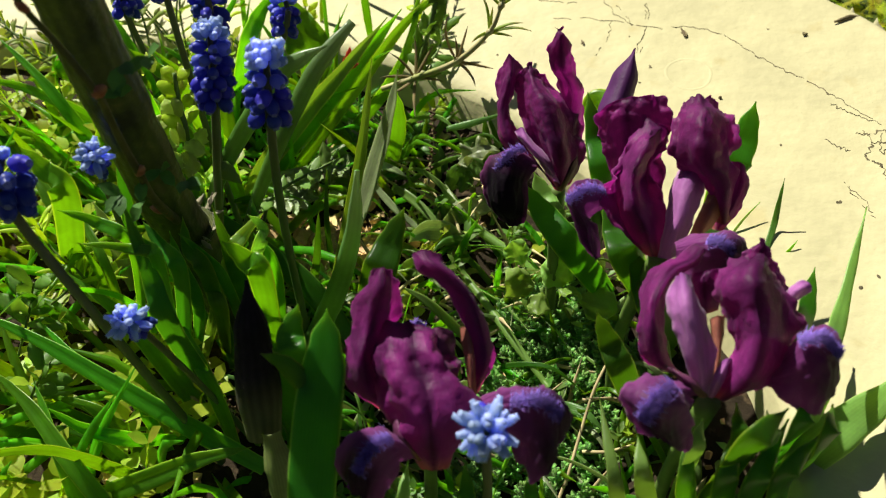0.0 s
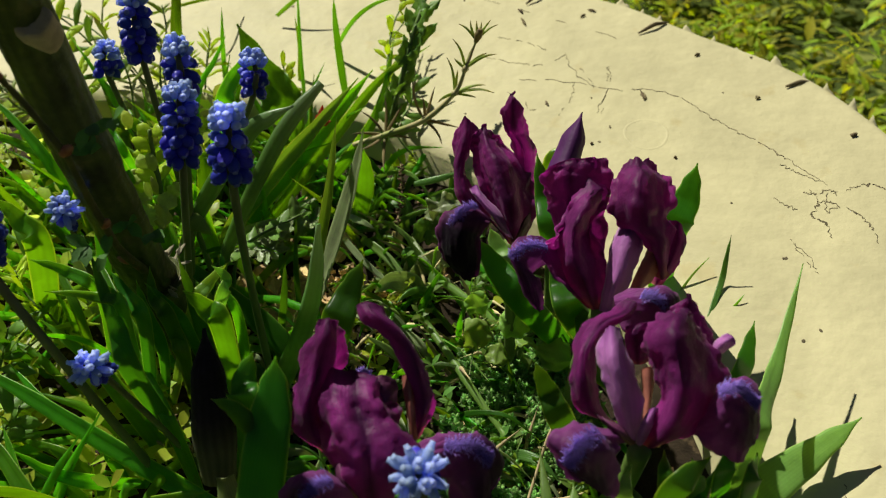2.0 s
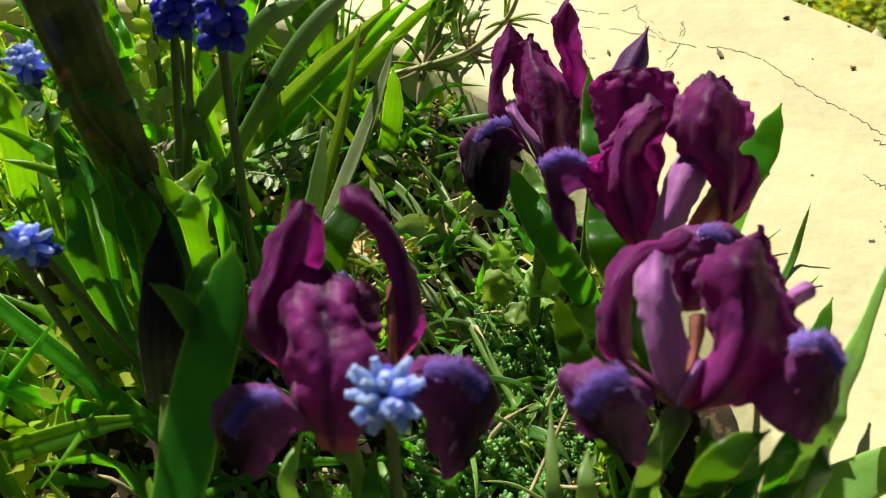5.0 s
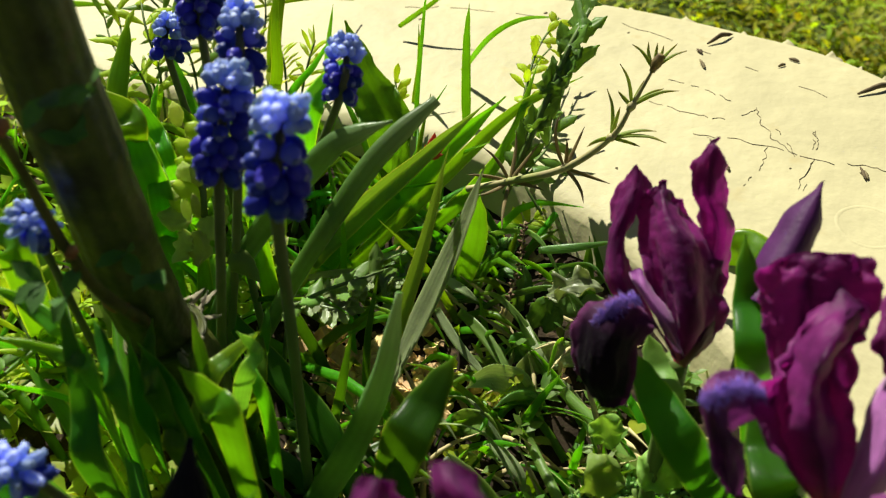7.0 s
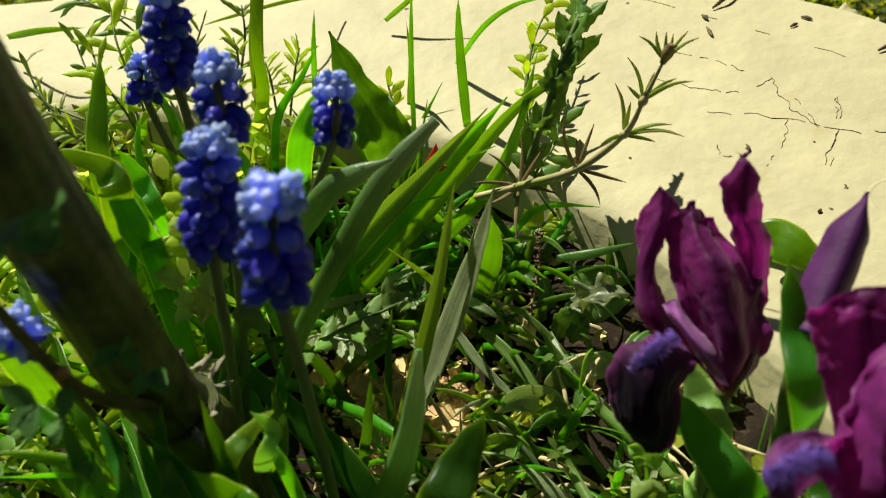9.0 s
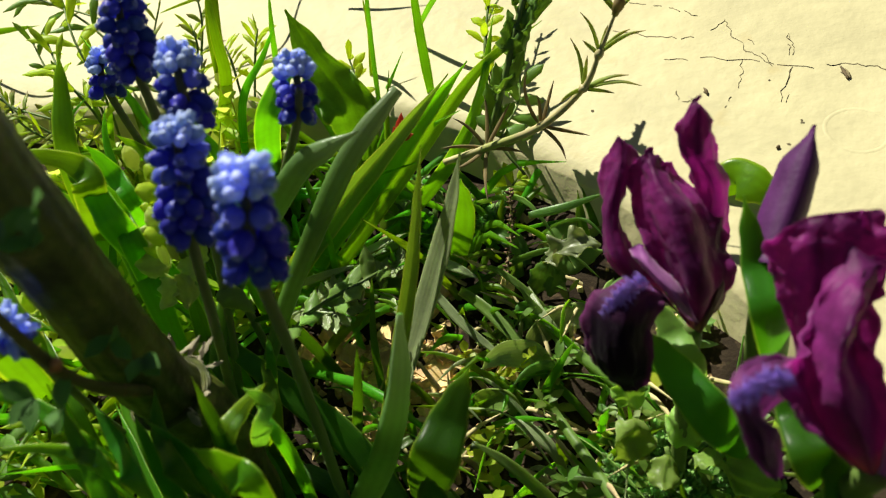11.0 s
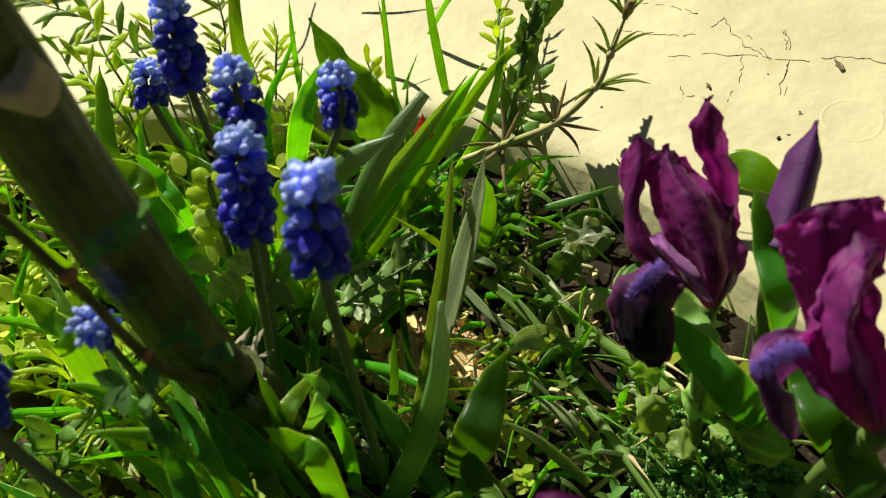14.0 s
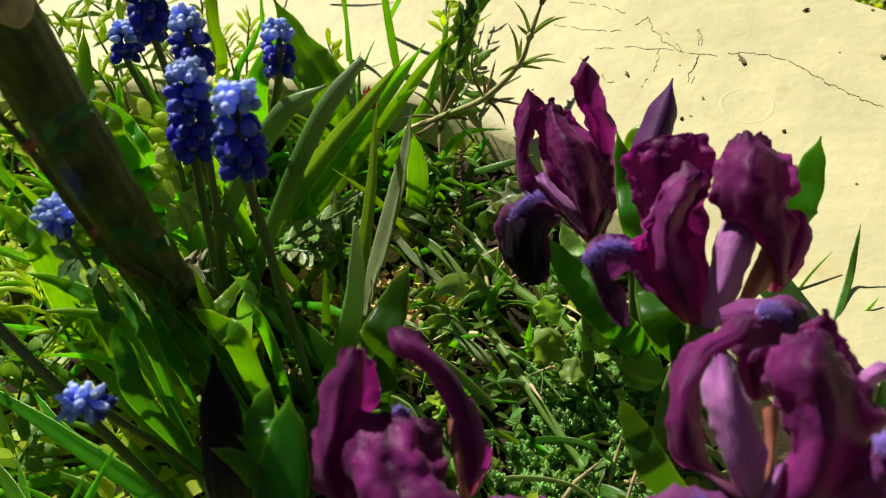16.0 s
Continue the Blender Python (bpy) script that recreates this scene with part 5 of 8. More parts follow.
leaf('iris_leaf', [(0.1646, 0.2346, 0.0412), (0.1459, 0.2039, 0.0960), (0.1272, 0.1731, 0.1508), (0.1266, 0.1805, 0.1543)], 0.008, 'young iris leaf at the foot of a flower', group=IRIS, mat=M_LEAF)
leaf('iris_leaf', [(0.1306, 0.2267, 0.0391), (0.1182, 0.1986, 0.0936), (0.1058, 0.1706, 0.1481), (0.1086, 0.1789, 0.1526)], 0.007, 'young iris leaf at the foot of a flower', group=IRIS, mat=M_LEAF_PALE)

BULB = "grape hyacinth leaves"
for pts, radii, label in (([(-0.0760, 0.3180, 0.0600), (-0.0610, 0.3260, 0.1000), (-0.0488, 0.3356, 0.1283), (-0.0304, 0.3532, 0.1616), (-0.0199, 0.3615, 0.1756), (-0.0085, 0.3703, 0.1866)], [0.0018, 0.0024, 0.0032, 0.0040, 0.0037, 0.0020], "thick rounded bulb leaf arching towards the coping"),
                          ([(-0.0900, 0.3200, 0.0600), (-0.0740, 0.3210, 0.1150), (-0.0592, 0.3233, 0.1468), (-0.0350, 0.3276, 0.1810), (-0.0242, 0.3282, 0.1893), (-0.0136, 0.3291, 0.1947)], [0.0020, 0.0028, 0.0040, 0.0034, 0.0005], "thick rounded bulb leaf with a pale sheen"),
                          ([(-0.0322, 0.2886, 0.0552), (-0.0200, 0.2820, 0.0860), (-0.0095, 0.2810, 0.1120), (-0.0022, 0.2831, 0.1390), (0.0006, 0.2862, 0.1640)], [0.0046, 0.0050, 0.0047, 0.0041, 0.0030, 0.0010], "smooth rounded bulb leaf rising from the middle of the bed")):
    tagged(part("bulb_leaf", Geo().tube(pts, radii, 12, 26, flat=0.62), M_TUBE_DARK), label, "leaf", BULB)
leaf("bulb_leaf", [(-0.0675, 0.3833, 0.0799), (-0.0523, 0.3910, 0.1055), (-0.0317, 0.4019, 0.1264), (-0.0106, 0.4128, 0.1487), (0.0095, 0.4263, 0.1696)], 0.0140, "long channelled leaf with bright edges", group=BULB, facing=ACROSS, mat=M_GRASS, fold=-0.42)
leaf("bulb_leaf", [(-0.0759, 0.3779, 0.0785), (-0.0586, 0.3783, 0.1070), (-0.0390, 0.3864, 0.1293), (-0.0186, 0.3969, 0.1497), (0.0030, 0.4142, 0.1702)], 0.0110, "long channelled leaf beside another", group=BULB, facing=ACROSS, mat=M_TUBE, fold=-0.42)
leaf("bulb_leaf", [(-0.0600, 0.3859, 0.0805), (-0.0336, 0.3983, 0.1111), (-0.0102, 0.4213, 0.1351), (0.0131, 0.4482, 0.1560), (0.0389, 0.4678, 0.1675)], 0.0078, "long bright leaf bending over the coping", group=BULB, facing=ACROSS, mat=M_GRASS, fold=-0.25)
leaf("bulb_leaf", [(-0.0237, 0.3072, 0.0601), (-0.0094, 0.3308, 0.1034), (0.0005, 0.3423, 0.1317), (0.0073, 0.3474, 0.1527), (0.0122, 0.3535, 0.1721)], 0.0095, "upright bulb leaf, the gloss of its inner face coloured in", group=BULB, mat=M_SILVER_GLOSS, fold=-0.22, cup=0.05, facing=(-0.75, -0.45, 0.50), shape=[0.9, 1.1, 1.4, 1.3, 0.8, 0.04])
leaf("bulb_leaf", [(-0.0236, 0.3061, 0.0598), (-0.0096, 0.3168, 0.1181), (-0.0017, 0.3232, 0.1532), (0.0038, 0.3308, 0.1888)], 0.0056, "narrow upright bulb leaf", group=BULB, mat=M_TUBE, fold=-0.25)
leaf("bulb_leaf", [(-0.0080, 0.2890, 0.0653), (-0.0288, 0.3029, 0.0885), (-0.0573, 0.3179, 0.1043), (-0.0939, 0.3379, 0.1197)], 0.0112, "long dark bulb leaf lying low behind the stems", group=BULB, mat=M_LEAF)
leaf("bulb_leaf", [(-0.0800, 0.2889, 0.0553), (-0.0475, 0.2625, 0.1380), (-0.0408, 0.2657, 0.1487), (-0.0322, 0.2678, 0.1577)], 0.0060, "short pale-tipped bulb leaf", group=BULB, mat=M_TUBE, fold=-0.25, thick=0.002)
leaf("bulb_leaf", [(-0.0416, 0.2750, 0.0517), (-0.0293, 0.2400, 0.1469), (-0.0338, 0.2412, 0.1572), (-0.0401, 0.2406, 0.1656)], 0.0095, "bright broad leaf bent over near the cane", group=BULB, mat=M_GRASS)
leaf("bulb_leaf", [(-0.1654, 0.4043, 0.0853), (-0.1040, 0.3310, 0.1704), (-0.1031, 0.3296, 0.1855), (-0.1245, 0.3299, 0.1914)], 0.0100, "broad bright blade bent sharply over", group=BULB, facing=ACROSS, mat=M_GRASS)
leaf("bulb_leaf", [(-0.0691, 0.2878, 0.0550), (-0.0501, 0.2485, 0.1228), (-0.0525, 0.2528, 0.1361), (-0.0566, 0.2570, 0.1493)], 0.0070, "green blade rising beside the cane", group=BULB, mat=M_GRASS)
leaf("bulb_leaf", [(-0.0691, 0.3180, 0.0629), (-0.0364, 0.2636, 0.1409), (-0.0332, 0.2658, 0.1514), (-0.0376, 0.2650, 0.1584)], 0.0055, "curled bulb leaf near the stems", group=BULB, facing=ACROSS, mat=M_TUBE)
leaf("bulb_leaf", [(-0.1205, 0.3232, 0.0669), (-0.1230, 0.3256, 0.0840), (-0.1264, 0.3283, 0.1016), (-0.1310, 0.3322, 0.1144)], 0.0078, "pale silvery strap leaf behind the cane", group=BULB, mat=M_SILVER_GLOSS, fold=-0.2)
leaf("bulb_leaf", [(-0.1290, 0.3660, 0.0900), (-0.1340, 0.3690, 0.1350), (-0.1356, 0.3733, 0.1647), (-0.1377, 0.3870, 0.1820), (-0.1386, 0.3961, 0.1934)], 0.0090, "broad upright blade glowing bright green", group=BULB, facing=ACROSS, mat=M_GRASS)
leaf("bulb_leaf", [(-0.0960, 0.3330, 0.1000), (-0.1027, 0.3407, 0.1345), (-0.1092, 0.3480, 0.1446), (-0.1176, 0.3551, 0.1549), (-0.1262, 0.3597, 0.1622), (-0.1299, 0.3639, 0.1680)], 0.0105, "broad bright blade leaning behind the cane", group=BULB, facing=ACROSS, mat=M_GRASS)
leaf("bulb_leaf", [(-0.1230, 0.3800, 0.0900), (-0.1270, 0.3847, 0.1292), (-0.1322, 0.3916, 0.1387), (-0.1377, 0.4022, 0.1527), (-0.1382, 0.4108, 0.1635)], 0.0045, "narrow green blade behind the cane", group=BULB, facing=ACROSS, mat=M_GRASS)

GRASS = "grass blades"


def blade(pts, width, label="bright green grass blade", mat=M_GRASS, facing=None, **kw):
    facing = facing or (ACROSS if pts[0][1] > 0.31 else CAM_SIDE)
    return leaf("grass_blade", pts, width, label, "grass", GRASS, mat, fold=-0.2, facing=facing, shape=[0.8, 1, 0.95, 0.8, 0.5, 0.03], thick=0.0005, **kw)


blade([(-0.0379, 0.226, 0.059), (-0.0687, 0.2335, 0.0759), (-0.1011, 0.2452, 0.089), (-0.1341, 0.2598, 0.0977), (-0.1677, 0.2738, 0.1014)], 0.0085)
blade([(-0.1076, 0.2116, 0.0552), (-0.0774, 0.2092, 0.0746), (-0.0564, 0.2109, 0.085), (-0.036, 0.213, 0.0906)], 0.0085)
blade([(-0.0836, 0.1971, 0.0515), (-0.1065, 0.213, 0.0756), (-0.1294, 0.2341, 0.0861), (-0.1545, 0.2543, 0.0863)], 0.008)
blade([(-0.1424, 0.3811, 0.0893), (-0.1524, 0.3827, 0.1197), (-0.17, 0.3938, 0.1426), (-0.2011, 0.4179, 0.1588)], 0.0075)
blade([(-0.1448, 0.3984, 0.1138), (-0.1675, 0.3943, 0.1327), (-0.1952, 0.4064, 0.1359), (-0.2207, 0.4104, 0.1369)], 0.006)
blade([(-0.1456, 0.3301, 0.066), (-0.1426, 0.3229, 0.1041), (-0.1509, 0.3306, 0.1211), (-0.1683, 0.3516, 0.1316)], 0.0085)
blade([(-0.0824, 0.2876, 0.055), (-0.082, 0.2763, 0.102), (-0.0944, 0.2925, 0.1162), (-0.112, 0.3194, 0.1232)], 0.0085)
blade([(-0.0562, 0.2451, 0.0439), (-0.0582, 0.241, 0.0929), (-0.0773, 0.2654, 0.1092), (-0.1, 0.2953, 0.117)], 0.0065)
blade([(-0.0859, 0.2446, 0.0438), (-0.0969, 0.2497, 0.0751), (-0.1177, 0.2574, 0.0871), (-0.1436, 0.2783, 0.0925)], 0.006)
blade([(-0.1174, 0.2989, 0.0579), (-0.1129, 0.2927, 0.1063), (-0.1241, 0.3069, 0.12), (-0.1364, 0.3223, 0.124)], 0.005)
blade([(-0.0795, 0.2498, 0.0451), (-0.0897, 0.2306, 0.0702), (-0.1068, 0.2285, 0.0796), (-0.12, 0.2309, 0.0902)], 0.007)
blade([(-0.0675, 0.2936, 0.0565), (-0.0591, 0.282, 0.1035), (-0.0654, 0.2928, 0.1163), (-0.0737, 0.3026, 0.1239)], 0.0055)
blade([(-0.0625, 0.3118, 0.0613), (-0.0489, 0.2963, 0.1072), (-0.0492, 0.3017, 0.1187), (-0.0523, 0.3073, 0.1251)], 0.006)
blade([(-0.0921, 0.4527, 0.0979), (-0.0603, 0.3809, 0.1665), (-0.0557, 0.392, 0.1793), (-0.0489, 0.4056, 0.1868)], 0.0105)
blade([(-0.0356, 0.4589, 0.1308), (-0.0377, 0.4699, 0.1534), (-0.0382, 0.4778, 0.1804), (-0.0374, 0.4784, 0.1957)], 0.0024)
blade([(-0.0122, 0.4672, 0.135), (-0.0148, 0.4723, 0.1561), (-0.0166, 0.4756, 0.1768), (-0.0168, 0.4765, 0.192)], 0.0048)
blade([(-0.0278, 0.4084, 0.0964), (0.0004, 0.4173, 0.1283), (0.0124, 0.4395, 0.1454), (0.0185, 0.464, 0.173)], 0.0075)
blade([(-0.0218, 0.5012, 0.151), (-0.0081, 0.4939, 0.1724), (0.0058, 0.5014, 0.1806), (0.0218, 0.5326, 0.1751)], 0.003)
blade([(-0.065, 0.5376, 0.1585), (-0.0504, 0.5391, 0.1703), (-0.0341, 0.5446, 0.1832)], 0.003)
blade([(-0.0886, 0.4808, 0.1316), (-0.0856, 0.4783, 0.1613), (-0.0843, 0.4836, 0.1827)], 0.003)
blade([(-0.1106, 0.4661, 0.1258), (-0.1092, 0.4687, 0.1666), (-0.1091, 0.4814, 0.1899), (-0.1123, 0.499, 0.2042)], 0.007)
blade([(-0.0428, 0.4835, 0.1365), (-0.0414, 0.4868, 0.1575), (-0.0421, 0.4853, 0.177)], 0.0026)
blade([(-0.0964, 0.5561, 0.1655), (-0.1105, 0.5273, 0.1717), (-0.1422, 0.5156, 0.1658), (-0.1549, 0.5096, 0.1631)], 0.002)
blade([(-0.2823, 0.5286, 0.1465), (-0.2499, 0.5153, 0.156), (-0.2236, 0.5155, 0.1584)], 0.004)
blade([(-0.1636, 0.4691, 0.1022), (-0.184, 0.4418, 0.1251), (-0.1888, 0.4602, 0.1399), (-0.1985, 0.4801, 0.155)], 0.0085)
blade([(-0.1194, 0.3915, 0.082), (-0.1326, 0.3866, 0.1107), (-0.1489, 0.4022, 0.1248), (-0.1649, 0.4152, 0.1382)], 0.009)
blade([(-0.1267, 0.4551, 0.0985), (-0.1035, 0.4515, 0.1476), (-0.1, 0.4488, 0.1769), (-0.1024, 0.4575, 0.1991)], 0.006)
blade([(-0.1055, 0.4536, 0.0981), (-0.0939, 0.4435, 0.1455), (-0.086, 0.4593, 0.1596), (-0.0796, 0.4679, 0.1718)], 0.004)
blade([(-0.1796, 0.4589, 0.0995), (-0.167, 0.4513, 0.1275), (-0.1579, 0.4474, 0.1465)], 0.0045)
blade([(0.1693, 0.2964, 0.1090), (0.1775, 0.3130, 0.1180), (0.1790, 0.3180, 0.1270), (0.1805, 0.3232, 0.1371)], 0.0030, "olive grass blade beside the coping", M_WEED_LEAF)
blade([(0.1582, 0.3116, 0.1101), (0.1654, 0.3175, 0.1182), (0.1729, 0.3229, 0.1243)], 0.0018, "yellowing grass blade beside the coping", M_LEAF_PALE)
blade([(0.1789, 0.3012, 0.1092), (0.183, 0.3031, 0.1141), (0.1859, 0.3054, 0.117)], 0.0012)

# low pale blades lying across the middle of the bed
blade([(0.005, 0.3721, 0.0969), (0.0177, 0.36, 0.0958), (0.0305, 0.3473, 0.0905), (0.0441, 0.3396, 0.0805)], 0.0048, 'pale grass blade lying low over the bed', M_LEAF_PALE)
blade([(0.0495, 0.3519, 0.0817), (0.0388, 0.3582, 0.0933), (0.0283, 0.3658, 0.1053)], 0.0048, 'pale grass blade lying low over the bed', M_LEAF_PALE)
blade([(0.0444, 0.2924, 0.0662), (0.0271, 0.2986, 0.0828), (0.0137, 0.3038, 0.0892)], 0.0045, 'pale grass blade lying low over the bed', M_LEAF_PALE)
blade([(0.0362, 0.3377, 0.068), (0.0416, 0.335, 0.0873), (0.0492, 0.3384, 0.1032)], 0.005, 'dark green blade in the middle of the bed', M_LEAF)
blade([(-0.0409, 0.3924, 0.0922), (-0.0194, 0.3925, 0.1022), (-0.0002, 0.393, 0.1124)], 0.004, 'dark green blade in the middle of the bed', M_LEAF)
blade([(-0.0627, 0.3819, 0.0895), (-0.0496, 0.3855, 0.0954), (-0.0351, 0.3861, 0.1006)], 0.003, 'pale grass blade lying low over the bed', M_LEAF_PALE)
blade([(0.0352, 0.3972, 0.0935), (0.0482, 0.3935, 0.1005), (0.0651, 0.3989, 0.1089)], 0.01, 'pale grass blade lying low over the bed', M_LEAF_PALE)
blade([(0.0282, 0.3848, 0.0802), (0.0276, 0.3842, 0.1001), (0.0271, 0.392, 0.1121)], 0.007, 'dark green blade in the middle of the bed', M_WEED_DARK)
blade([(0.0607, 0.3947, 0.0828), (0.056, 0.3883, 0.1012), (0.0522, 0.4008, 0.1244)], 0.009, 'dark green blade in the middle of the bed', M_LEAF)
blade([(-0.0242, 0.3393, 0.0684), (-0.0248, 0.3431, 0.0974), (-0.0235, 0.3523, 0.1244)], 0.0032, 'dark green blade in the middle of the bed', M_LEAF)
blade([(-0.032, 0.3161, 0.0624), (-0.024, 0.3094, 0.1037), (-0.022, 0.3138, 0.1247)], 0.004, 'dark green blade in the middle of the bed', M_LEAF)
blade([(-0.0435, 0.2948, 0.0568), (-0.0314, 0.2656, 0.1309), (-0.039, 0.2706, 0.1464)], 0.0055, 'dark green blade in the middle of the bed', M_GRASS)
blade([(-0.0771, 0.3124, 0.0614), (-0.0824, 0.338, 0.1176), (-0.0843, 0.3395, 0.1279)], 0.006, 'dark green blade in the middle of the bed', M_TUBE)
blade([(0.0097, 0.2606, 0.1092), (0.0071, 0.2615, 0.1188), (0.0064, 0.2638, 0.1249)], 0.009, 'dark green blade in the middle of the bed', M_LEAF)
blade([(-0.07, 0.3356, 0.0675), (-0.0496, 0.3061, 0.1202), (-0.0491, 0.3101, 0.1331)], 0.0045, 'dark green blade in the middle of the bed', M_LEAF)

blade([(-0.1088, 0.3793, 0.0788), (-0.093, 0.325, 0.1595), (-0.1001, 0.3284, 0.1762), (-0.107, 0.3335, 0.1886)], 0.0105, 'broad bright blade beside the cane')
blade([(-0.1198, 0.407, 0.086), (-0.0995, 0.3465, 0.1552), (-0.1066, 0.3509, 0.1699), (-0.1125, 0.3519, 0.1802)], 0.0085, 'broad bright blade beside the cane')
blade([(-0.1031, 0.4222, 0.09), (-0.0888, 0.3658, 0.1531), (-0.1009, 0.3676, 0.1655), (-0.1107, 0.3673, 0.175)], 0.0075, 'broad bright blade beside the cane')
blade([(-0.1276, 0.3801, 0.079), (-0.0917, 0.3253, 0.1517), (-0.0963, 0.3307, 0.1672), (-0.0996, 0.3346, 0.1773)], 0.0085, 'broad bright blade beside the cane')
blade([(-0.1527, 0.3277, 0.0654), (-0.111, 0.2786, 0.1535), (-0.1185, 0.2834, 0.1656), (-0.1258, 0.2861, 0.1736)], 0.011, 'broad bright blade beside the cane')
blade([(-0.1126, 0.304, 0.0592), (-0.079, 0.2544, 0.1498), (-0.0895, 0.2558, 0.1615), (-0.1015, 0.2557, 0.1667)], 0.006, 'broad bright blade beside the cane')
blade([(-0.1059, 0.2953, 0.057), (-0.0658, 0.2444, 0.151), (-0.0747, 0.2435, 0.1596), (-0.0904, 0.2415, 0.1632)], 0.005, 'broad bright blade beside the cane')
blade([(-0.0899, 0.2829, 0.0537), (-0.0637, 0.2397, 0.1529), (-0.069, 0.2448, 0.1601), (-0.0764, 0.2479, 0.1653)], 0.006, 'broad bright blade beside the cane')

for pts, w in (
        ([(-0.0504, 0.2788, 0.0527), (-0.0448, 0.2488, 0.1366), (-0.0523, 0.2532, 0.1482), (-0.0608, 0.2560, 0.1564)], 0.0045),
        ([(-0.0637, 0.2828, 0.0537), (-0.0504, 0.2464, 0.1427), (-0.0589, 0.2560, 0.1496), (-0.0622, 0.2661, 0.1563)], 0.0070),
        ([(-0.0877, 0.2829, 0.0537), (-0.0568, 0.2384, 0.1499), (-0.0655, 0.2490, 0.1566), (-0.0723, 0.2560, 0.1618)], 0.0070),
        ([(-0.0837, 0.2912, 0.0559), (-0.0600, 0.2533, 0.1234), (-0.0636, 0.2563, 0.1418), (-0.0648, 0.2581, 0.1559)], 0.0062),
        ([(-0.0598, 0.2957, 0.0571), (-0.0427, 0.2562, 0.1245), (-0.0460, 0.2610, 0.1419), (-0.0497, 0.2646, 0.1629)], 0.0075),
        ([(-0.0636, 0.2622, 0.0484), (-0.0625, 0.2325, 0.1287), (-0.0674, 0.2393, 0.1495), (-0.0733, 0.2477, 0.1785)], 0.0095)):
    blade(pts, w, "dark green blade at the foot of the cane", M_LEAF)

# broad blades that lean out of the weeds beside the cane
rb = random.Random(77)
k = 0
while k < 58:
    x, y = rb.uniform(-0.27, -0.03), rb.uniform(0.14, 0.42)
    root = Vector((x, y, soil_height(x, y) - 0.004))
    d = Vector((rb.uniform(-0.95, 0.15), rb.uniform(-0.55, 0.45), rb.uniform(0.45, 0.95))).normalized()
    ln = rb.uniform(0.050, 0.105)
    tip = root + d * ln
    if (tip - Vector((-0.02, 0.02, 0.30))).length < 0.20 or tip.y > 0.45:
        continue
    mid = root + d * ln * 0.55 + Vector((0, 0, 0.012))
    blade([root, root.lerp(mid, 0.5) + Vector((0, 0, 0.003)), mid, tip - Vector((0, 0, rb.uniform(0, 0.018)))], rb.uniform(0.0045, 0.0092), "broad green blade leaning out of the weeds", M_GRASS if rb.random() < 0.8 else M_LEAF, seed=k, twist=rb.uniform(-50, 50))
    k += 1

# straw and dry stalks lying on the bed
STRAW = "dry stalks"
for pts, r in (([(0.0407, 0.3283, 0.0775), (0.0552, 0.3032, 0.0750), (0.0674, 0.2817, 0.0714), (0.0792, 0.2657, 0.0653)], 0.0021), ([(0.0842, 0.2268, 0.0492), (0.0933, 0.2492, 0.0650), (0.0991, 0.2599, 0.0778), (0.1123, 0.2812, 0.0833)], 0.0013),
               ([(0.0781, 0.2822, 0.0636), (0.0904, 0.2776, 0.0644), (0.1019, 0.2770, 0.0622)], 0.0014), ([(0.0924, 0.2410, 0.0529), (0.1027, 0.2399, 0.0546), (0.1133, 0.2429, 0.0554)], 0.0014),
               ([(0.0503, 0.3442, 0.0897), (0.0691, 0.3279, 0.0854), (0.0849, 0.3135, 0.0767)], 0.0024),
               ([(0.0027, 0.4463, 0.1162), (0.0255, 0.4450, 0.1259), (0.0479, 0.4591, 0.1296)], 0.0011), ([(0.0530, 0.3205, 0.0735), (0.0721, 0.3222, 0.0760), (0.0910, 0.3209, 0.0756)], 0.0009)):
    g = Geo().sheet(pts, [r * 1.7, r * 1.8, r * 1.2], CAM_SIDE, 0.15, 0.0, 0.0008, 14, 4) if r > 0.002 else Geo().tube(pts, [r * 0.6, r * 0.6, r * 0.4], 6, 12)
    tagged(part("dry_stalk", g, M_LEAF_PALE if r > 0.002 else M_STRAW), "pale dry stalk lying on the bed" if r < 0.002 else "flat pale grass blade lying on the bed", "stalk", STRAW)


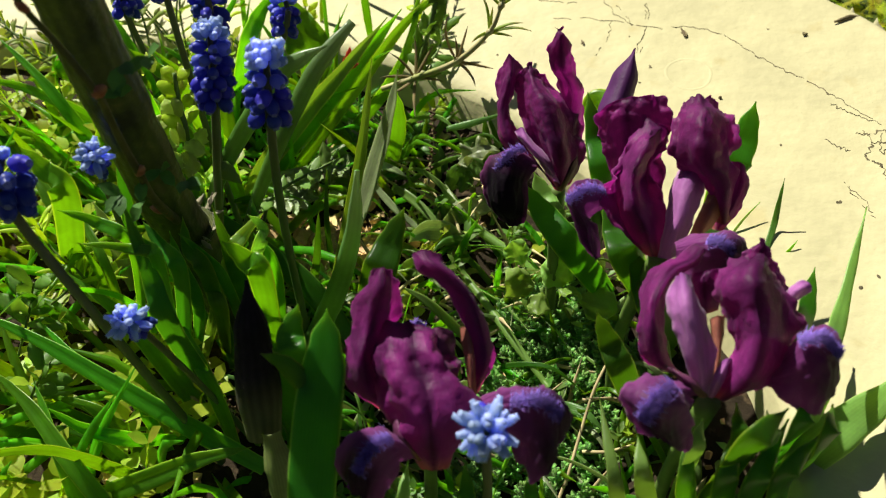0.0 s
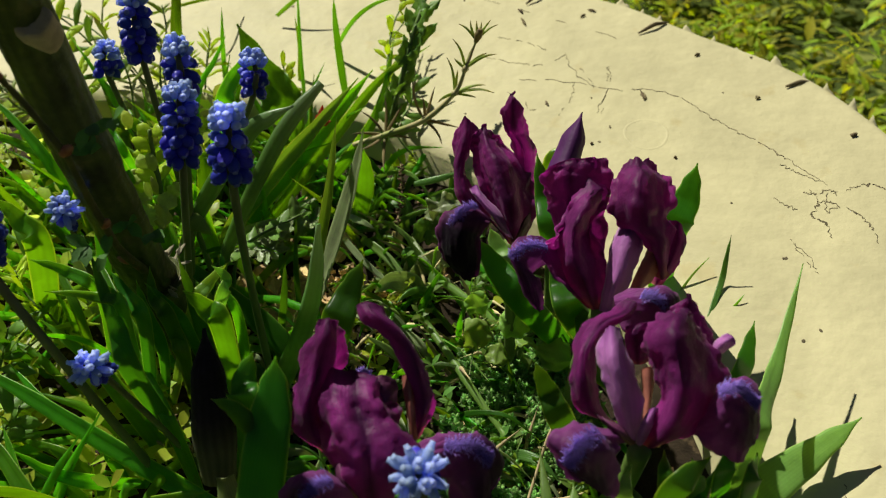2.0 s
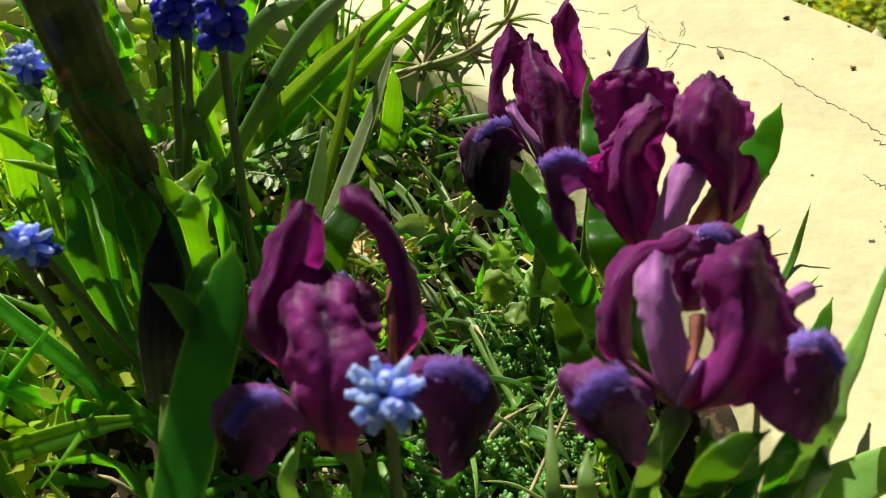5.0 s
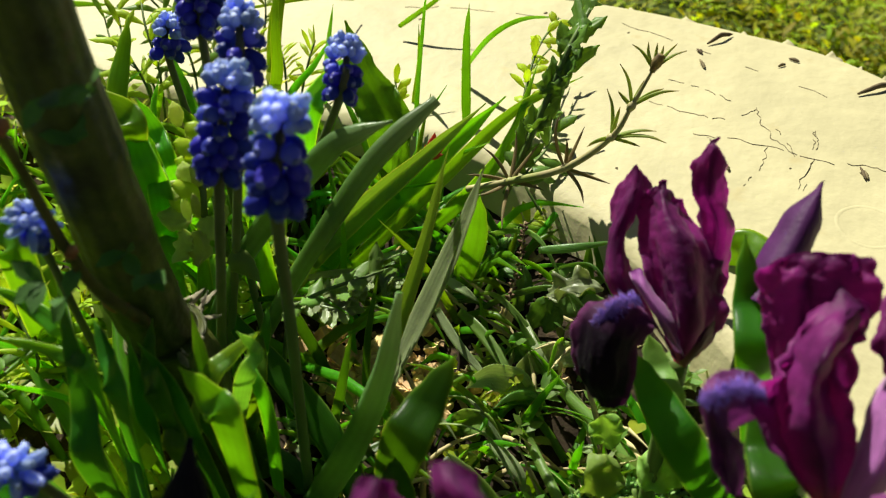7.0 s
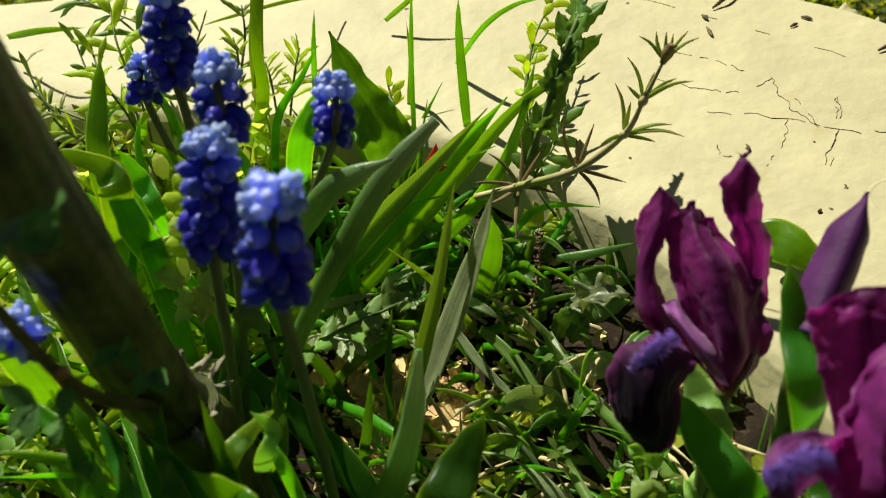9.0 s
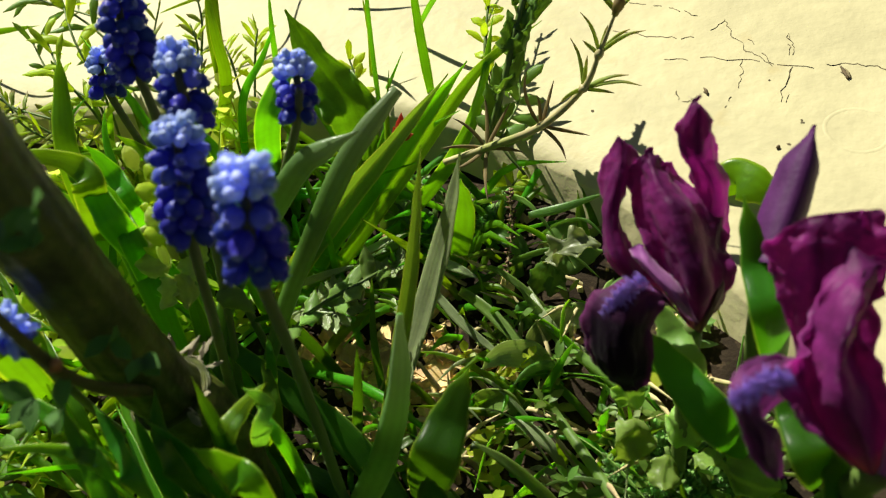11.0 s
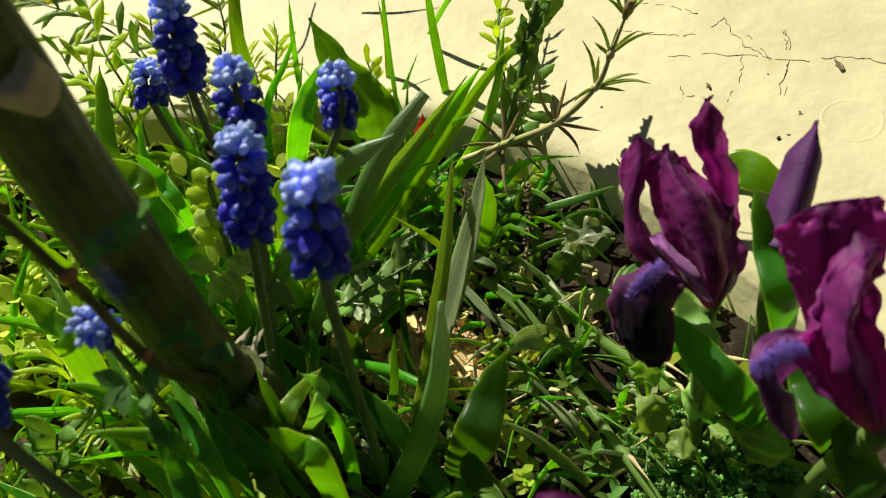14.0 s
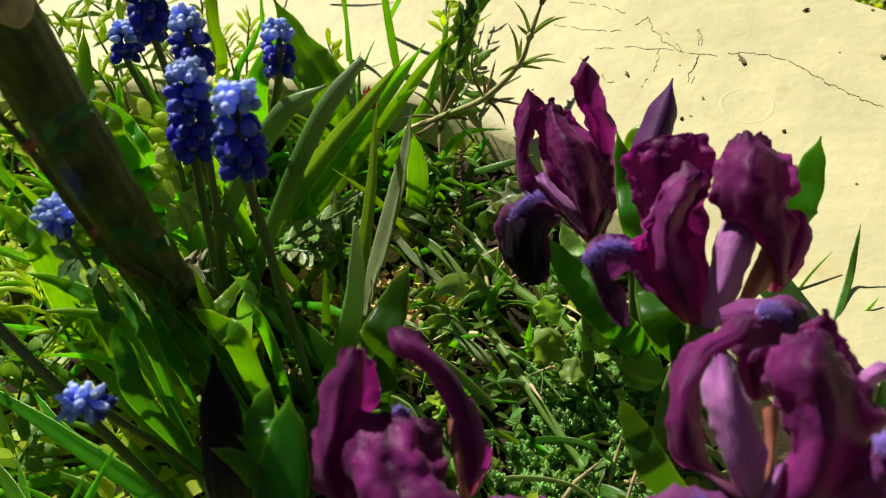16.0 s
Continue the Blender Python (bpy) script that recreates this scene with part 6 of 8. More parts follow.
# ---- cleavers ----
def cleavers():
    """A ribbed stalk whose nodes carry whorls of narrow, curved leaflets: each one by its angle, length in mm and bend."""
    ob = thing("cleavers_plant", (-0.0133, 0.4181, 0.1320), "sprawling cleavers shoot with whorls of narrow leaves", "weed")
    pts = [Vector(q) for q in ((-0.0020, 0.4150, 0.1300), (0.0161, 0.4129, 0.1377), (0.0380, 0.4072, 0.1501), (0.0537, 0.4037, 0.1673), (0.0590, 0.4030, 0.1810), (0.0640, 0.4027, 0.1960))]
    part("stalk", Geo().tube(pts, [0.0014, 0.0016, 0.0015, 0.0012, 0.0009, 0.0006], 8, 40), M_STALK, ob)
    for k in range(1, 5):
        way = (pts[k] - pts[k - 1]).normalized()
        part("node", Geo().tube([pts[k] - way * 0.002, pts[k], pts[k] + way * 0.002], [0.0012, 0.0018, 0.0011], 8, 8), M_STALK, ob)
    r = random.Random(3)
    whorls = (
        (pts[1], M_CLEAV_DRY, 0.0026, ((88, 17, 0.1), (60, 16, 0.0), (130, 14, 0.25), (175, 15, 0.1), (215, 13, -0.2), (268, 17, 0.1), (352, 12, -0.1))),
        (pts[2], M_CLEAV_DRY, 0.0024, ((112, 17, -0.35), (72, 14, 0.0), (312, 13, -0.3), (345, 15, 0.0), (92, 9, 0.1))),
        (pts[3], M_CLEAV, 0.0026, ((96, 15, 0.25), (82, 9, 0.0), (18, 13, -0.25), (5, 16, -0.3), (205, 8, 0.2), (350, 9, -0.1))),
        (pts[4], M_CLEAV, 0.0024, ((108, 12, 0.3), (42, 11, -0.2), (28, 13, -0.3), (72, 8, 0.0), (140, 6, 0.0))),
        (pts[5], M_CLEAV, 0.0022, ((112, 8, -0.2), (70, 7, 0.15), (40, 10, -0.25), (90, 7, 0.0), (132, 9, 0.3), (55, 9, -0.1))),
    )
    for at, mat, wide, leaflets in whorls:
        for angle, length, bend in leaflets:
            a, ln = radians(angle), length * 0.00125
            way = RIGHT * math.cos(a) + UPWARD * math.sin(a) + TOWARDS * r.uniform(-0.15, 0.45)
            side = UPWARD * math.cos(a) - RIGHT * math.sin(a)
            path = [at, at + way * ln * 0.35 - side * bend * ln * 0.12, at + way * ln * 0.7, at + way * ln + side * bend * ln * 0.45]
            part("leaflet", Geo().sheet(path, [wide * 0.4, wide * 0.66, wide * 0.6, wide * 0.42, 0.0002], TOWARDS + side * r.uniform(-0.5, 0.5), 0.22, 0.04, 0.0004, 12, 4, length, fold=-0.18), mat, ob)
    up = (pts[5] - pts[4]).normalized()
    part("bud", Geo().tube([pts[5] - up * 0.001, pts[5] + up * 0.003, pts[5] + up * 0.006], [0.0011, 0.0021, 0.0014], 10, 10), M_CLEAV_DRY, ob, "brownish tip bud")


cleavers()

# jagged leaf and broad dock leaf leaning on the coping
dock = Geo().sheet([(-0.0463, 0.4551, 0.0985), (-0.0406, 0.4305, 0.1430), (-0.0522, 0.4356, 0.1623), (-0.0649, 0.4424, 0.1880)], [0.006, 0.016, 0.0225, 0.0205, 0.012, 0.001], CAM_SIDE, -0.12, 0.10, 0.0005, 40, 16, 5, waves=5.0, fold=-0.08, crinkle=0.035)
tagged(part("dock_leaf", dock, M_DOCK), "broad green dock leaf with wavy edge", "leaf")


def thistle():
    """A long jagged leaf: a rib with pointed lobes on both sides."""
    pts = [(0.0141, 0.4232, 0.1260), (0.0231, 0.4269, 0.1578), (0.0287, 0.4337, 0.1780), (0.0342, 0.4418, 0.1947), (0.0419, 0.4684, 0.2082)]
    ob = thing("thistle_leaf", pts[0], "long jagged dark green weed leaf lying over the coping", "leaf")
    part("rib", Geo().tube(pts, [0.0016, 0.0014, 0.0008], 6, 24), M_STEM_GREEN, ob)
    r = random.Random(8)
    c = curve_through(pts, 22)
    for k in range(3, 22, 2):
        d = (c[k] - c[k - 1]).normalized()
        s = d.cross(Vector((0, -0.5, 0.85))).normalized()
        for side in (-1, 1):
            if r.random() < 0.18:
                continue
            way = (s * side + d * r.uniform(0.2, 1.3) + Vector((0, 0, r.uniform(-0.1, 0.9)))).normalized()
            ln = r.uniform(0.006, 0.0145)
            q = c[k] - d * r.uniform(0, 0.004)
            part("lobe", Geo().sheet([q, q + way * ln * 0.35 + d * 0.001, q + way * ln * 0.75 + d * 0.003, q + way * ln + d * 0.005], [0.0100, 0.0085, 0.0050, 0.0004], Vector((r.uniform(-0.8, 0.8), -0.5, 0.6)), 0.15, 0.22, 0.0004, 8, 6, k), M_WEED_DARK, ob)
    return ob


thistle()
leaf("weed_leaf", [(0.1058, 0.3889, 0.1254), (0.1075, 0.3869, 0.1370), (0.1149, 0.3807, 0.1381), (0.1257, 0.3792, 0.1307)], 0.0155, "broad bright weed leaf lying on the coping behind an iris", mat=M_GRASS, shape=[0.3, 0.8, 1.0, 0.95, 0.7, 0.1], fold=-0.05)
leaf("weed_leaf", [(0.0329, 0.3870, 0.1223), (0.0464, 0.3853, 0.1271), (0.0627, 0.3904, 0.1299)], 0.0036, "narrow bright weed leaf at the coping's foot", mat=M_WEED_LEAF)
leaf("weed_leaf", [(0.0361, 0.3877, 0.0910), (0.0469, 0.3854, 0.1004), (0.0622, 0.3904, 0.1017)], 0.0140, "pale broad weed leaf lying low", mat=M_LEAF_PALE, shape=[0.3, 0.8, 1.0, 0.9, 0.6, 0.1])
leaf("weed_leaf", [(0.0384, 0.3961, 0.0982), (0.0474, 0.3991, 0.1040), (0.0589, 0.4061, 0.1058)], 0.0120, "pale broad weed leaf lying low", mat=M_LEAF_PALE, shape=[0.3, 0.8, 1.0, 0.9, 0.6, 0.1])
leaf("weed_leaf", [(0.0700, 0.4066, 0.0859), (0.0632, 0.4010, 0.1045), (0.0540, 0.4077, 0.1212)], 0.0085, "pointed green weed leaf beside an iris", mat=M_LEAF)
for tip, wide in (((-0.0165, 0.4110, 0.1560), 0.0045), ((-0.0100, 0.4120, 0.1540), 0.0040), ((-0.0200, 0.4090, 0.1510), 0.0045), ((-0.0120, 0.4080, 0.1480), 0.0038)):
    foot = Vector((-0.0180, 0.4130, 0.1440))
    leaf("red_leaf", [foot, foot.lerp(Vector(tip), 0.5) + Vector((0, -0.002, 0.001)), tip], wide, "small red autumn-tinted weed leaf", group="red weed leaves", mat=M_RED, shape=[0.3, 0.9, 1.0, 0.8, 0.4, 0.05])


# ---- ground cover ----
def inside(x, y):
    """True over the bed, left of the coping's inner edge."""
    rimline = [(-0.75, 0.42), (-0.27, 0.49), (-0.05, 0.465), (0.045, 0.415), (0.11, 0.345), (0.155, 0.275), (0.165, 0.21), (0.155, 0.12), (0.12, -0.02)]
    for (x0, y0), (x1, y1) in zip(rimline, rimline[1:]):
        if x1 > x0 and x0 <= x <= x1:
            return y < y0 + (y1 - y0) * (x - x0) / (x1 - x0) - 0.008
        if x1 <= x0 and y1 <= y <= y0:
            return x < x1 + (x0 - x1) * (y - y1) / (y0 - y1) - 0.008
    return False


def bare(x, y):
    """True on the sunny patch of bare soil in the middle of the bed."""
    return ((x - CHIP_AT[0]) / 0.034) ** 2 + ((y - CHIP_AT[1]) / 0.024) ** 2 < 1


CHIP_AT = (-0.0264, 0.3583, 0.0734)


def sprigs(name, mat, count, region, leaf_len, leaf_w, height, pairs, label, category, seed, keep=lambda x, y: True, stem_r=0.0005):
    r = random.Random(seed)
    g = Geo()
    made = 0
    tries = 0
    while made < count and tries < count * 12:
        tries += 1
        x, y = r.uniform(region[0], region[1]), r.uniform(region[2], region[3])
        if not inside(x, y) or bare(x, y) or not keep(x, y):
            continue
        made += 1
        root = Vector((x, y, bed_height(x, y) - 0.002))
        h = height * r.uniform(0.5, 1.25)
        lean = Vector((r.uniform(-0.6, 0.6), r.uniform(-0.6, 0.5), 1)).normalized()
        tip = root + lean * h
        g.tube([root, root.lerp(tip, 0.5) + Vector((r.uniform(-1, 1), r.uniform(-1, 1), 0)) * h * 0.1, tip], [stem_r, stem_r, stem_r * 0.6], 4, 4)
        turn = r.uniform(0, 3.1)
        for j in range(pairs):
            f = (j + 1) / pairs
            q = root.lerp(tip, f)
            size = (1.0 - 0.35 * f) * r.uniform(0.75, 1.2)
            for k in (0, 1):
                a = turn + j * 1.57 + k * 3.14 + r.uniform(-0.3, 0.3)
                way = Vector((math.cos(a), math.sin(a), 0.25 + 0.9 * f * f))
                g.leaflet(q, way, Vector((0, 0, 1)), leaf_len * size, leaf_w * size, 0, 0.12, r.uniform(0, 0.35))
    return tagged(part(name, g, mat), label, category, kind="stuff")


sprigs("chickweed", M_WEED, 410, (-0.40, -0.075, 0.05, 0.47), 0.0140, 0.0098, 0.042, 4, "dense yellow-green chickweed covering the bed", "weed", 11)
sprigs("weed_seedlings", M_WEED_DARK, 18, (-0.06, 0.16, 0.10, 0.46), 0.0100, 0.0052, 0.020, 3, "small dark green weeds among the flowers", "weed", 12)
sprigs("rim_weeds", M_WEED_DARK, 38, (-0.02, 0.13, 0.29, 0.435), 0.0110, 0.0046, 0.020, 3, "grey-green weeds crowding the coping's foot", "weed", 14)
sprigs("bright_weeds", M_WEED, 18, (-0.02, 0.15, 0.20, 0.42), 0.0085, 0.0070, 0.024, 3, "round-leaved bright weeds among the irises", "weed", 13)


def stonecrop(centres, seed):
    r = random.Random(seed)
    g = Geo()
    for cx, cy, rad, n in centres:
        for i in range(n):
            a, q = r.uniform(0, 6.28), rad * math.sqrt(r.random())
            x, y = cx + q * math.cos(a), cy + q * math.sin(a)
            root = Vector((x, y, bed_height(x, y) - 0.002))
            h = r.uniform(0.010, 0.019)
            lean = Vector((r.uniform(-0.4, 0.4), r.uniform(-0.4, 0.4), 1)).normalized()
            for j in range(22):
                f = j / 21
                b = a + j * 2.4
                way = Vector((math.cos(b), math.sin(b), 0.3 + 1.2 * f))
                q2 = root + lean * h * (0.25 + 0.75 * f)
                way.normalize()
                ln = 0.0044 * (1.15 - 0.5 * f)
                g.tube([q2, q2 + way * ln * 0.5, q2 + way * ln], [0.0007, 0.0010, 0.0004], 4, 2, closed=False)
    return tagged(part("stonecrop", g, M_SEDUM), "cushions of bright green stonecrop on the soil", "stonecrop", kind="stuff")


stonecrop(((*(0.0892, 0.2938, 0.0666)[:2], 0.024, 70), (*(0.0794, 0.3054, 0.0696)[:2], 0.018, 45), (*(0.1009, 0.2798, 0.0629)[:2], 0.020, 50), (*(0.0806, 0.2999, 0.0682)[:2], 0.020, 55), (*(0.0120, 0.4091, 0.0966)[:2], 0.009, 12), (0.075, 0.275, 0.022, 60), (0.060, 0.255, 0.018, 45), (0.092, 0.262, 0.018, 45), (0.055, 0.235, 0.015, 30), (0.085, 0.225, 0.02, 36)), 5)


def turf(name, count, region, length, width, label, seed, mat=M_TURF, margin=0.0):
    r = random.Random(seed)
    g = Geo()
    made = 0
    while made < count:
        x, y = r.uniform(region[0], region[1]), r.uniform(region[2], region[3])
        if not inside(x + margin, y + margin) or (bare(x, y) and r.random() < 0.85):
            continue
        made += 1
        root = Vector((x, y, bed_height(x, y) - 0.003))
        ln = length * r.uniform(0.5, 1.3)
        d = Vector((r.uniform(-0.8, 0.8), r.uniform(-0.8, 0.5), r.uniform(0.35, 1.0))).normalized()
        mid = root + d * ln * 0.55
        tip = mid + (d + Vector((0, 0, r.uniform(-0.9, 0.1)))).normalized() * ln * 0.45
        g.sheet([root, mid, tip], [width * r.uniform(0.7, 1.2), width, width * 0.08], Vector((r.uniform(-0.4, 0.4), -0.7, 0.7)), 0.15, 0.0, 0.0003, 5, 2)
    return tagged(part(name, g, mat), label, "grass", kind="stuff")


turf("turf", 300, (-0.38, -0.04, 0.06, 0.46), 0.080, 0.0044, "bright grass growing through the bed", 21)
turf("back_grass", 150, (-0.16, 0.03, 0.37, 0.45), 0.055, 0.0032, "thin grass standing along the coping", 24)
turf("short_grass", 260, (-0.05, 0.15, 0.14, 0.44), 0.035, 0.0030, "short grass among the flowers", 22, margin=0.03)
turf("dead_grass", 90, (-0.06, 0.14, 0.14, 0.44), 0.035, 0.0022, "withered straw scattered over the soil", 23, M_STRAW, margin=0.02)


turf("rim_straw", 55, (-0.01, 0.11, 0.31, 0.42), 0.030, 0.0018, "bleached straw at the coping's foot", 25, M_STRAW, margin=0.006)


# strap-shaped blades lying and standing at every angle over the middle of the bed
rs = random.Random(61)
k = 0
while k < 190:
    x, y = rs.uniform(-0.05, 0.14), rs.uniform(0.20, 0.44)
    if not inside(x + 0.004, y + 0.004) or (bare(x, y) and rs.random() < 0.6):
        continue
    root = Vector((x, y, bed_height(x, y) - 0.002))
    a = rs.gauss(-0.85, 0.5) + (math.pi if rs.random() < 0.45 else 0) if rs.random() < 0.75 else rs.uniform(0, 6.28)
    out = Vector((math.cos(a), 0.85 * math.sin(a), 0))
    ln = rs.uniform(0.026, 0.062)
    rise = rs.uniform(0.15, 0.8)
    blade([root, root + out * ln * 0.3 + Vector((0, 0, ln * 0.32 * rise + 0.004)), root + out * ln * 0.68 + Vector((0, 0, ln * 0.52 * rise + 0.005)), root + out * ln + Vector((0, 0, ln * rs.uniform(0.1, 0.55) * rise + 0.002))],
          rs.uniform(0.0018, 0.0036), "narrow grey-green blade lying over the bed", (M_LEAF_PALE, M_SILVER_GLOSS, M_LEAF, M_GRASS, M_WEED_LEAF)[k % 5], seed=k, twist=rs.uniform(-70, 70))
    k += 1

rl = random.Random(55)
k = 0
while k < 62:
    x, y = rl.uniform(-0.05, 0.13), rl.uniform(0.24, 0.425)
    if not inside(x + 0.012, y + 0.012) or bare(x, y):
        continue
    root = Vector((x, y, bed_height(x, y) - 0.002))
    a = rl.uniform(0, 6.28)
    out = Vector((math.cos(a), math.sin(a), 0))
    ln = rl.uniform(0.016, 0.034)
    narrow = rl.random() < 0.5
    leaf("weed_leaf", [root, root + out * ln * 0.3 + Vector((0, 0, ln * 0.45)), root + out * ln * 0.7 + Vector((0, 0, ln * 0.6)), root + out * ln + Vector((0, 0, ln * rl.uniform(0.2, 0.6)))],
         ln * (0.16 if narrow else rl.uniform(0.3, 0.45)), "low grey-green weed leaf among the straw", "leaf", "low weed leaves", (M_LEAF_PALE, M_SILVER_GLOSS, M_WEED_LEAF)[k % 3],
         cup=rl.uniform(-0.2, 0.2), twist=rl.uniform(-60, 60), seed=k, thick=0.0005, shape=[0.25, 0.75, 1.0, 0.9, 0.55, 0.05])
    k += 1


# single leaves that stand out in the middle of the bed
OVAL = [0.25, 0.8, 1.0, 0.95, 0.7, 0.1]
LYING = Vector((-0.35, -0.35, 0.87))
leaf("weed_leaf", [(0.0396, 0.3774, 0.1085), (0.0463, 0.3746, 0.1158), (0.0530, 0.3746, 0.1178), (0.0600, 0.3756, 0.1160)], 0.0115, "crumpled pale weed leaf lying in the sun", mat=M_SILVER_GLOSS, shape=[0.5, 1.0, 0.7, 1.0, 0.6, 0.1], cup=-0.12, facing=LYING, ruffle=0.3)
for pts, wide in (([(0.0343, 0.3754, 0.0920), (0.0376, 0.3742, 0.1017), (0.0409, 0.3727, 0.1093)], 0.0100), ([(0.0404, 0.3727, 0.0930), (0.0430, 0.3732, 0.1014), (0.0451, 0.3740, 0.1056)], 0.0085), ([(0.0291, 0.3652, 0.0813), (0.0313, 0.3656, 0.0894), (0.0322, 0.3674, 0.0959)], 0.0105)):
    leaf("weed_leaf", pts, wide, "rounded dull green weed leaf in the bed", group="low weed leaves", mat=M_WEED_LEAF, shape=OVAL, cup=0.15, ruffle=0.12)
for pts, wide in (([(0.0313, 0.3730, 0.0973), (0.0360, 0.3619, 0.0964), (0.0423, 0.3548, 0.0926), (0.0479, 0.3552, 0.0847)], 0.0038), ([(-0.0023, 0.3613, 0.1043), (0.0076, 0.3521, 0.0978), (0.0176, 0.3458, 0.0922), (0.0260, 0.3409, 0.0869)], 0.0036),
                  ([(-0.0607, 0.3759, 0.0981), (-0.0486, 0.3769, 0.1024), (-0.0360, 0.3790, 0.1049)], 0.0042), ([(-0.0375, 0.3902, 0.1019), (-0.0277, 0.3897, 0.1077), (-0.0172, 0.3904, 0.1119)], 0.0042), ([(-0.0013, 0.3764, 0.1082), (0.0065, 0.3726, 0.1072), (0.0132, 0.3718, 0.1030)], 0.0040)):
    blade(pts, wide, "silvery strap leaf lying across the bed", M_SILVER_GLOSS, facing=LYING)
leaf("bulb_leaf", [(0.0004, 0.3899, 0.0918), (0.0064, 0.3798, 0.1191), (0.0093, 0.3706, 0.1387), (0.0110, 0.3584, 0.1585)], 0.0105, "yellow-green leaf glowing against the light", group=BULB, mat=M_GRASS, shape=[0.5, 0.9, 1.0, 0.9, 0.6, 0.05])


def jagged_leaf(pts, wide, label, seed):
    """A low leaf with a rib and pointed, folded lobes."""
    r = random.Random(seed)
    ob = thing("jagged_leaf", pts[0], label, "leaf", "jagged leaves")
    c = curve_through(pts, 12)
    part("rib", Geo().tube(pts, [0.0009, 0.0007, 0.0004], 6, 12), M_SILVER_GLOSS, ob)
    for k in range(1, 13):
        d = (c[k] - c[k - 1]).normalized()
        s = d.cross(LYING).normalized()
        size = wide * (0.55 + 0.45 * math.sin(0.25 * k)) * r.uniform(0.75, 1.15)
        for side in (-1, 1):
            way = (s * side + d * r.uniform(0.4, 0.9) + LYING * r.uniform(-0.15, 0.45)).normalized()
            part("lobe", Geo().sheet([c[k] - d * 0.001, c[k] + way * size * 0.4, c[k] + way * size * 0.75, c[k] + way * size], [size * 0.5, size * 0.62, size * 0.4, size * 0.03], LYING, 0.12, 0.16, 0.0004, 8, 6, k + seed, fold=-0.15), M_SILVER_GLOSS, ob)


jagged_leaf([(-0.0696, 0.3592, 0.0860), (-0.0579, 0.3610, 0.0962), (-0.0437, 0.3566, 0.0990), (-0.0355, 0.3629, 0.0967)], 0.0085, "jagged silvery weed leaf spread over the chips", 3)
jagged_leaf([(-0.0569, 0.3688, 0.0870), (-0.0483, 0.3649, 0.1002), (-0.0363, 0.3642, 0.1050), (-0.0309, 0.3638, 0.1089)], 0.0080, "jagged grey-green weed leaf curling upward", 5)
jagged_leaf([(-0.0290, 0.3831, 0.0880), (-0.0285, 0.3852, 0.0966), (-0.0225, 0.3857, 0.0985), (-0.0190, 0.3848, 0.1030)], 0.0075, "small curled jagged leaf behind the chips", 8)


def chips(seed):
    r = random.Random(seed)
    g = Geo()
    for i in range(620):
        if i < 330:
            x, y = r.gauss(CHIP_AT[0] + 0.004, 0.017), r.gauss(CHIP_AT[1] - 0.004, 0.012)
        else:
            x, y = r.uniform(-0.12, 0.15), r.uniform(0.16, 0.42)
        if not inside(x, y):
            continue
        q = Vector((x, y, bed_height(x, y) + 0.0008))
        s = 0.0010 + 0.0050 * r.random() ** 2.2 * (1.3 if i < 120 else 0.8 if i < 330 else 0.4)
        rot = Euler((r.uniform(0, 6), r.uniform(0, 6), r.uniform(0, 6))).to_matrix()
        b = len(g.v)
        for dx in (-1, 1):
            for dy in (-1, 1):
                for dz in (-1, 1):
                    g.v.append(q + rot @ Vector((dx * s * r.uniform(0.6, 1.1), dy * s * 0.7 * r.uniform(0.6, 1.1), dz * s * 0.6 * r.uniform(0.6, 1.2))))
        for t in ((0, 1, 3, 2), (4, 6, 7, 5), (0, 4, 5, 1), (2, 3, 7, 6), (0, 2, 6, 4), (1, 5, 7, 3)):
            g.face(tuple(b + j for j in t))
    return tagged(part("wood_chips", g, M_CHIP, smooth=False), "pale chips and clods lying on the soil", "chips", kind="stuff")


chips(31)


# ---- far growth beyond the coping ----
def far_growth(seed):
    """Tufts of upright leafy stems, taller and looser away from the coping, with open gaps between."""
    r = random.Random(seed)
    g = Geo()
    for i in range(2300):
        x, y = r.uniform(-1.2, 2.4), 0.40 + 2.8 * r.random() ** 1.3
        gap = math.hypot(x, y - 0.25) - 0.36 if x > -0.1 else y - 0.63
        patch = noise.noise(Vector((x * 2.6, y * 2.6, 4))) + 0.5 * noise.noise(Vector((x * 7, y * 7, 1)))
        if gap < 0.06 or patch < -0.32:
            continue
        tall = r.uniform(0.06, 0.16) * (0.7 + 1.2 * max(0, patch)) * min(1.8, 0.35 + gap / 0.4)
        base = Vector((x, y, far_height(x, y)))
        for k in range(r.randint(3, 6)):
            top = base + Vector((r.gauss(0, 0.03), r.gauss(0, 0.03), tall * r.uniform(0.6, 1.1)))
            foot = base + Vector((r.gauss(0, 0.015), r.gauss(0, 0.015), 0))
            for j in range(9):
                f = 0.2 + 0.8 * j / 8
                b = r.uniform(0, 6.28)
                g.leaflet(foot.lerp(top, f), Vector((math.cos(b), math.sin(b), r.uniform(0.1, 1.6))), Vector((0, 0, 1)), r.uniform(0.014, 0.040) * (1.2 - 0.5 * f), r.uniform(0.005, 0.012), 0, 0.1, 0.3)
    return tagged(part("far_growth", g, M_FAR), "sunlit yellow-green growth beyond the coping", "plants", kind="stuff")


far_growth(41)


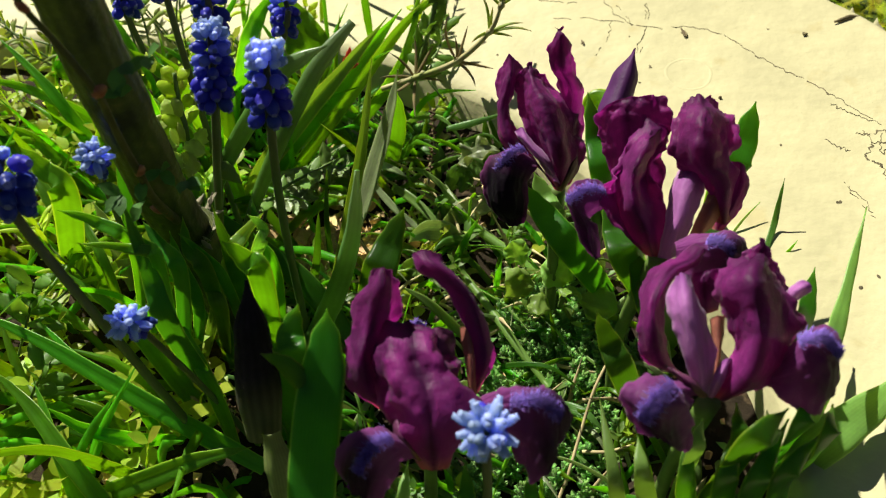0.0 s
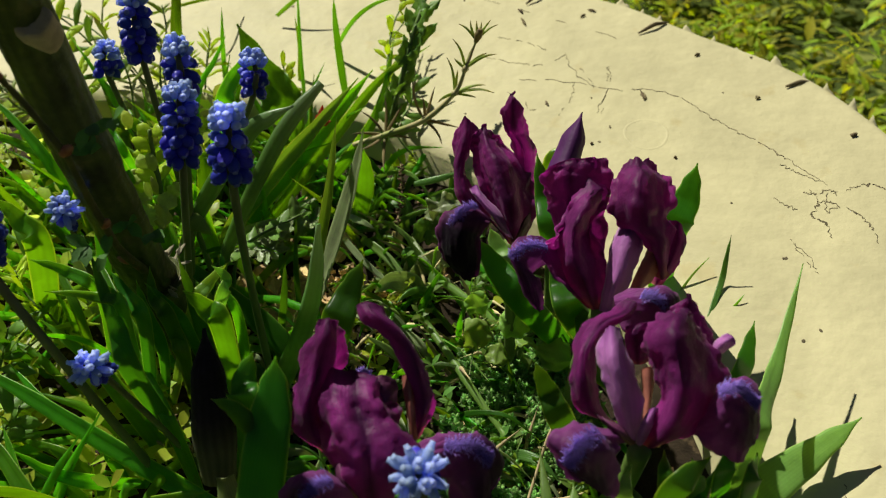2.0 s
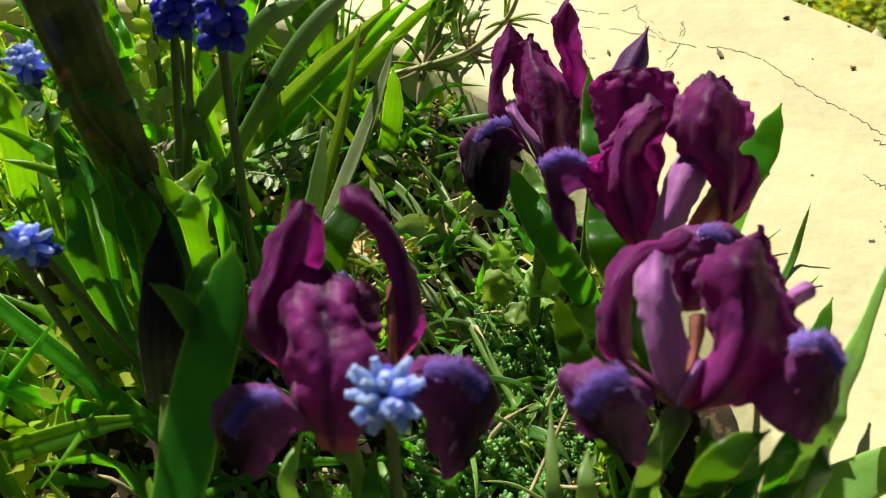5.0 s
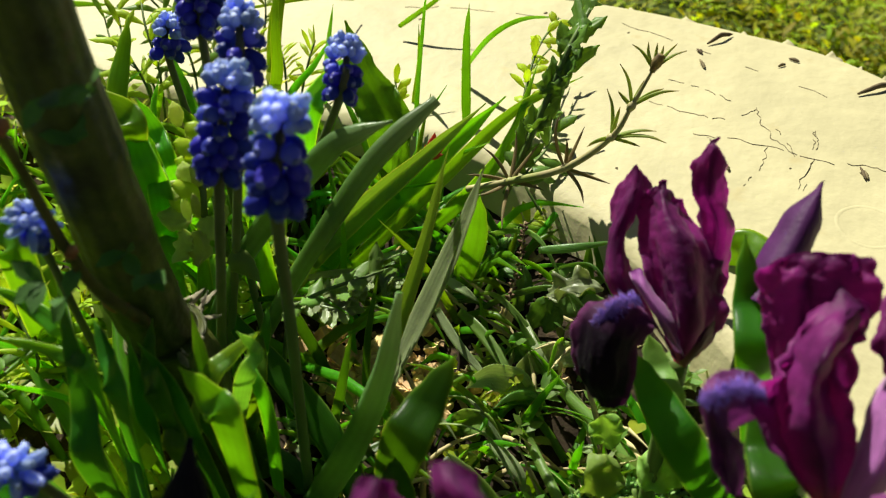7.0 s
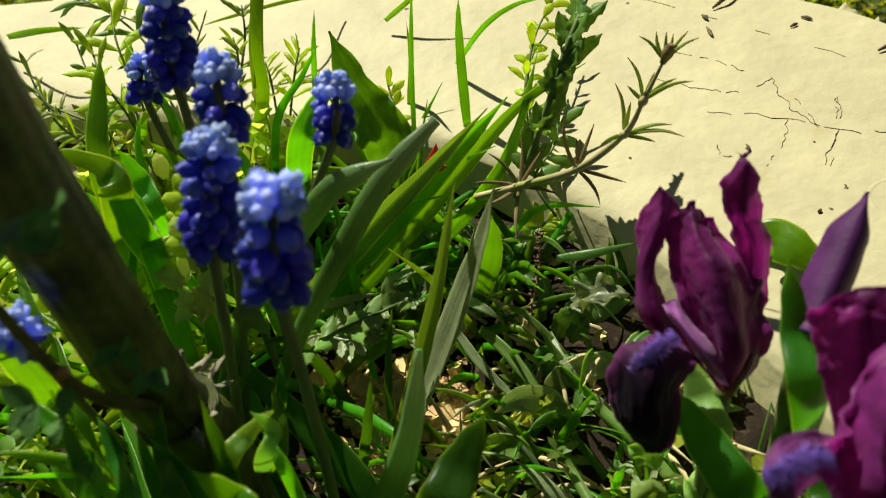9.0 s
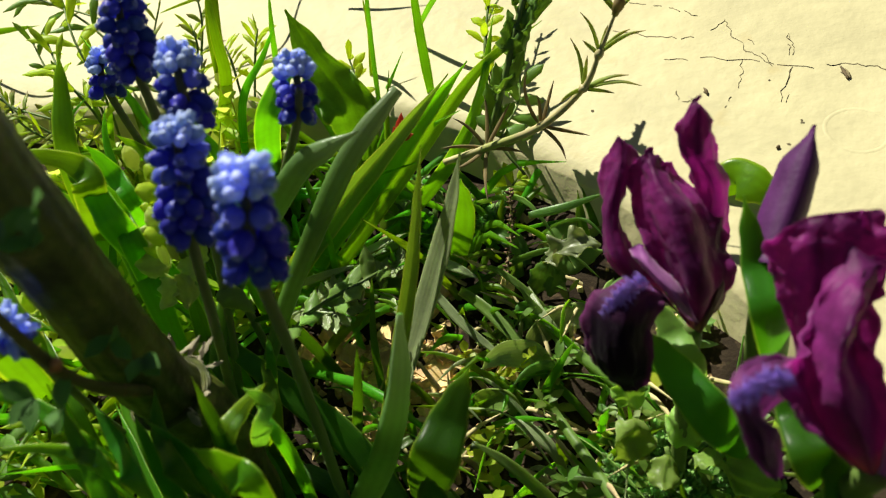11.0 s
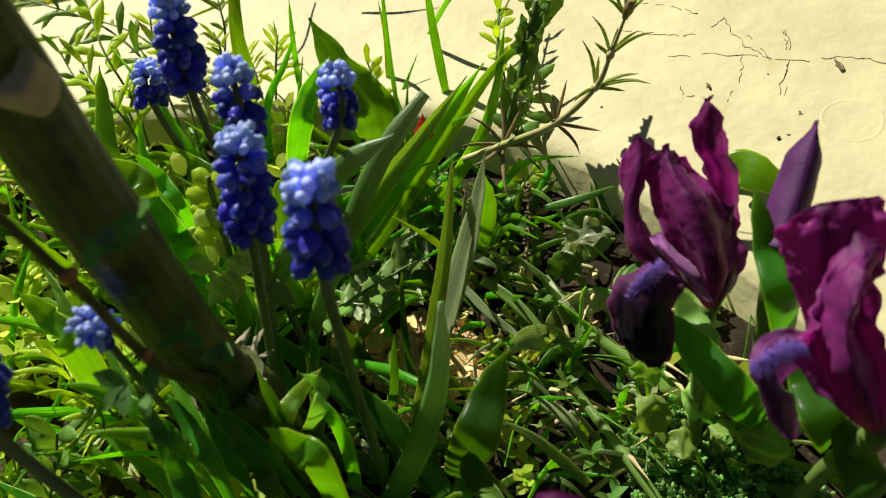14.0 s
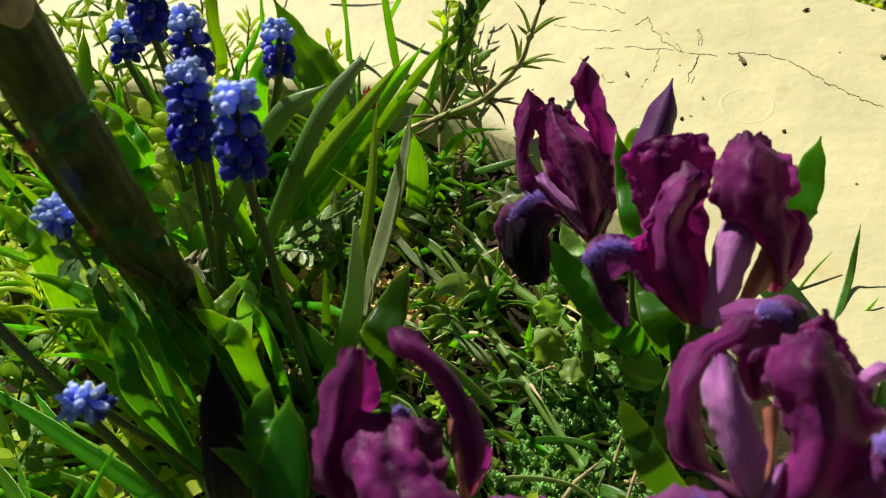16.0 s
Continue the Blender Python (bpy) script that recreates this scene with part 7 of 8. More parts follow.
# ---- cracks and pits of the coping ----
def crack(path, width, seed):
    r = random.Random(seed)
    g = Geo()
    pts = [on_slab(x, y, 0.0032) for x, y in path]
    c = curve_through(pts, 10 * (len(pts) - 1))
    base = len(g.v)
    for i, q in enumerate(c):
        d = (c[min(i + 1, len(c) - 1)] - c[max(i - 1, 0)]).normalized()
        s = d.cross(Vector((0, -0.25, 1))).normalized()
        jig = s * (0.0011 * noise.noise(Vector((i * 2.9, seed, 2))) + 0.0018 * noise.noise(Vector((i * 0.35, seed, 0))) + 0.0009 * noise.noise(Vector((i * 1.3, seed, 5))))
        w = (2.9 if 1 < seed < 8 else 1.8) * width * r.uniform(0.1, 1.3) * max(0.12, min(1.3, 0.7 + 1.8 * noise.noise(Vector((i * 0.22, seed, 9))))) * min(1, 4 * min(i, len(c) - 1 - i) / len(c) + 0.15)
        z = slab_top(q.x, q.y)
        p = Vector((q.x, q.y, z)) + jig
        g.v += [p - s * w + Vector((0, 0, -0.0012)), p + Vector((0, 0, 0.00035)), p + s * w + Vector((0, 0, -0.0012))]
    for i in range(len(c) - 1):
        a = base + i * 3
        if noise.noise(Vector((i * 0.31, seed * 1.7, 4))) < (-0.48 if width > 0.00065 else -0.15):
            continue
        g.face((a, a + 1, a + 4, a + 3))
        g.face((a + 1, a + 2, a + 5, a + 4))
    return part("crack", g, M_CRACK, rim)


def slab_top(x, y):
    hit, p, nn, k = rim.ray_cast(Vector((x, y, 1.0)), Vector((0, 0, -1)))
    return p.z if hit else slab_height(x, y)




# ---- sprawling shoots and single weeds ----
def shoot(pts, leaf_len, leaf_w, pairs, mat, label, seed, stem_r=0.0006, name="weed_shoot", stem_mat=None, start=0.2):
    """One stem with opposite leaves; each leaf is a part."""
    r = random.Random(seed)
    c = curve_through(pts, 30)
    ob = thing(name, c[0], label, "weed", "weed shoots")
    part("stalk", Geo().tube(pts, [stem_r, stem_r, stem_r * 0.7], 6, 20), stem_mat or M_STEM_GREEN, ob)
    turn = r.uniform(0, 3)
    for j in range(pairs):
        f = min(0.99, max(start, start + (1 - start) * (j + 0.6 + r.uniform(-0.3, 0.3)) / pairs))
        q = c[min(30, int(f * 30))]
        d = (c[min(30, int(f * 30) + 1)] - c[max(0, int(f * 30) - 1)]).normalized()
        s = d.cross(Vector((0.2, -0.6, 0.7))).normalized()
        u = s.cross(d)
        for k in (0, 1):
            if r.random() < 0.15:
                continue
            a = turn + 1.4 * j + 3.14 * k + r.uniform(-0.8, 0.8)
            out = s * math.cos(a) + u * math.sin(a) * 0.7 + d * (0.35 + 0.5 * f)
            ln = leaf_len * r.uniform(0.5, 1.25) * (1.1 - 0.35 * f)
            w = leaf_w * r.uniform(0.8, 1.1) * (1.1 - 0.3 * f)
            end = q + out.normalized() * ln + Vector((0, 0, -0.12 * ln))
            mid = q.lerp(end, 0.5) + Vector((0, 0, 0.10 * ln))
            part("leaf", Geo().sheet([q, q.lerp(mid, 0.5), mid, mid.lerp(end, 0.55), end], [w * 0.2, w * 0.75, w, w * 0.8, w * 0.05], Vector((r.uniform(-0.3, 0.3), -0.55, 0.8)), 0.1, 0.05, 0.0003, 8, 4, seed + j), mat, ob)
    return ob


def edge_shoot(k, pts, ln, w, n, m):
    shoot(pts, ln * 1.2, w * 0.62, int(n * 1.2), m, "leafy weed shoot sprawling over the bed's edge", 100 + k)
    if k < 8:
        rs = random.Random(500 + k)
        off = Vector((rs.uniform(-0.022, 0.022), rs.uniform(-0.02, 0.004), 0))
        shoot([Vector(q) + off * (0.4 + 0.4 * i) + Vector((0, 0, -0.004 * i)) for i, q in enumerate(pts)], ln * 1.1, w * 0.45, int(n * 1.2), M_CLEAV if k % 3 == 0 else M_WEED, "narrow-leaved weed shoot leaning over the coping", 160 + k)


edge_shoot(0, [(-0.1447, 0.4554, 0.1199), (-0.1554, 0.4695, 0.1526), (-0.1841, 0.4865, 0.1744), (-0.2337, 0.5057, 0.1849)], 0.02, 0.0075, 8, M_WEED_DARK)
edge_shoot(1, [(-0.181, 0.452, 0.1158), (-0.1974, 0.4523, 0.1293), (-0.2153, 0.456, 0.1437), (-0.2344, 0.4749, 0.1569)], 0.015, 0.005, 7, M_CLEAV)
edge_shoot(2, [(-0.1651, 0.4556, 0.1181), (-0.164, 0.4545, 0.1479), (-0.1749, 0.465, 0.1697), (-0.1902, 0.4925, 0.1855)], 0.018, 0.009, 7, M_WEED)
edge_shoot(3, [(-0.1859, 0.4557, 0.1163), (-0.1691, 0.4566, 0.138), (-0.1969, 0.4712, 0.1493), (-0.211, 0.4865, 0.162)], 0.015, 0.006, 6, M_WEED_DARK)
edge_shoot(4, [(-0.1165, 0.4552, 0.1224), (-0.1228, 0.4744, 0.1469), (-0.119, 0.4811, 0.169), (-0.1221, 0.4906, 0.1811)], 0.013, 0.0045, 7, M_CLEAV)
edge_shoot(5, [(-0.1016, 0.4772, 0.1295), (-0.0975, 0.4813, 0.151), (-0.0951, 0.4868, 0.1626)], 0.012, 0.0045, 6, M_WEED)
edge_shoot(6, [(-0.1335, 0.4779, 0.1268), (-0.1557, 0.4919, 0.1484), (-0.1675, 0.5037, 0.1604), (-0.1657, 0.5169, 0.184)], 0.014, 0.006, 7, M_WEED)
edge_shoot(7, [(0.0192, 0.4542, 0.1345), (0.0147, 0.4661, 0.1572), (0.0161, 0.4847, 0.1722), (0.0225, 0.5125, 0.18)], 0.011, 0.008, 6, M_WEED)
edge_shoot(8, [(-0.0472, 0.4547, 0.1286), (-0.046, 0.4642, 0.1432), (-0.0503, 0.4738, 0.1533)], 0.012, 0.007, 4, M_WEED)
edge_shoot(9, [(0.0314, 0.4122, 0.1247), (0.0216, 0.421, 0.1361), (0.0287, 0.4397, 0.1436), (0.0296, 0.4521, 0.1549)], 0.014, 0.011, 5, M_WEED_DARK)
edge_shoot(10, [(0.0098, 0.4211, 0.0897), (0.023, 0.4204, 0.1095), (0.031, 0.4254, 0.1208)], 0.01, 0.007, 5, M_WEED)
edge_shoot(11, [(-0.1617, 0.2791, 0.0628), (-0.1522, 0.2863, 0.0846), (-0.1462, 0.2909, 0.1008)], 0.017, 0.012, 5, M_WEED_DARK)
edge_shoot(12, [(-0.1482, 0.2474, 0.0545), (-0.1381, 0.2517, 0.0756), (-0.1295, 0.2572, 0.0871)], 0.016, 0.012, 5, M_WEED_DARK)
edge_shoot(13, [(-0.1602, 0.3032, 0.069), (-0.1352, 0.3004, 0.0933), (-0.1446, 0.3078, 0.1102), (-0.1486, 0.3131, 0.1166)], 0.019, 0.0045, 9, M_WEED)
edge_shoot(14, [(-0.121, 0.3048, 0.0695), (-0.1321, 0.3057, 0.0897), (-0.1369, 0.3046, 0.1044)], 0.016, 0.004, 7, M_WEED)
edge_shoot(15, [(-0.1967, 0.3635, 0.0847), (-0.1907, 0.3583, 0.1034), (-0.1921, 0.3609, 0.114)], 0.014, 0.008, 5, M_WEED)

# pale yellow-green sprout with fat buds beside the cane
sprout = shoot([(-0.1088, 0.3793, 0.0788), (-0.0794, 0.3299, 0.1470), (-0.0795, 0.3318, 0.1653), (-0.0794, 0.3343, 0.1796)], 0.014, 0.0085, 6, M_WEED, "pale yellow-green sprout with fat round buds", 140, 0.0013, "sprout", M_STEM_GREEN, 0.1)
for q, r0 in (((-0.0838, 0.3363, 0.1768), 0.0024), ((-0.0906, 0.3396, 0.1821), 0.0026), ((-0.0789, 0.3360, 0.1756), 0.0018), ((-0.0830, 0.3281, 0.1666), 0.0034), ((-0.0795, 0.3286, 0.1670), 0.0028), ((-0.0840, 0.3326, 0.1723), 0.0020), ((-0.0805, 0.3212, 0.1576), 0.0018), ((-0.0777, 0.3225, 0.1587), 0.0016)):
    q = Vector(q)
    part("bud", Geo().tube([q - Vector((-0.0005, 0, 0.0045)), q - Vector((0, 0, 0.002)), q, q + Vector((-0.0003, 0, 0.0022)), q + Vector((-0.0006, 0, 0.0042))], [r0 * 0.4, r0 * 0.92, r0, r0 * 0.75, r0 * 0.1], 12, 14), M_POD, sprout, "fat pale bud")
for q, size, way in (((-0.0835, 0.3280, 0.1600), 0.0095, (-0.6, -0.2, 0.1)), ((-0.0815, 0.3200, 0.1500), 0.0130, (-0.3, -0.3, -0.9)), ((-0.0780, 0.3200, 0.1500), 0.0120, (0.2, -0.4, -0.8)), ((-0.0760, 0.3250, 0.1500), 0.0110, (0.6, 0.1, 0.6)),
                     ((-0.0795, 0.3340, 0.1660), 0.0085, (0.6, 0.1, 0.3)), ((-0.0780, 0.3230, 0.1520), 0.0100, (0.7, -0.2, -0.2)), ((-0.0800, 0.3230, 0.1530), 0.0120, (-0.8, -0.1, 0.0)), ((-0.0800, 0.3310, 0.1640), 0.0080, (-0.7, 0.1, -0.4))):
    q, way = Vector(q), Vector(way).normalized()
    part("leaf", Geo().sheet([q, q + way * size * 0.3, q + way * size * 0.7, q + way * size], [size * 0.3, size * 0.75, size * 0.7, size * 0.3], (-0.3, -0.6, 0.7), 0.22, 0.14, 0.0004, 14, 8, int(size * 1e4), rounded=0.5, fold=-0.12), M_POD, sprout)

# round-leaved weed under the irises
weed = thing("round_leaved_weed", (0.0842, 0.3163, 0.0624), "round-leaved bright green weed under the irises", "weed")
for q, size, way in (((0.0741, 0.3015, 0.0918), 0.0165, (-0.8, -0.3, 0.4)), ((0.0785, 0.3005, 0.0930), 0.0165, (0.5, 0.1, 0.7)), ((0.0941, 0.3005, 0.0998), 0.0120, (0.5, -0.2, 0.7)), ((0.0936, 0.2941, 0.0919), 0.0170, (0.8, -0.4, 0.0)),
                     ((0.0774, 0.2986, 0.0909), 0.0120, (-0.2, -0.8, -0.2)), ((0.0884, 0.2973, 0.0968), 0.0110, (0.0, -0.7, 0.3)), ((0.0695, 0.3151, 0.0934), 0.0130, (-0.4, 0.2, 0.8))):
    q, way = Vector(q), Vector(way).normalized()
    part("leaf", Geo().sheet([q, q + way * size * 0.3, q + way * size * 0.7, q + way * size], [size * 0.25, size * 0.88, size * 0.92, size * 0.55], CAM_SIDE, 0.30, 0.16, 0.0004, 14, 10, int(size * 1e4) % 17, rounded=0.45, fold=-0.12), M_ROUND, weed)
part("stalk", Geo().tube([(0.0828, 0.3078, 0.0602), (0.0786, 0.2994, 0.0852), (0.0769, 0.3014, 0.0912)], [0.0012, 0.0011, 0.0009], 6, 8), M_STEM_GREEN, weed)
part("stalk", Geo().tube([(0.0879, 0.3141, 0.0619), (0.0878, 0.2998, 0.0905), (0.0943, 0.3000, 0.0975)], [0.0012, 0.0011, 0.0009], 6, 8), M_STEM_GREEN, weed)

# small yellowing leaf
leaf("yellowing_leaf", [(-0.0650, 0.3160, 0.1440), (-0.0620, 0.3170, 0.1430), (-0.0590, 0.3180, 0.1400), (-0.0545, 0.3170, 0.1360)], 0.0085, "small yellowing oval leaf tilted to the light", mat=M_LEAF_PALE, shape=[0.3, 0.9, 1.0, 0.85, 0.5, 0.1], fold=0.0)

# lobed silvery leaf in the middle of the bed
lobed = thing("lobed_leaf", (-0.0453, 0.3657, 0.0753), "grey-green lobed weed leaf lying on the chips", "leaf")
rl = random.Random(4)
for k in range(9):
    f = k / 8
    q = Vector((-0.0470, 0.3300, 0.1180)).lerp(Vector((-0.0180, 0.3420, 0.1320)), f)
    way = Vector((rl.uniform(-0.3, 0.6), 0.5 if k % 2 else -0.8, rl.uniform(0.1, 0.6))).normalized()
    part("lobe", Geo().sheet([q, q + way * 0.006, q + way * 0.012], [0.004, 0.0058, 0.0006], Vector((0, -0.5, 0.85)), 0.1, 0.15, 0.0004, 8, 4, k), M_LEAF_PALE, lobed)
part("rib", Geo().tube([(-0.0560, 0.3330, 0.0800), (-0.0470, 0.3300, 0.1180), (-0.0180, 0.3420, 0.1320)], [0.0009, 0.0008, 0.0005], 6, 10), M_STEM_GREEN, lobed)

crack([(q[0], q[1]) for q in [(0.1554, 0.4519, 0.1463), (0.1697, 0.4495, 0.1469), (0.1829, 0.4415, 0.1461), (0.1932, 0.4283, 0.1436), (0.2021, 0.4185, 0.1418), (0.2109, 0.4098, 0.1404), (0.223, 0.3976, 0.1383), (0.2307, 0.3871, 0.1363), (0.2402, 0.3745, 0.1338)]], 0.001, 0)
crack([(q[0], q[1]) for q in [(0.2232, 0.3885, 0.136), (0.2271, 0.3842, 0.1352), (0.2329, 0.379, 0.1344), (0.2423, 0.372, 0.1334)]], 0.0008, 1)
crack([(q[0], q[1]) for q in [(0.2289, 0.3676, 0.131), (0.2353, 0.3664, 0.1313), (0.2428, 0.3685, 0.1325), (0.2446, 0.3642, 0.1316)]], 0.0011, 2)
crack([(q[0], q[1]) for q in [(0.2327, 0.3693, 0.1318), (0.2346, 0.3597, 0.1295), (0.229, 0.3528, 0.1272), (0.2339, 0.347, 0.1261), (0.2343, 0.3376, 0.1237)]], 0.0011, 3)
crack([(q[0], q[1]) for q in [(0.25, 0.3676, 0.1329), (0.2571, 0.3701, 0.1342), (0.2642, 0.3707, 0.135), (0.2698, 0.3665, 0.1345), (0.2746, 0.362, 0.1337)]], 0.001, 4)
crack([(q[0], q[1]) for q in [(0.234, 0.3616, 0.1299), (0.2416, 0.3592, 0.13), (0.2504, 0.352, 0.1289), (0.2543, 0.3446, 0.1274), (0.2541, 0.3329, 0.1243)]], 0.0011, 5)
crack([(q[0], q[1]) for q in [(0.214, 0.365, 0.129), (0.2196, 0.3593, 0.128), (0.2234, 0.3568, 0.1277)]], 0.0008, 6)
crack([(q[0], q[1]) for q in [(0.2409, 0.3667, 0.1319), (0.2365, 0.3544, 0.1283), (0.2424, 0.3573, 0.1296)]], 0.001, 7)
crack([(q[0], q[1]) for q in [(0.1202, 0.4864, 0.152), (0.1242, 0.4701, 0.1482), (0.1344, 0.4539, 0.1449)]], 0.0007, 8)
crack([(q[0], q[1]) for q in [(0.1446, 0.4732, 0.1508), (0.1418, 0.4556, 0.146), (0.1357, 0.4322, 0.1394)]], 0.0006, 9)
crack([(q[0], q[1]) for q in [(0.0804, 0.5088, 0.1542), (0.0977, 0.5011, 0.1538), (0.1093, 0.4926, 0.1527)]], 0.0004, 10)
crack([(q[0], q[1]) for q in [(0.0652, 0.4936, 0.1489), (0.0861, 0.4838, 0.1483), (0.1061, 0.478, 0.1486), (0.1202, 0.4864, 0.152)]], 0.0005, 11)
crack([(q[0], q[1]) for q in [(0.1204, 0.4881, 0.1525), (0.1275, 0.4742, 0.1495), (0.1353, 0.4548, 0.1452)]], 0.0006, 12)
crack([(q[0], q[1]) for q in [(0.1441, 0.4722, 0.1505), (0.1441, 0.4594, 0.1472), (0.134, 0.4329, 0.1394)]], 0.0006, 13)
crack([(q[0], q[1]) for q in [(0.092, 0.4665, 0.1443), (0.1174, 0.4613, 0.1453), (0.1501, 0.4502, 0.1454)]], 0.0004, 14)
crack([(q[0], q[1]) for q in [(0.0981, 0.4599, 0.1432), (0.0947, 0.4414, 0.138), (0.1007, 0.4384, 0.1378)]], 0.0004, 15)
crack([(q[0], q[1]) for q in [(0.1235, 0.4596, 0.1454), (0.1196, 0.4443, 0.1411), (0.1123, 0.4327, 0.1374)]], 0.0004, 16)
crack([(q[0], q[1]) for q in [(-0.0699, 0.5713, 0.1569), (-0.0391, 0.5725, 0.16), (0.021, 0.5643, 0.1633)]], 0.0005, 17)
crack([(q[0], q[1]) for q in [(0.0547, 0.5617, 0.1657), (0.1009, 0.5337, 0.1626), (0.1583, 0.4958, 0.1579)]], 0.0005, 18)
crack([(q[0], q[1]) for q in [(0.2152, 0.3387, 0.1223), (0.2189, 0.3255, 0.1192), (0.2222, 0.3159, 0.117)]], 0.0004, 19)
crack([(q[0], q[1]) for q in [(0.2152, 0.3385, 0.1222), (0.22, 0.329, 0.1202), (0.2223, 0.32, 0.118)]], 0.0004, 20)
crack([(q[0], q[1]) for q in [(0.201, 0.2138, 0.0885), (0.2048, 0.2177, 0.0899), (0.2036, 0.2235, 0.0913)]], 0.0004, 21)


def pit(at, size, seed):
    """A small dark hole in the paint, as a shallow flake."""
    r = random.Random(seed)
    g = Geo()
    z = slab_top(at[0], at[1])
    rim_pts = []
    for k in range(7):
        a = 6.283 * k / 7
        q = size * r.uniform(0.6, 1.2)
        rim_pts.append(Vector((at[0] + q * math.cos(a), at[1] + q * math.sin(a) * 1.2, 0)))
    for p in rim_pts:
        g.v.append(Vector((p.x, p.y, slab_top(p.x, p.y) + 0.00005)))
    g.v.append(Vector((at[0], at[1], z + 0.0004)))
    for k in range(7):
        g.face((k, (k + 1) % 7, 7))
    return part("pit", g, M_CRACK, rim)


pit((0.161, 0.4462, 0.1453), 0.0008, 0)
pit((0.2236, 0.4409, 0.1496), 0.0012, 1)
pit((0.2104, 0.3274, 0.1189), 0.0009, 2)
pit((0.2065, 0.2825, 0.1069), 0.0011, 3)
pit((0.2148, 0.2874, 0.1089), 0.001, 4)
pit((0.2059, 0.4458, 0.1493), 0.0006, 5)
pit((0.1709, 0.3955, 0.133), 0.0009, 6)
pit((0.106, 0.4431, 0.1395), 0.0007, 7)
pit((0.1606, 0.4462, 0.1453), 0.0012, 8)
pit((0.1396, 0.4219, 0.137), 0.0006, 9)
pit((0.1931, 0.3632, 0.1266), 0.0007, 10)
pit((0.2094, 0.3271, 0.1187), 0.0008, 11)
pit((0.1284, 0.4084, 0.1325), 0.0009, 12)
pit((0.1062, 0.4429, 0.1395), 0.0009, 13)
pit((0.0601, 0.4414, 0.1349), 0.0008, 14)
pit((0.1396, 0.4207, 0.1367), 0.0008, 15)
pit((0.1319, 0.4458, 0.1426), 0.0006, 16)
pit((0.0961, 0.537, 0.163), 0.001, 17)
pit((0.0588, 0.552, 0.1635), 0.001, 18)
pit((0.2287, 0.4765, 0.1593), 0.0011, 19)
pit((0.2652, 0.4068, 0.1445), 0.0012, 20)
pit((0.1618, 0.4443, 0.1449), 0.0008, 21)
pit((0.1326, 0.41, 0.1333), 0.0008, 22)
pit((0.0119, 0.57, 0.1639), 0.0012, 23)
pit((-0.0578, 0.5578, 0.1545), 0.0012, 24)


def ring_mark(at, radius):
    """A worn circular mark in the paint: a low raised ring."""
    g = Geo()
    n = 40
    for j, (q, h) in enumerate(((0.84, -0.0003), (0.95, 0.00012), (1.03, 0.00012), (1.14, -0.0003))):
        for k in range(n):
            a = 6.283 * k / n
            x = at[0] + radius * q * math.cos(a) * (1 + 0.04 * math.sin(3 * a))
            y = at[1] + radius * q * math.sin(a)
            g.v.append(Vector((x, y, slab_top(x, y) + h)))
    for j in range(3):
        for k in range(n):
            a, b = j * n + k, j * n + (k + 1) % n
            g.face((a, b, b + n, a + n))
    return part("ring_mark", g, M_PAINT, rim, "faint round mark in the paint")


ring_mark((0.1584, 0.4144, 0.1368), 0.0115)


# ---- dry seed heads ----
def seed_head(pts, count, label, seed):
    r = random.Random(seed)
    ob = thing("seed_head", pts[0], label, "seed head")
    part("stalk", Geo().tube(pts, [0.0008, 0.0007, 0.0004], 6, 14), M_STRAW, ob)
    c = curve_through(pts, 40)
    for k in range(count):
        q = c[12 + int(28 * k / count)]
        a = 2.4 * k
        way = Vector((math.cos(a), math.sin(a), r.uniform(0.2, 0.9))).normalized()
        part("husk", Geo().tube([q, q + way * 0.0012, q + way * 0.0026], [0.0004, 0.0008, 0.0002], 5, 4), M_HUSK, ob)


seed_head([(-0.0502, 0.2502, 0.0452), (-0.0571, 0.2530, 0.0610), (-0.0641, 0.2588, 0.0725), (-0.0690, 0.2629, 0.0786)], 34, "drooping brown seed head of a grass", 1)
seed_head([(0.0219, 0.3794, 0.0788), (0.0240, 0.3816, 0.0994), (0.0259, 0.3920, 0.1121), (0.0255, 0.3974, 0.1285)], 40, "upright reddish-brown dry seed head", 2)


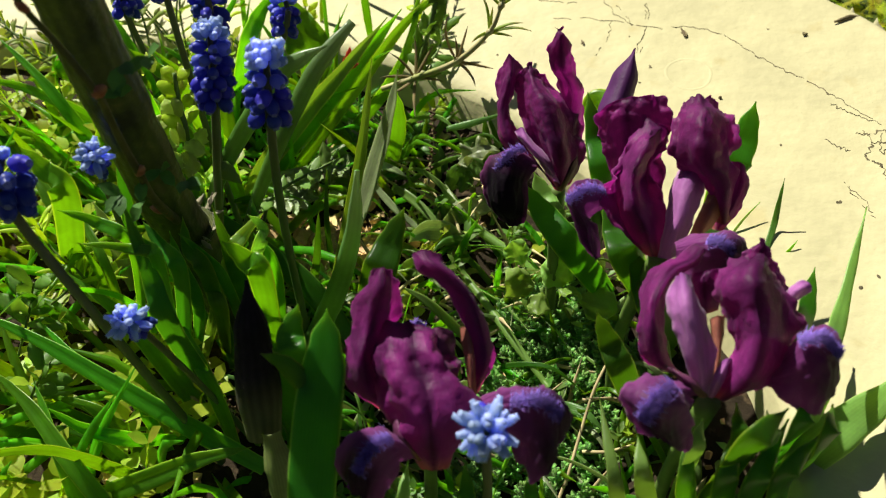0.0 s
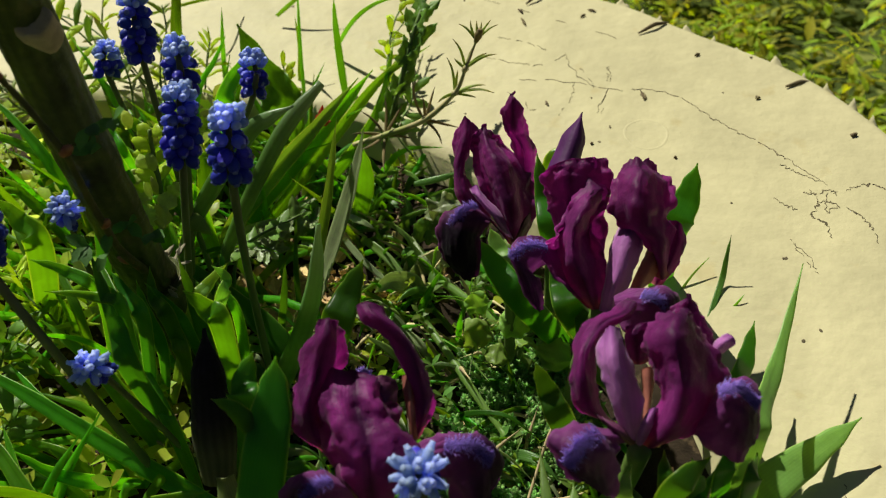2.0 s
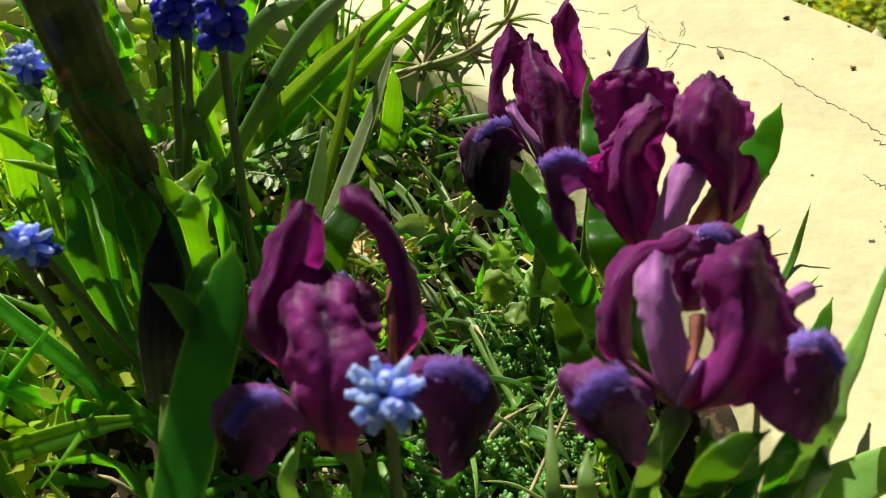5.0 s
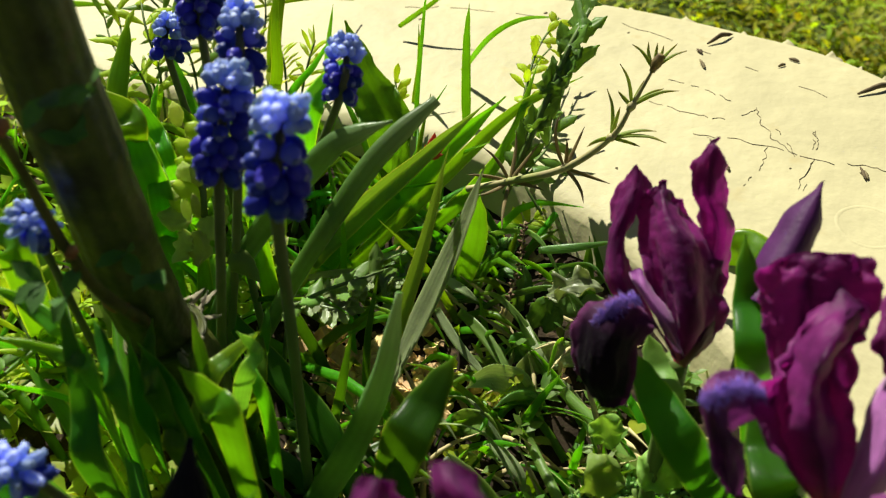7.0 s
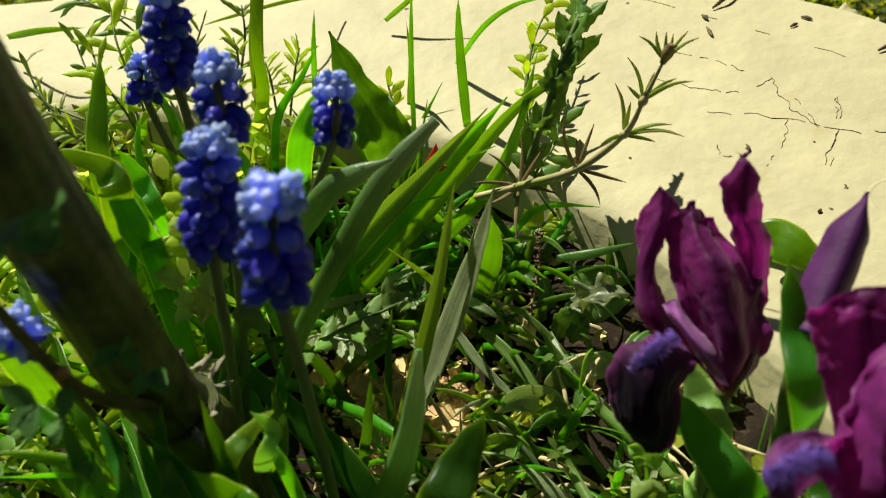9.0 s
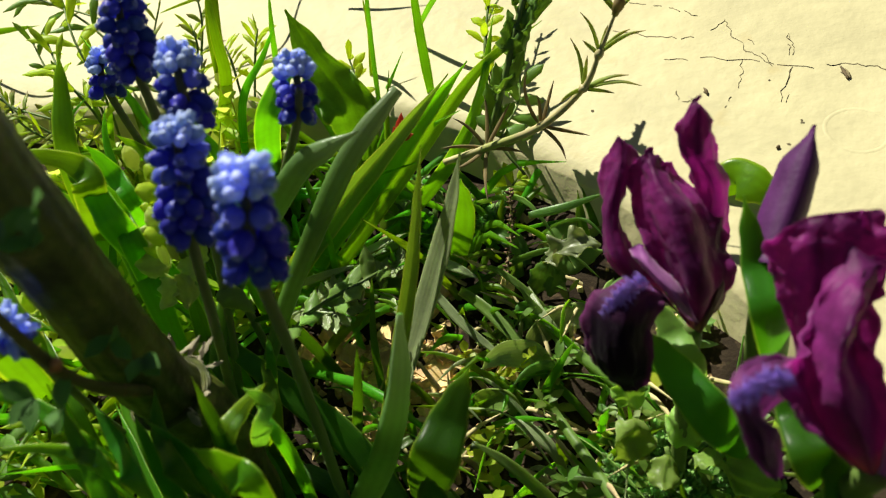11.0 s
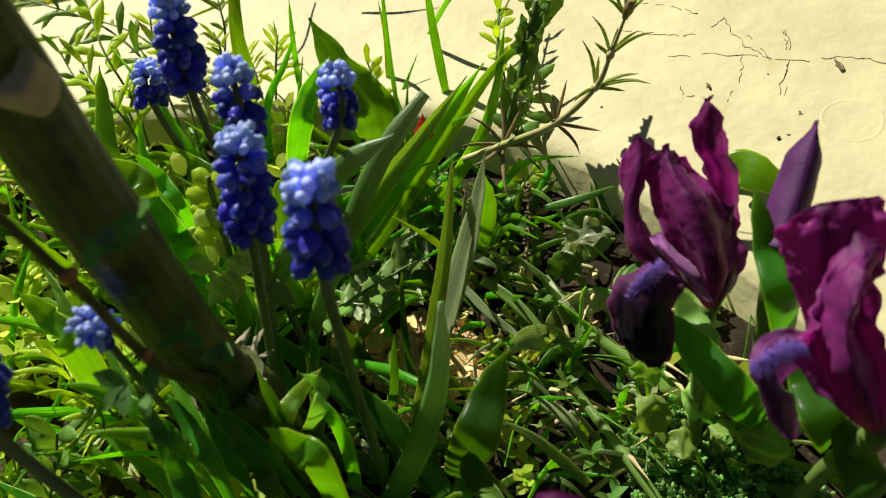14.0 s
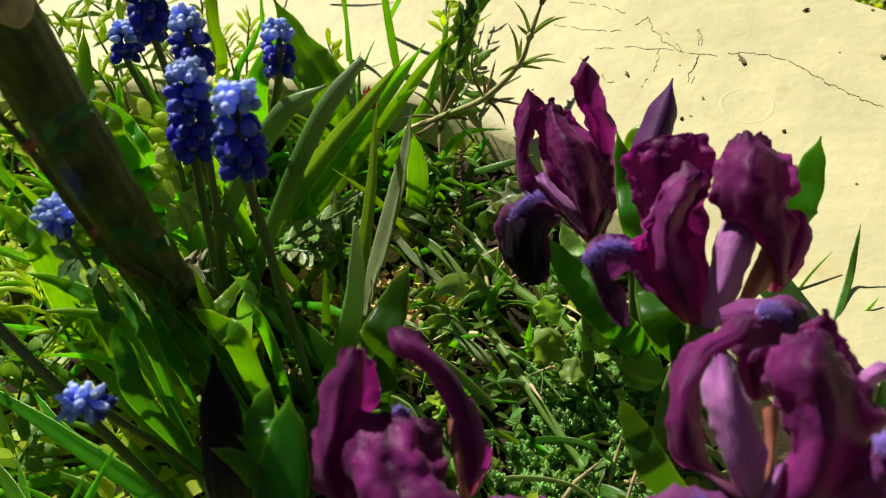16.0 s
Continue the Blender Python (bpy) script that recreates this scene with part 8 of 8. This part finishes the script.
# ---- bits lying on the coping ----
def scrap(a, b, width, seed):
    """A dry curled scrap of leaf or a seed lying on the paint."""
    r = random.Random(seed)
    width *= 0.7
    a, b = [Vector((q[0], q[1], slab_top(q[0], q[1]) + width * 0.5)) for q in (a, b)]
    mid = a.lerp(b, 0.5) + Vector((0, 0, 0.25 * (b - a).length * r.uniform(0.1, 0.5)))
    g = Geo().tube([a, a.lerp(mid, 0.5), mid, mid.lerp(b, 0.6), b], [width * 0.25, width * 0.5, width * 0.62, width * 0.5, width * 0.12], 7, 10, flat=0.55)
    tagged(part("leaf_scrap", g, M_SCRAP), "small dry brown scrap lying on the painted coping", "litter", "scraps on the coping")


scrap((0.166, 0.5024, 0.1604), (0.1869, 0.5144, 0.1654), 0.0032, 300 + 0)
scrap((0.2409, 0.4474, 0.1529), (0.26, 0.4554, 0.1567), 0.0036, 300 + 1)
scrap((0.0992, 0.5423, 0.1647), (0.1124, 0.554, 0.1689), 0.003, 300 + 2)
scrap((0.0953, 0.5268, 0.1603), (0.0976, 0.5188, 0.1584), 0.0024, 300 + 3)
scrap((0.0938, 0.5373, 0.1629), (0.0966, 0.5327, 0.1619), 0.0022, 300 + 4)
scrap((0.16, 0.4494, 0.1461), (0.1612, 0.4416, 0.1441), 0.0022, 300 + 5)
scrap((0.1383, 0.532, 0.1656), (0.1431, 0.529, 0.1652), 0.002, 300 + 6)
scrap((0.1325, 0.5237, 0.1629), (0.1363, 0.5262, 0.1639), 0.002, 300 + 7)
scrap((0.1959, 0.4789, 0.157), (0.1995, 0.4807, 0.1578), 0.0022, 300 + 8)
scrap((0.2223, 0.4387, 0.1489), (0.2251, 0.4398, 0.1495), 0.0022, 300 + 9)
scrap((0.2637, 0.4052, 0.144), (0.2676, 0.4066, 0.1447), 0.0026, 300 + 10)
scrap((0.1698, 0.3954, 0.1329), (0.1716, 0.3956, 0.1331), 0.0018, 300 + 11)
scrap((0.1058, 0.445, 0.14), (0.1068, 0.4408, 0.139), 0.0018, 300 + 12)
scrap((0.1276, 0.4079, 0.1323), (0.1292, 0.4089, 0.1327), 0.0018, 300 + 13)
scrap((0.1614, 0.4476, 0.1457), (0.1621, 0.442, 0.1443), 0.002, 300 + 14)
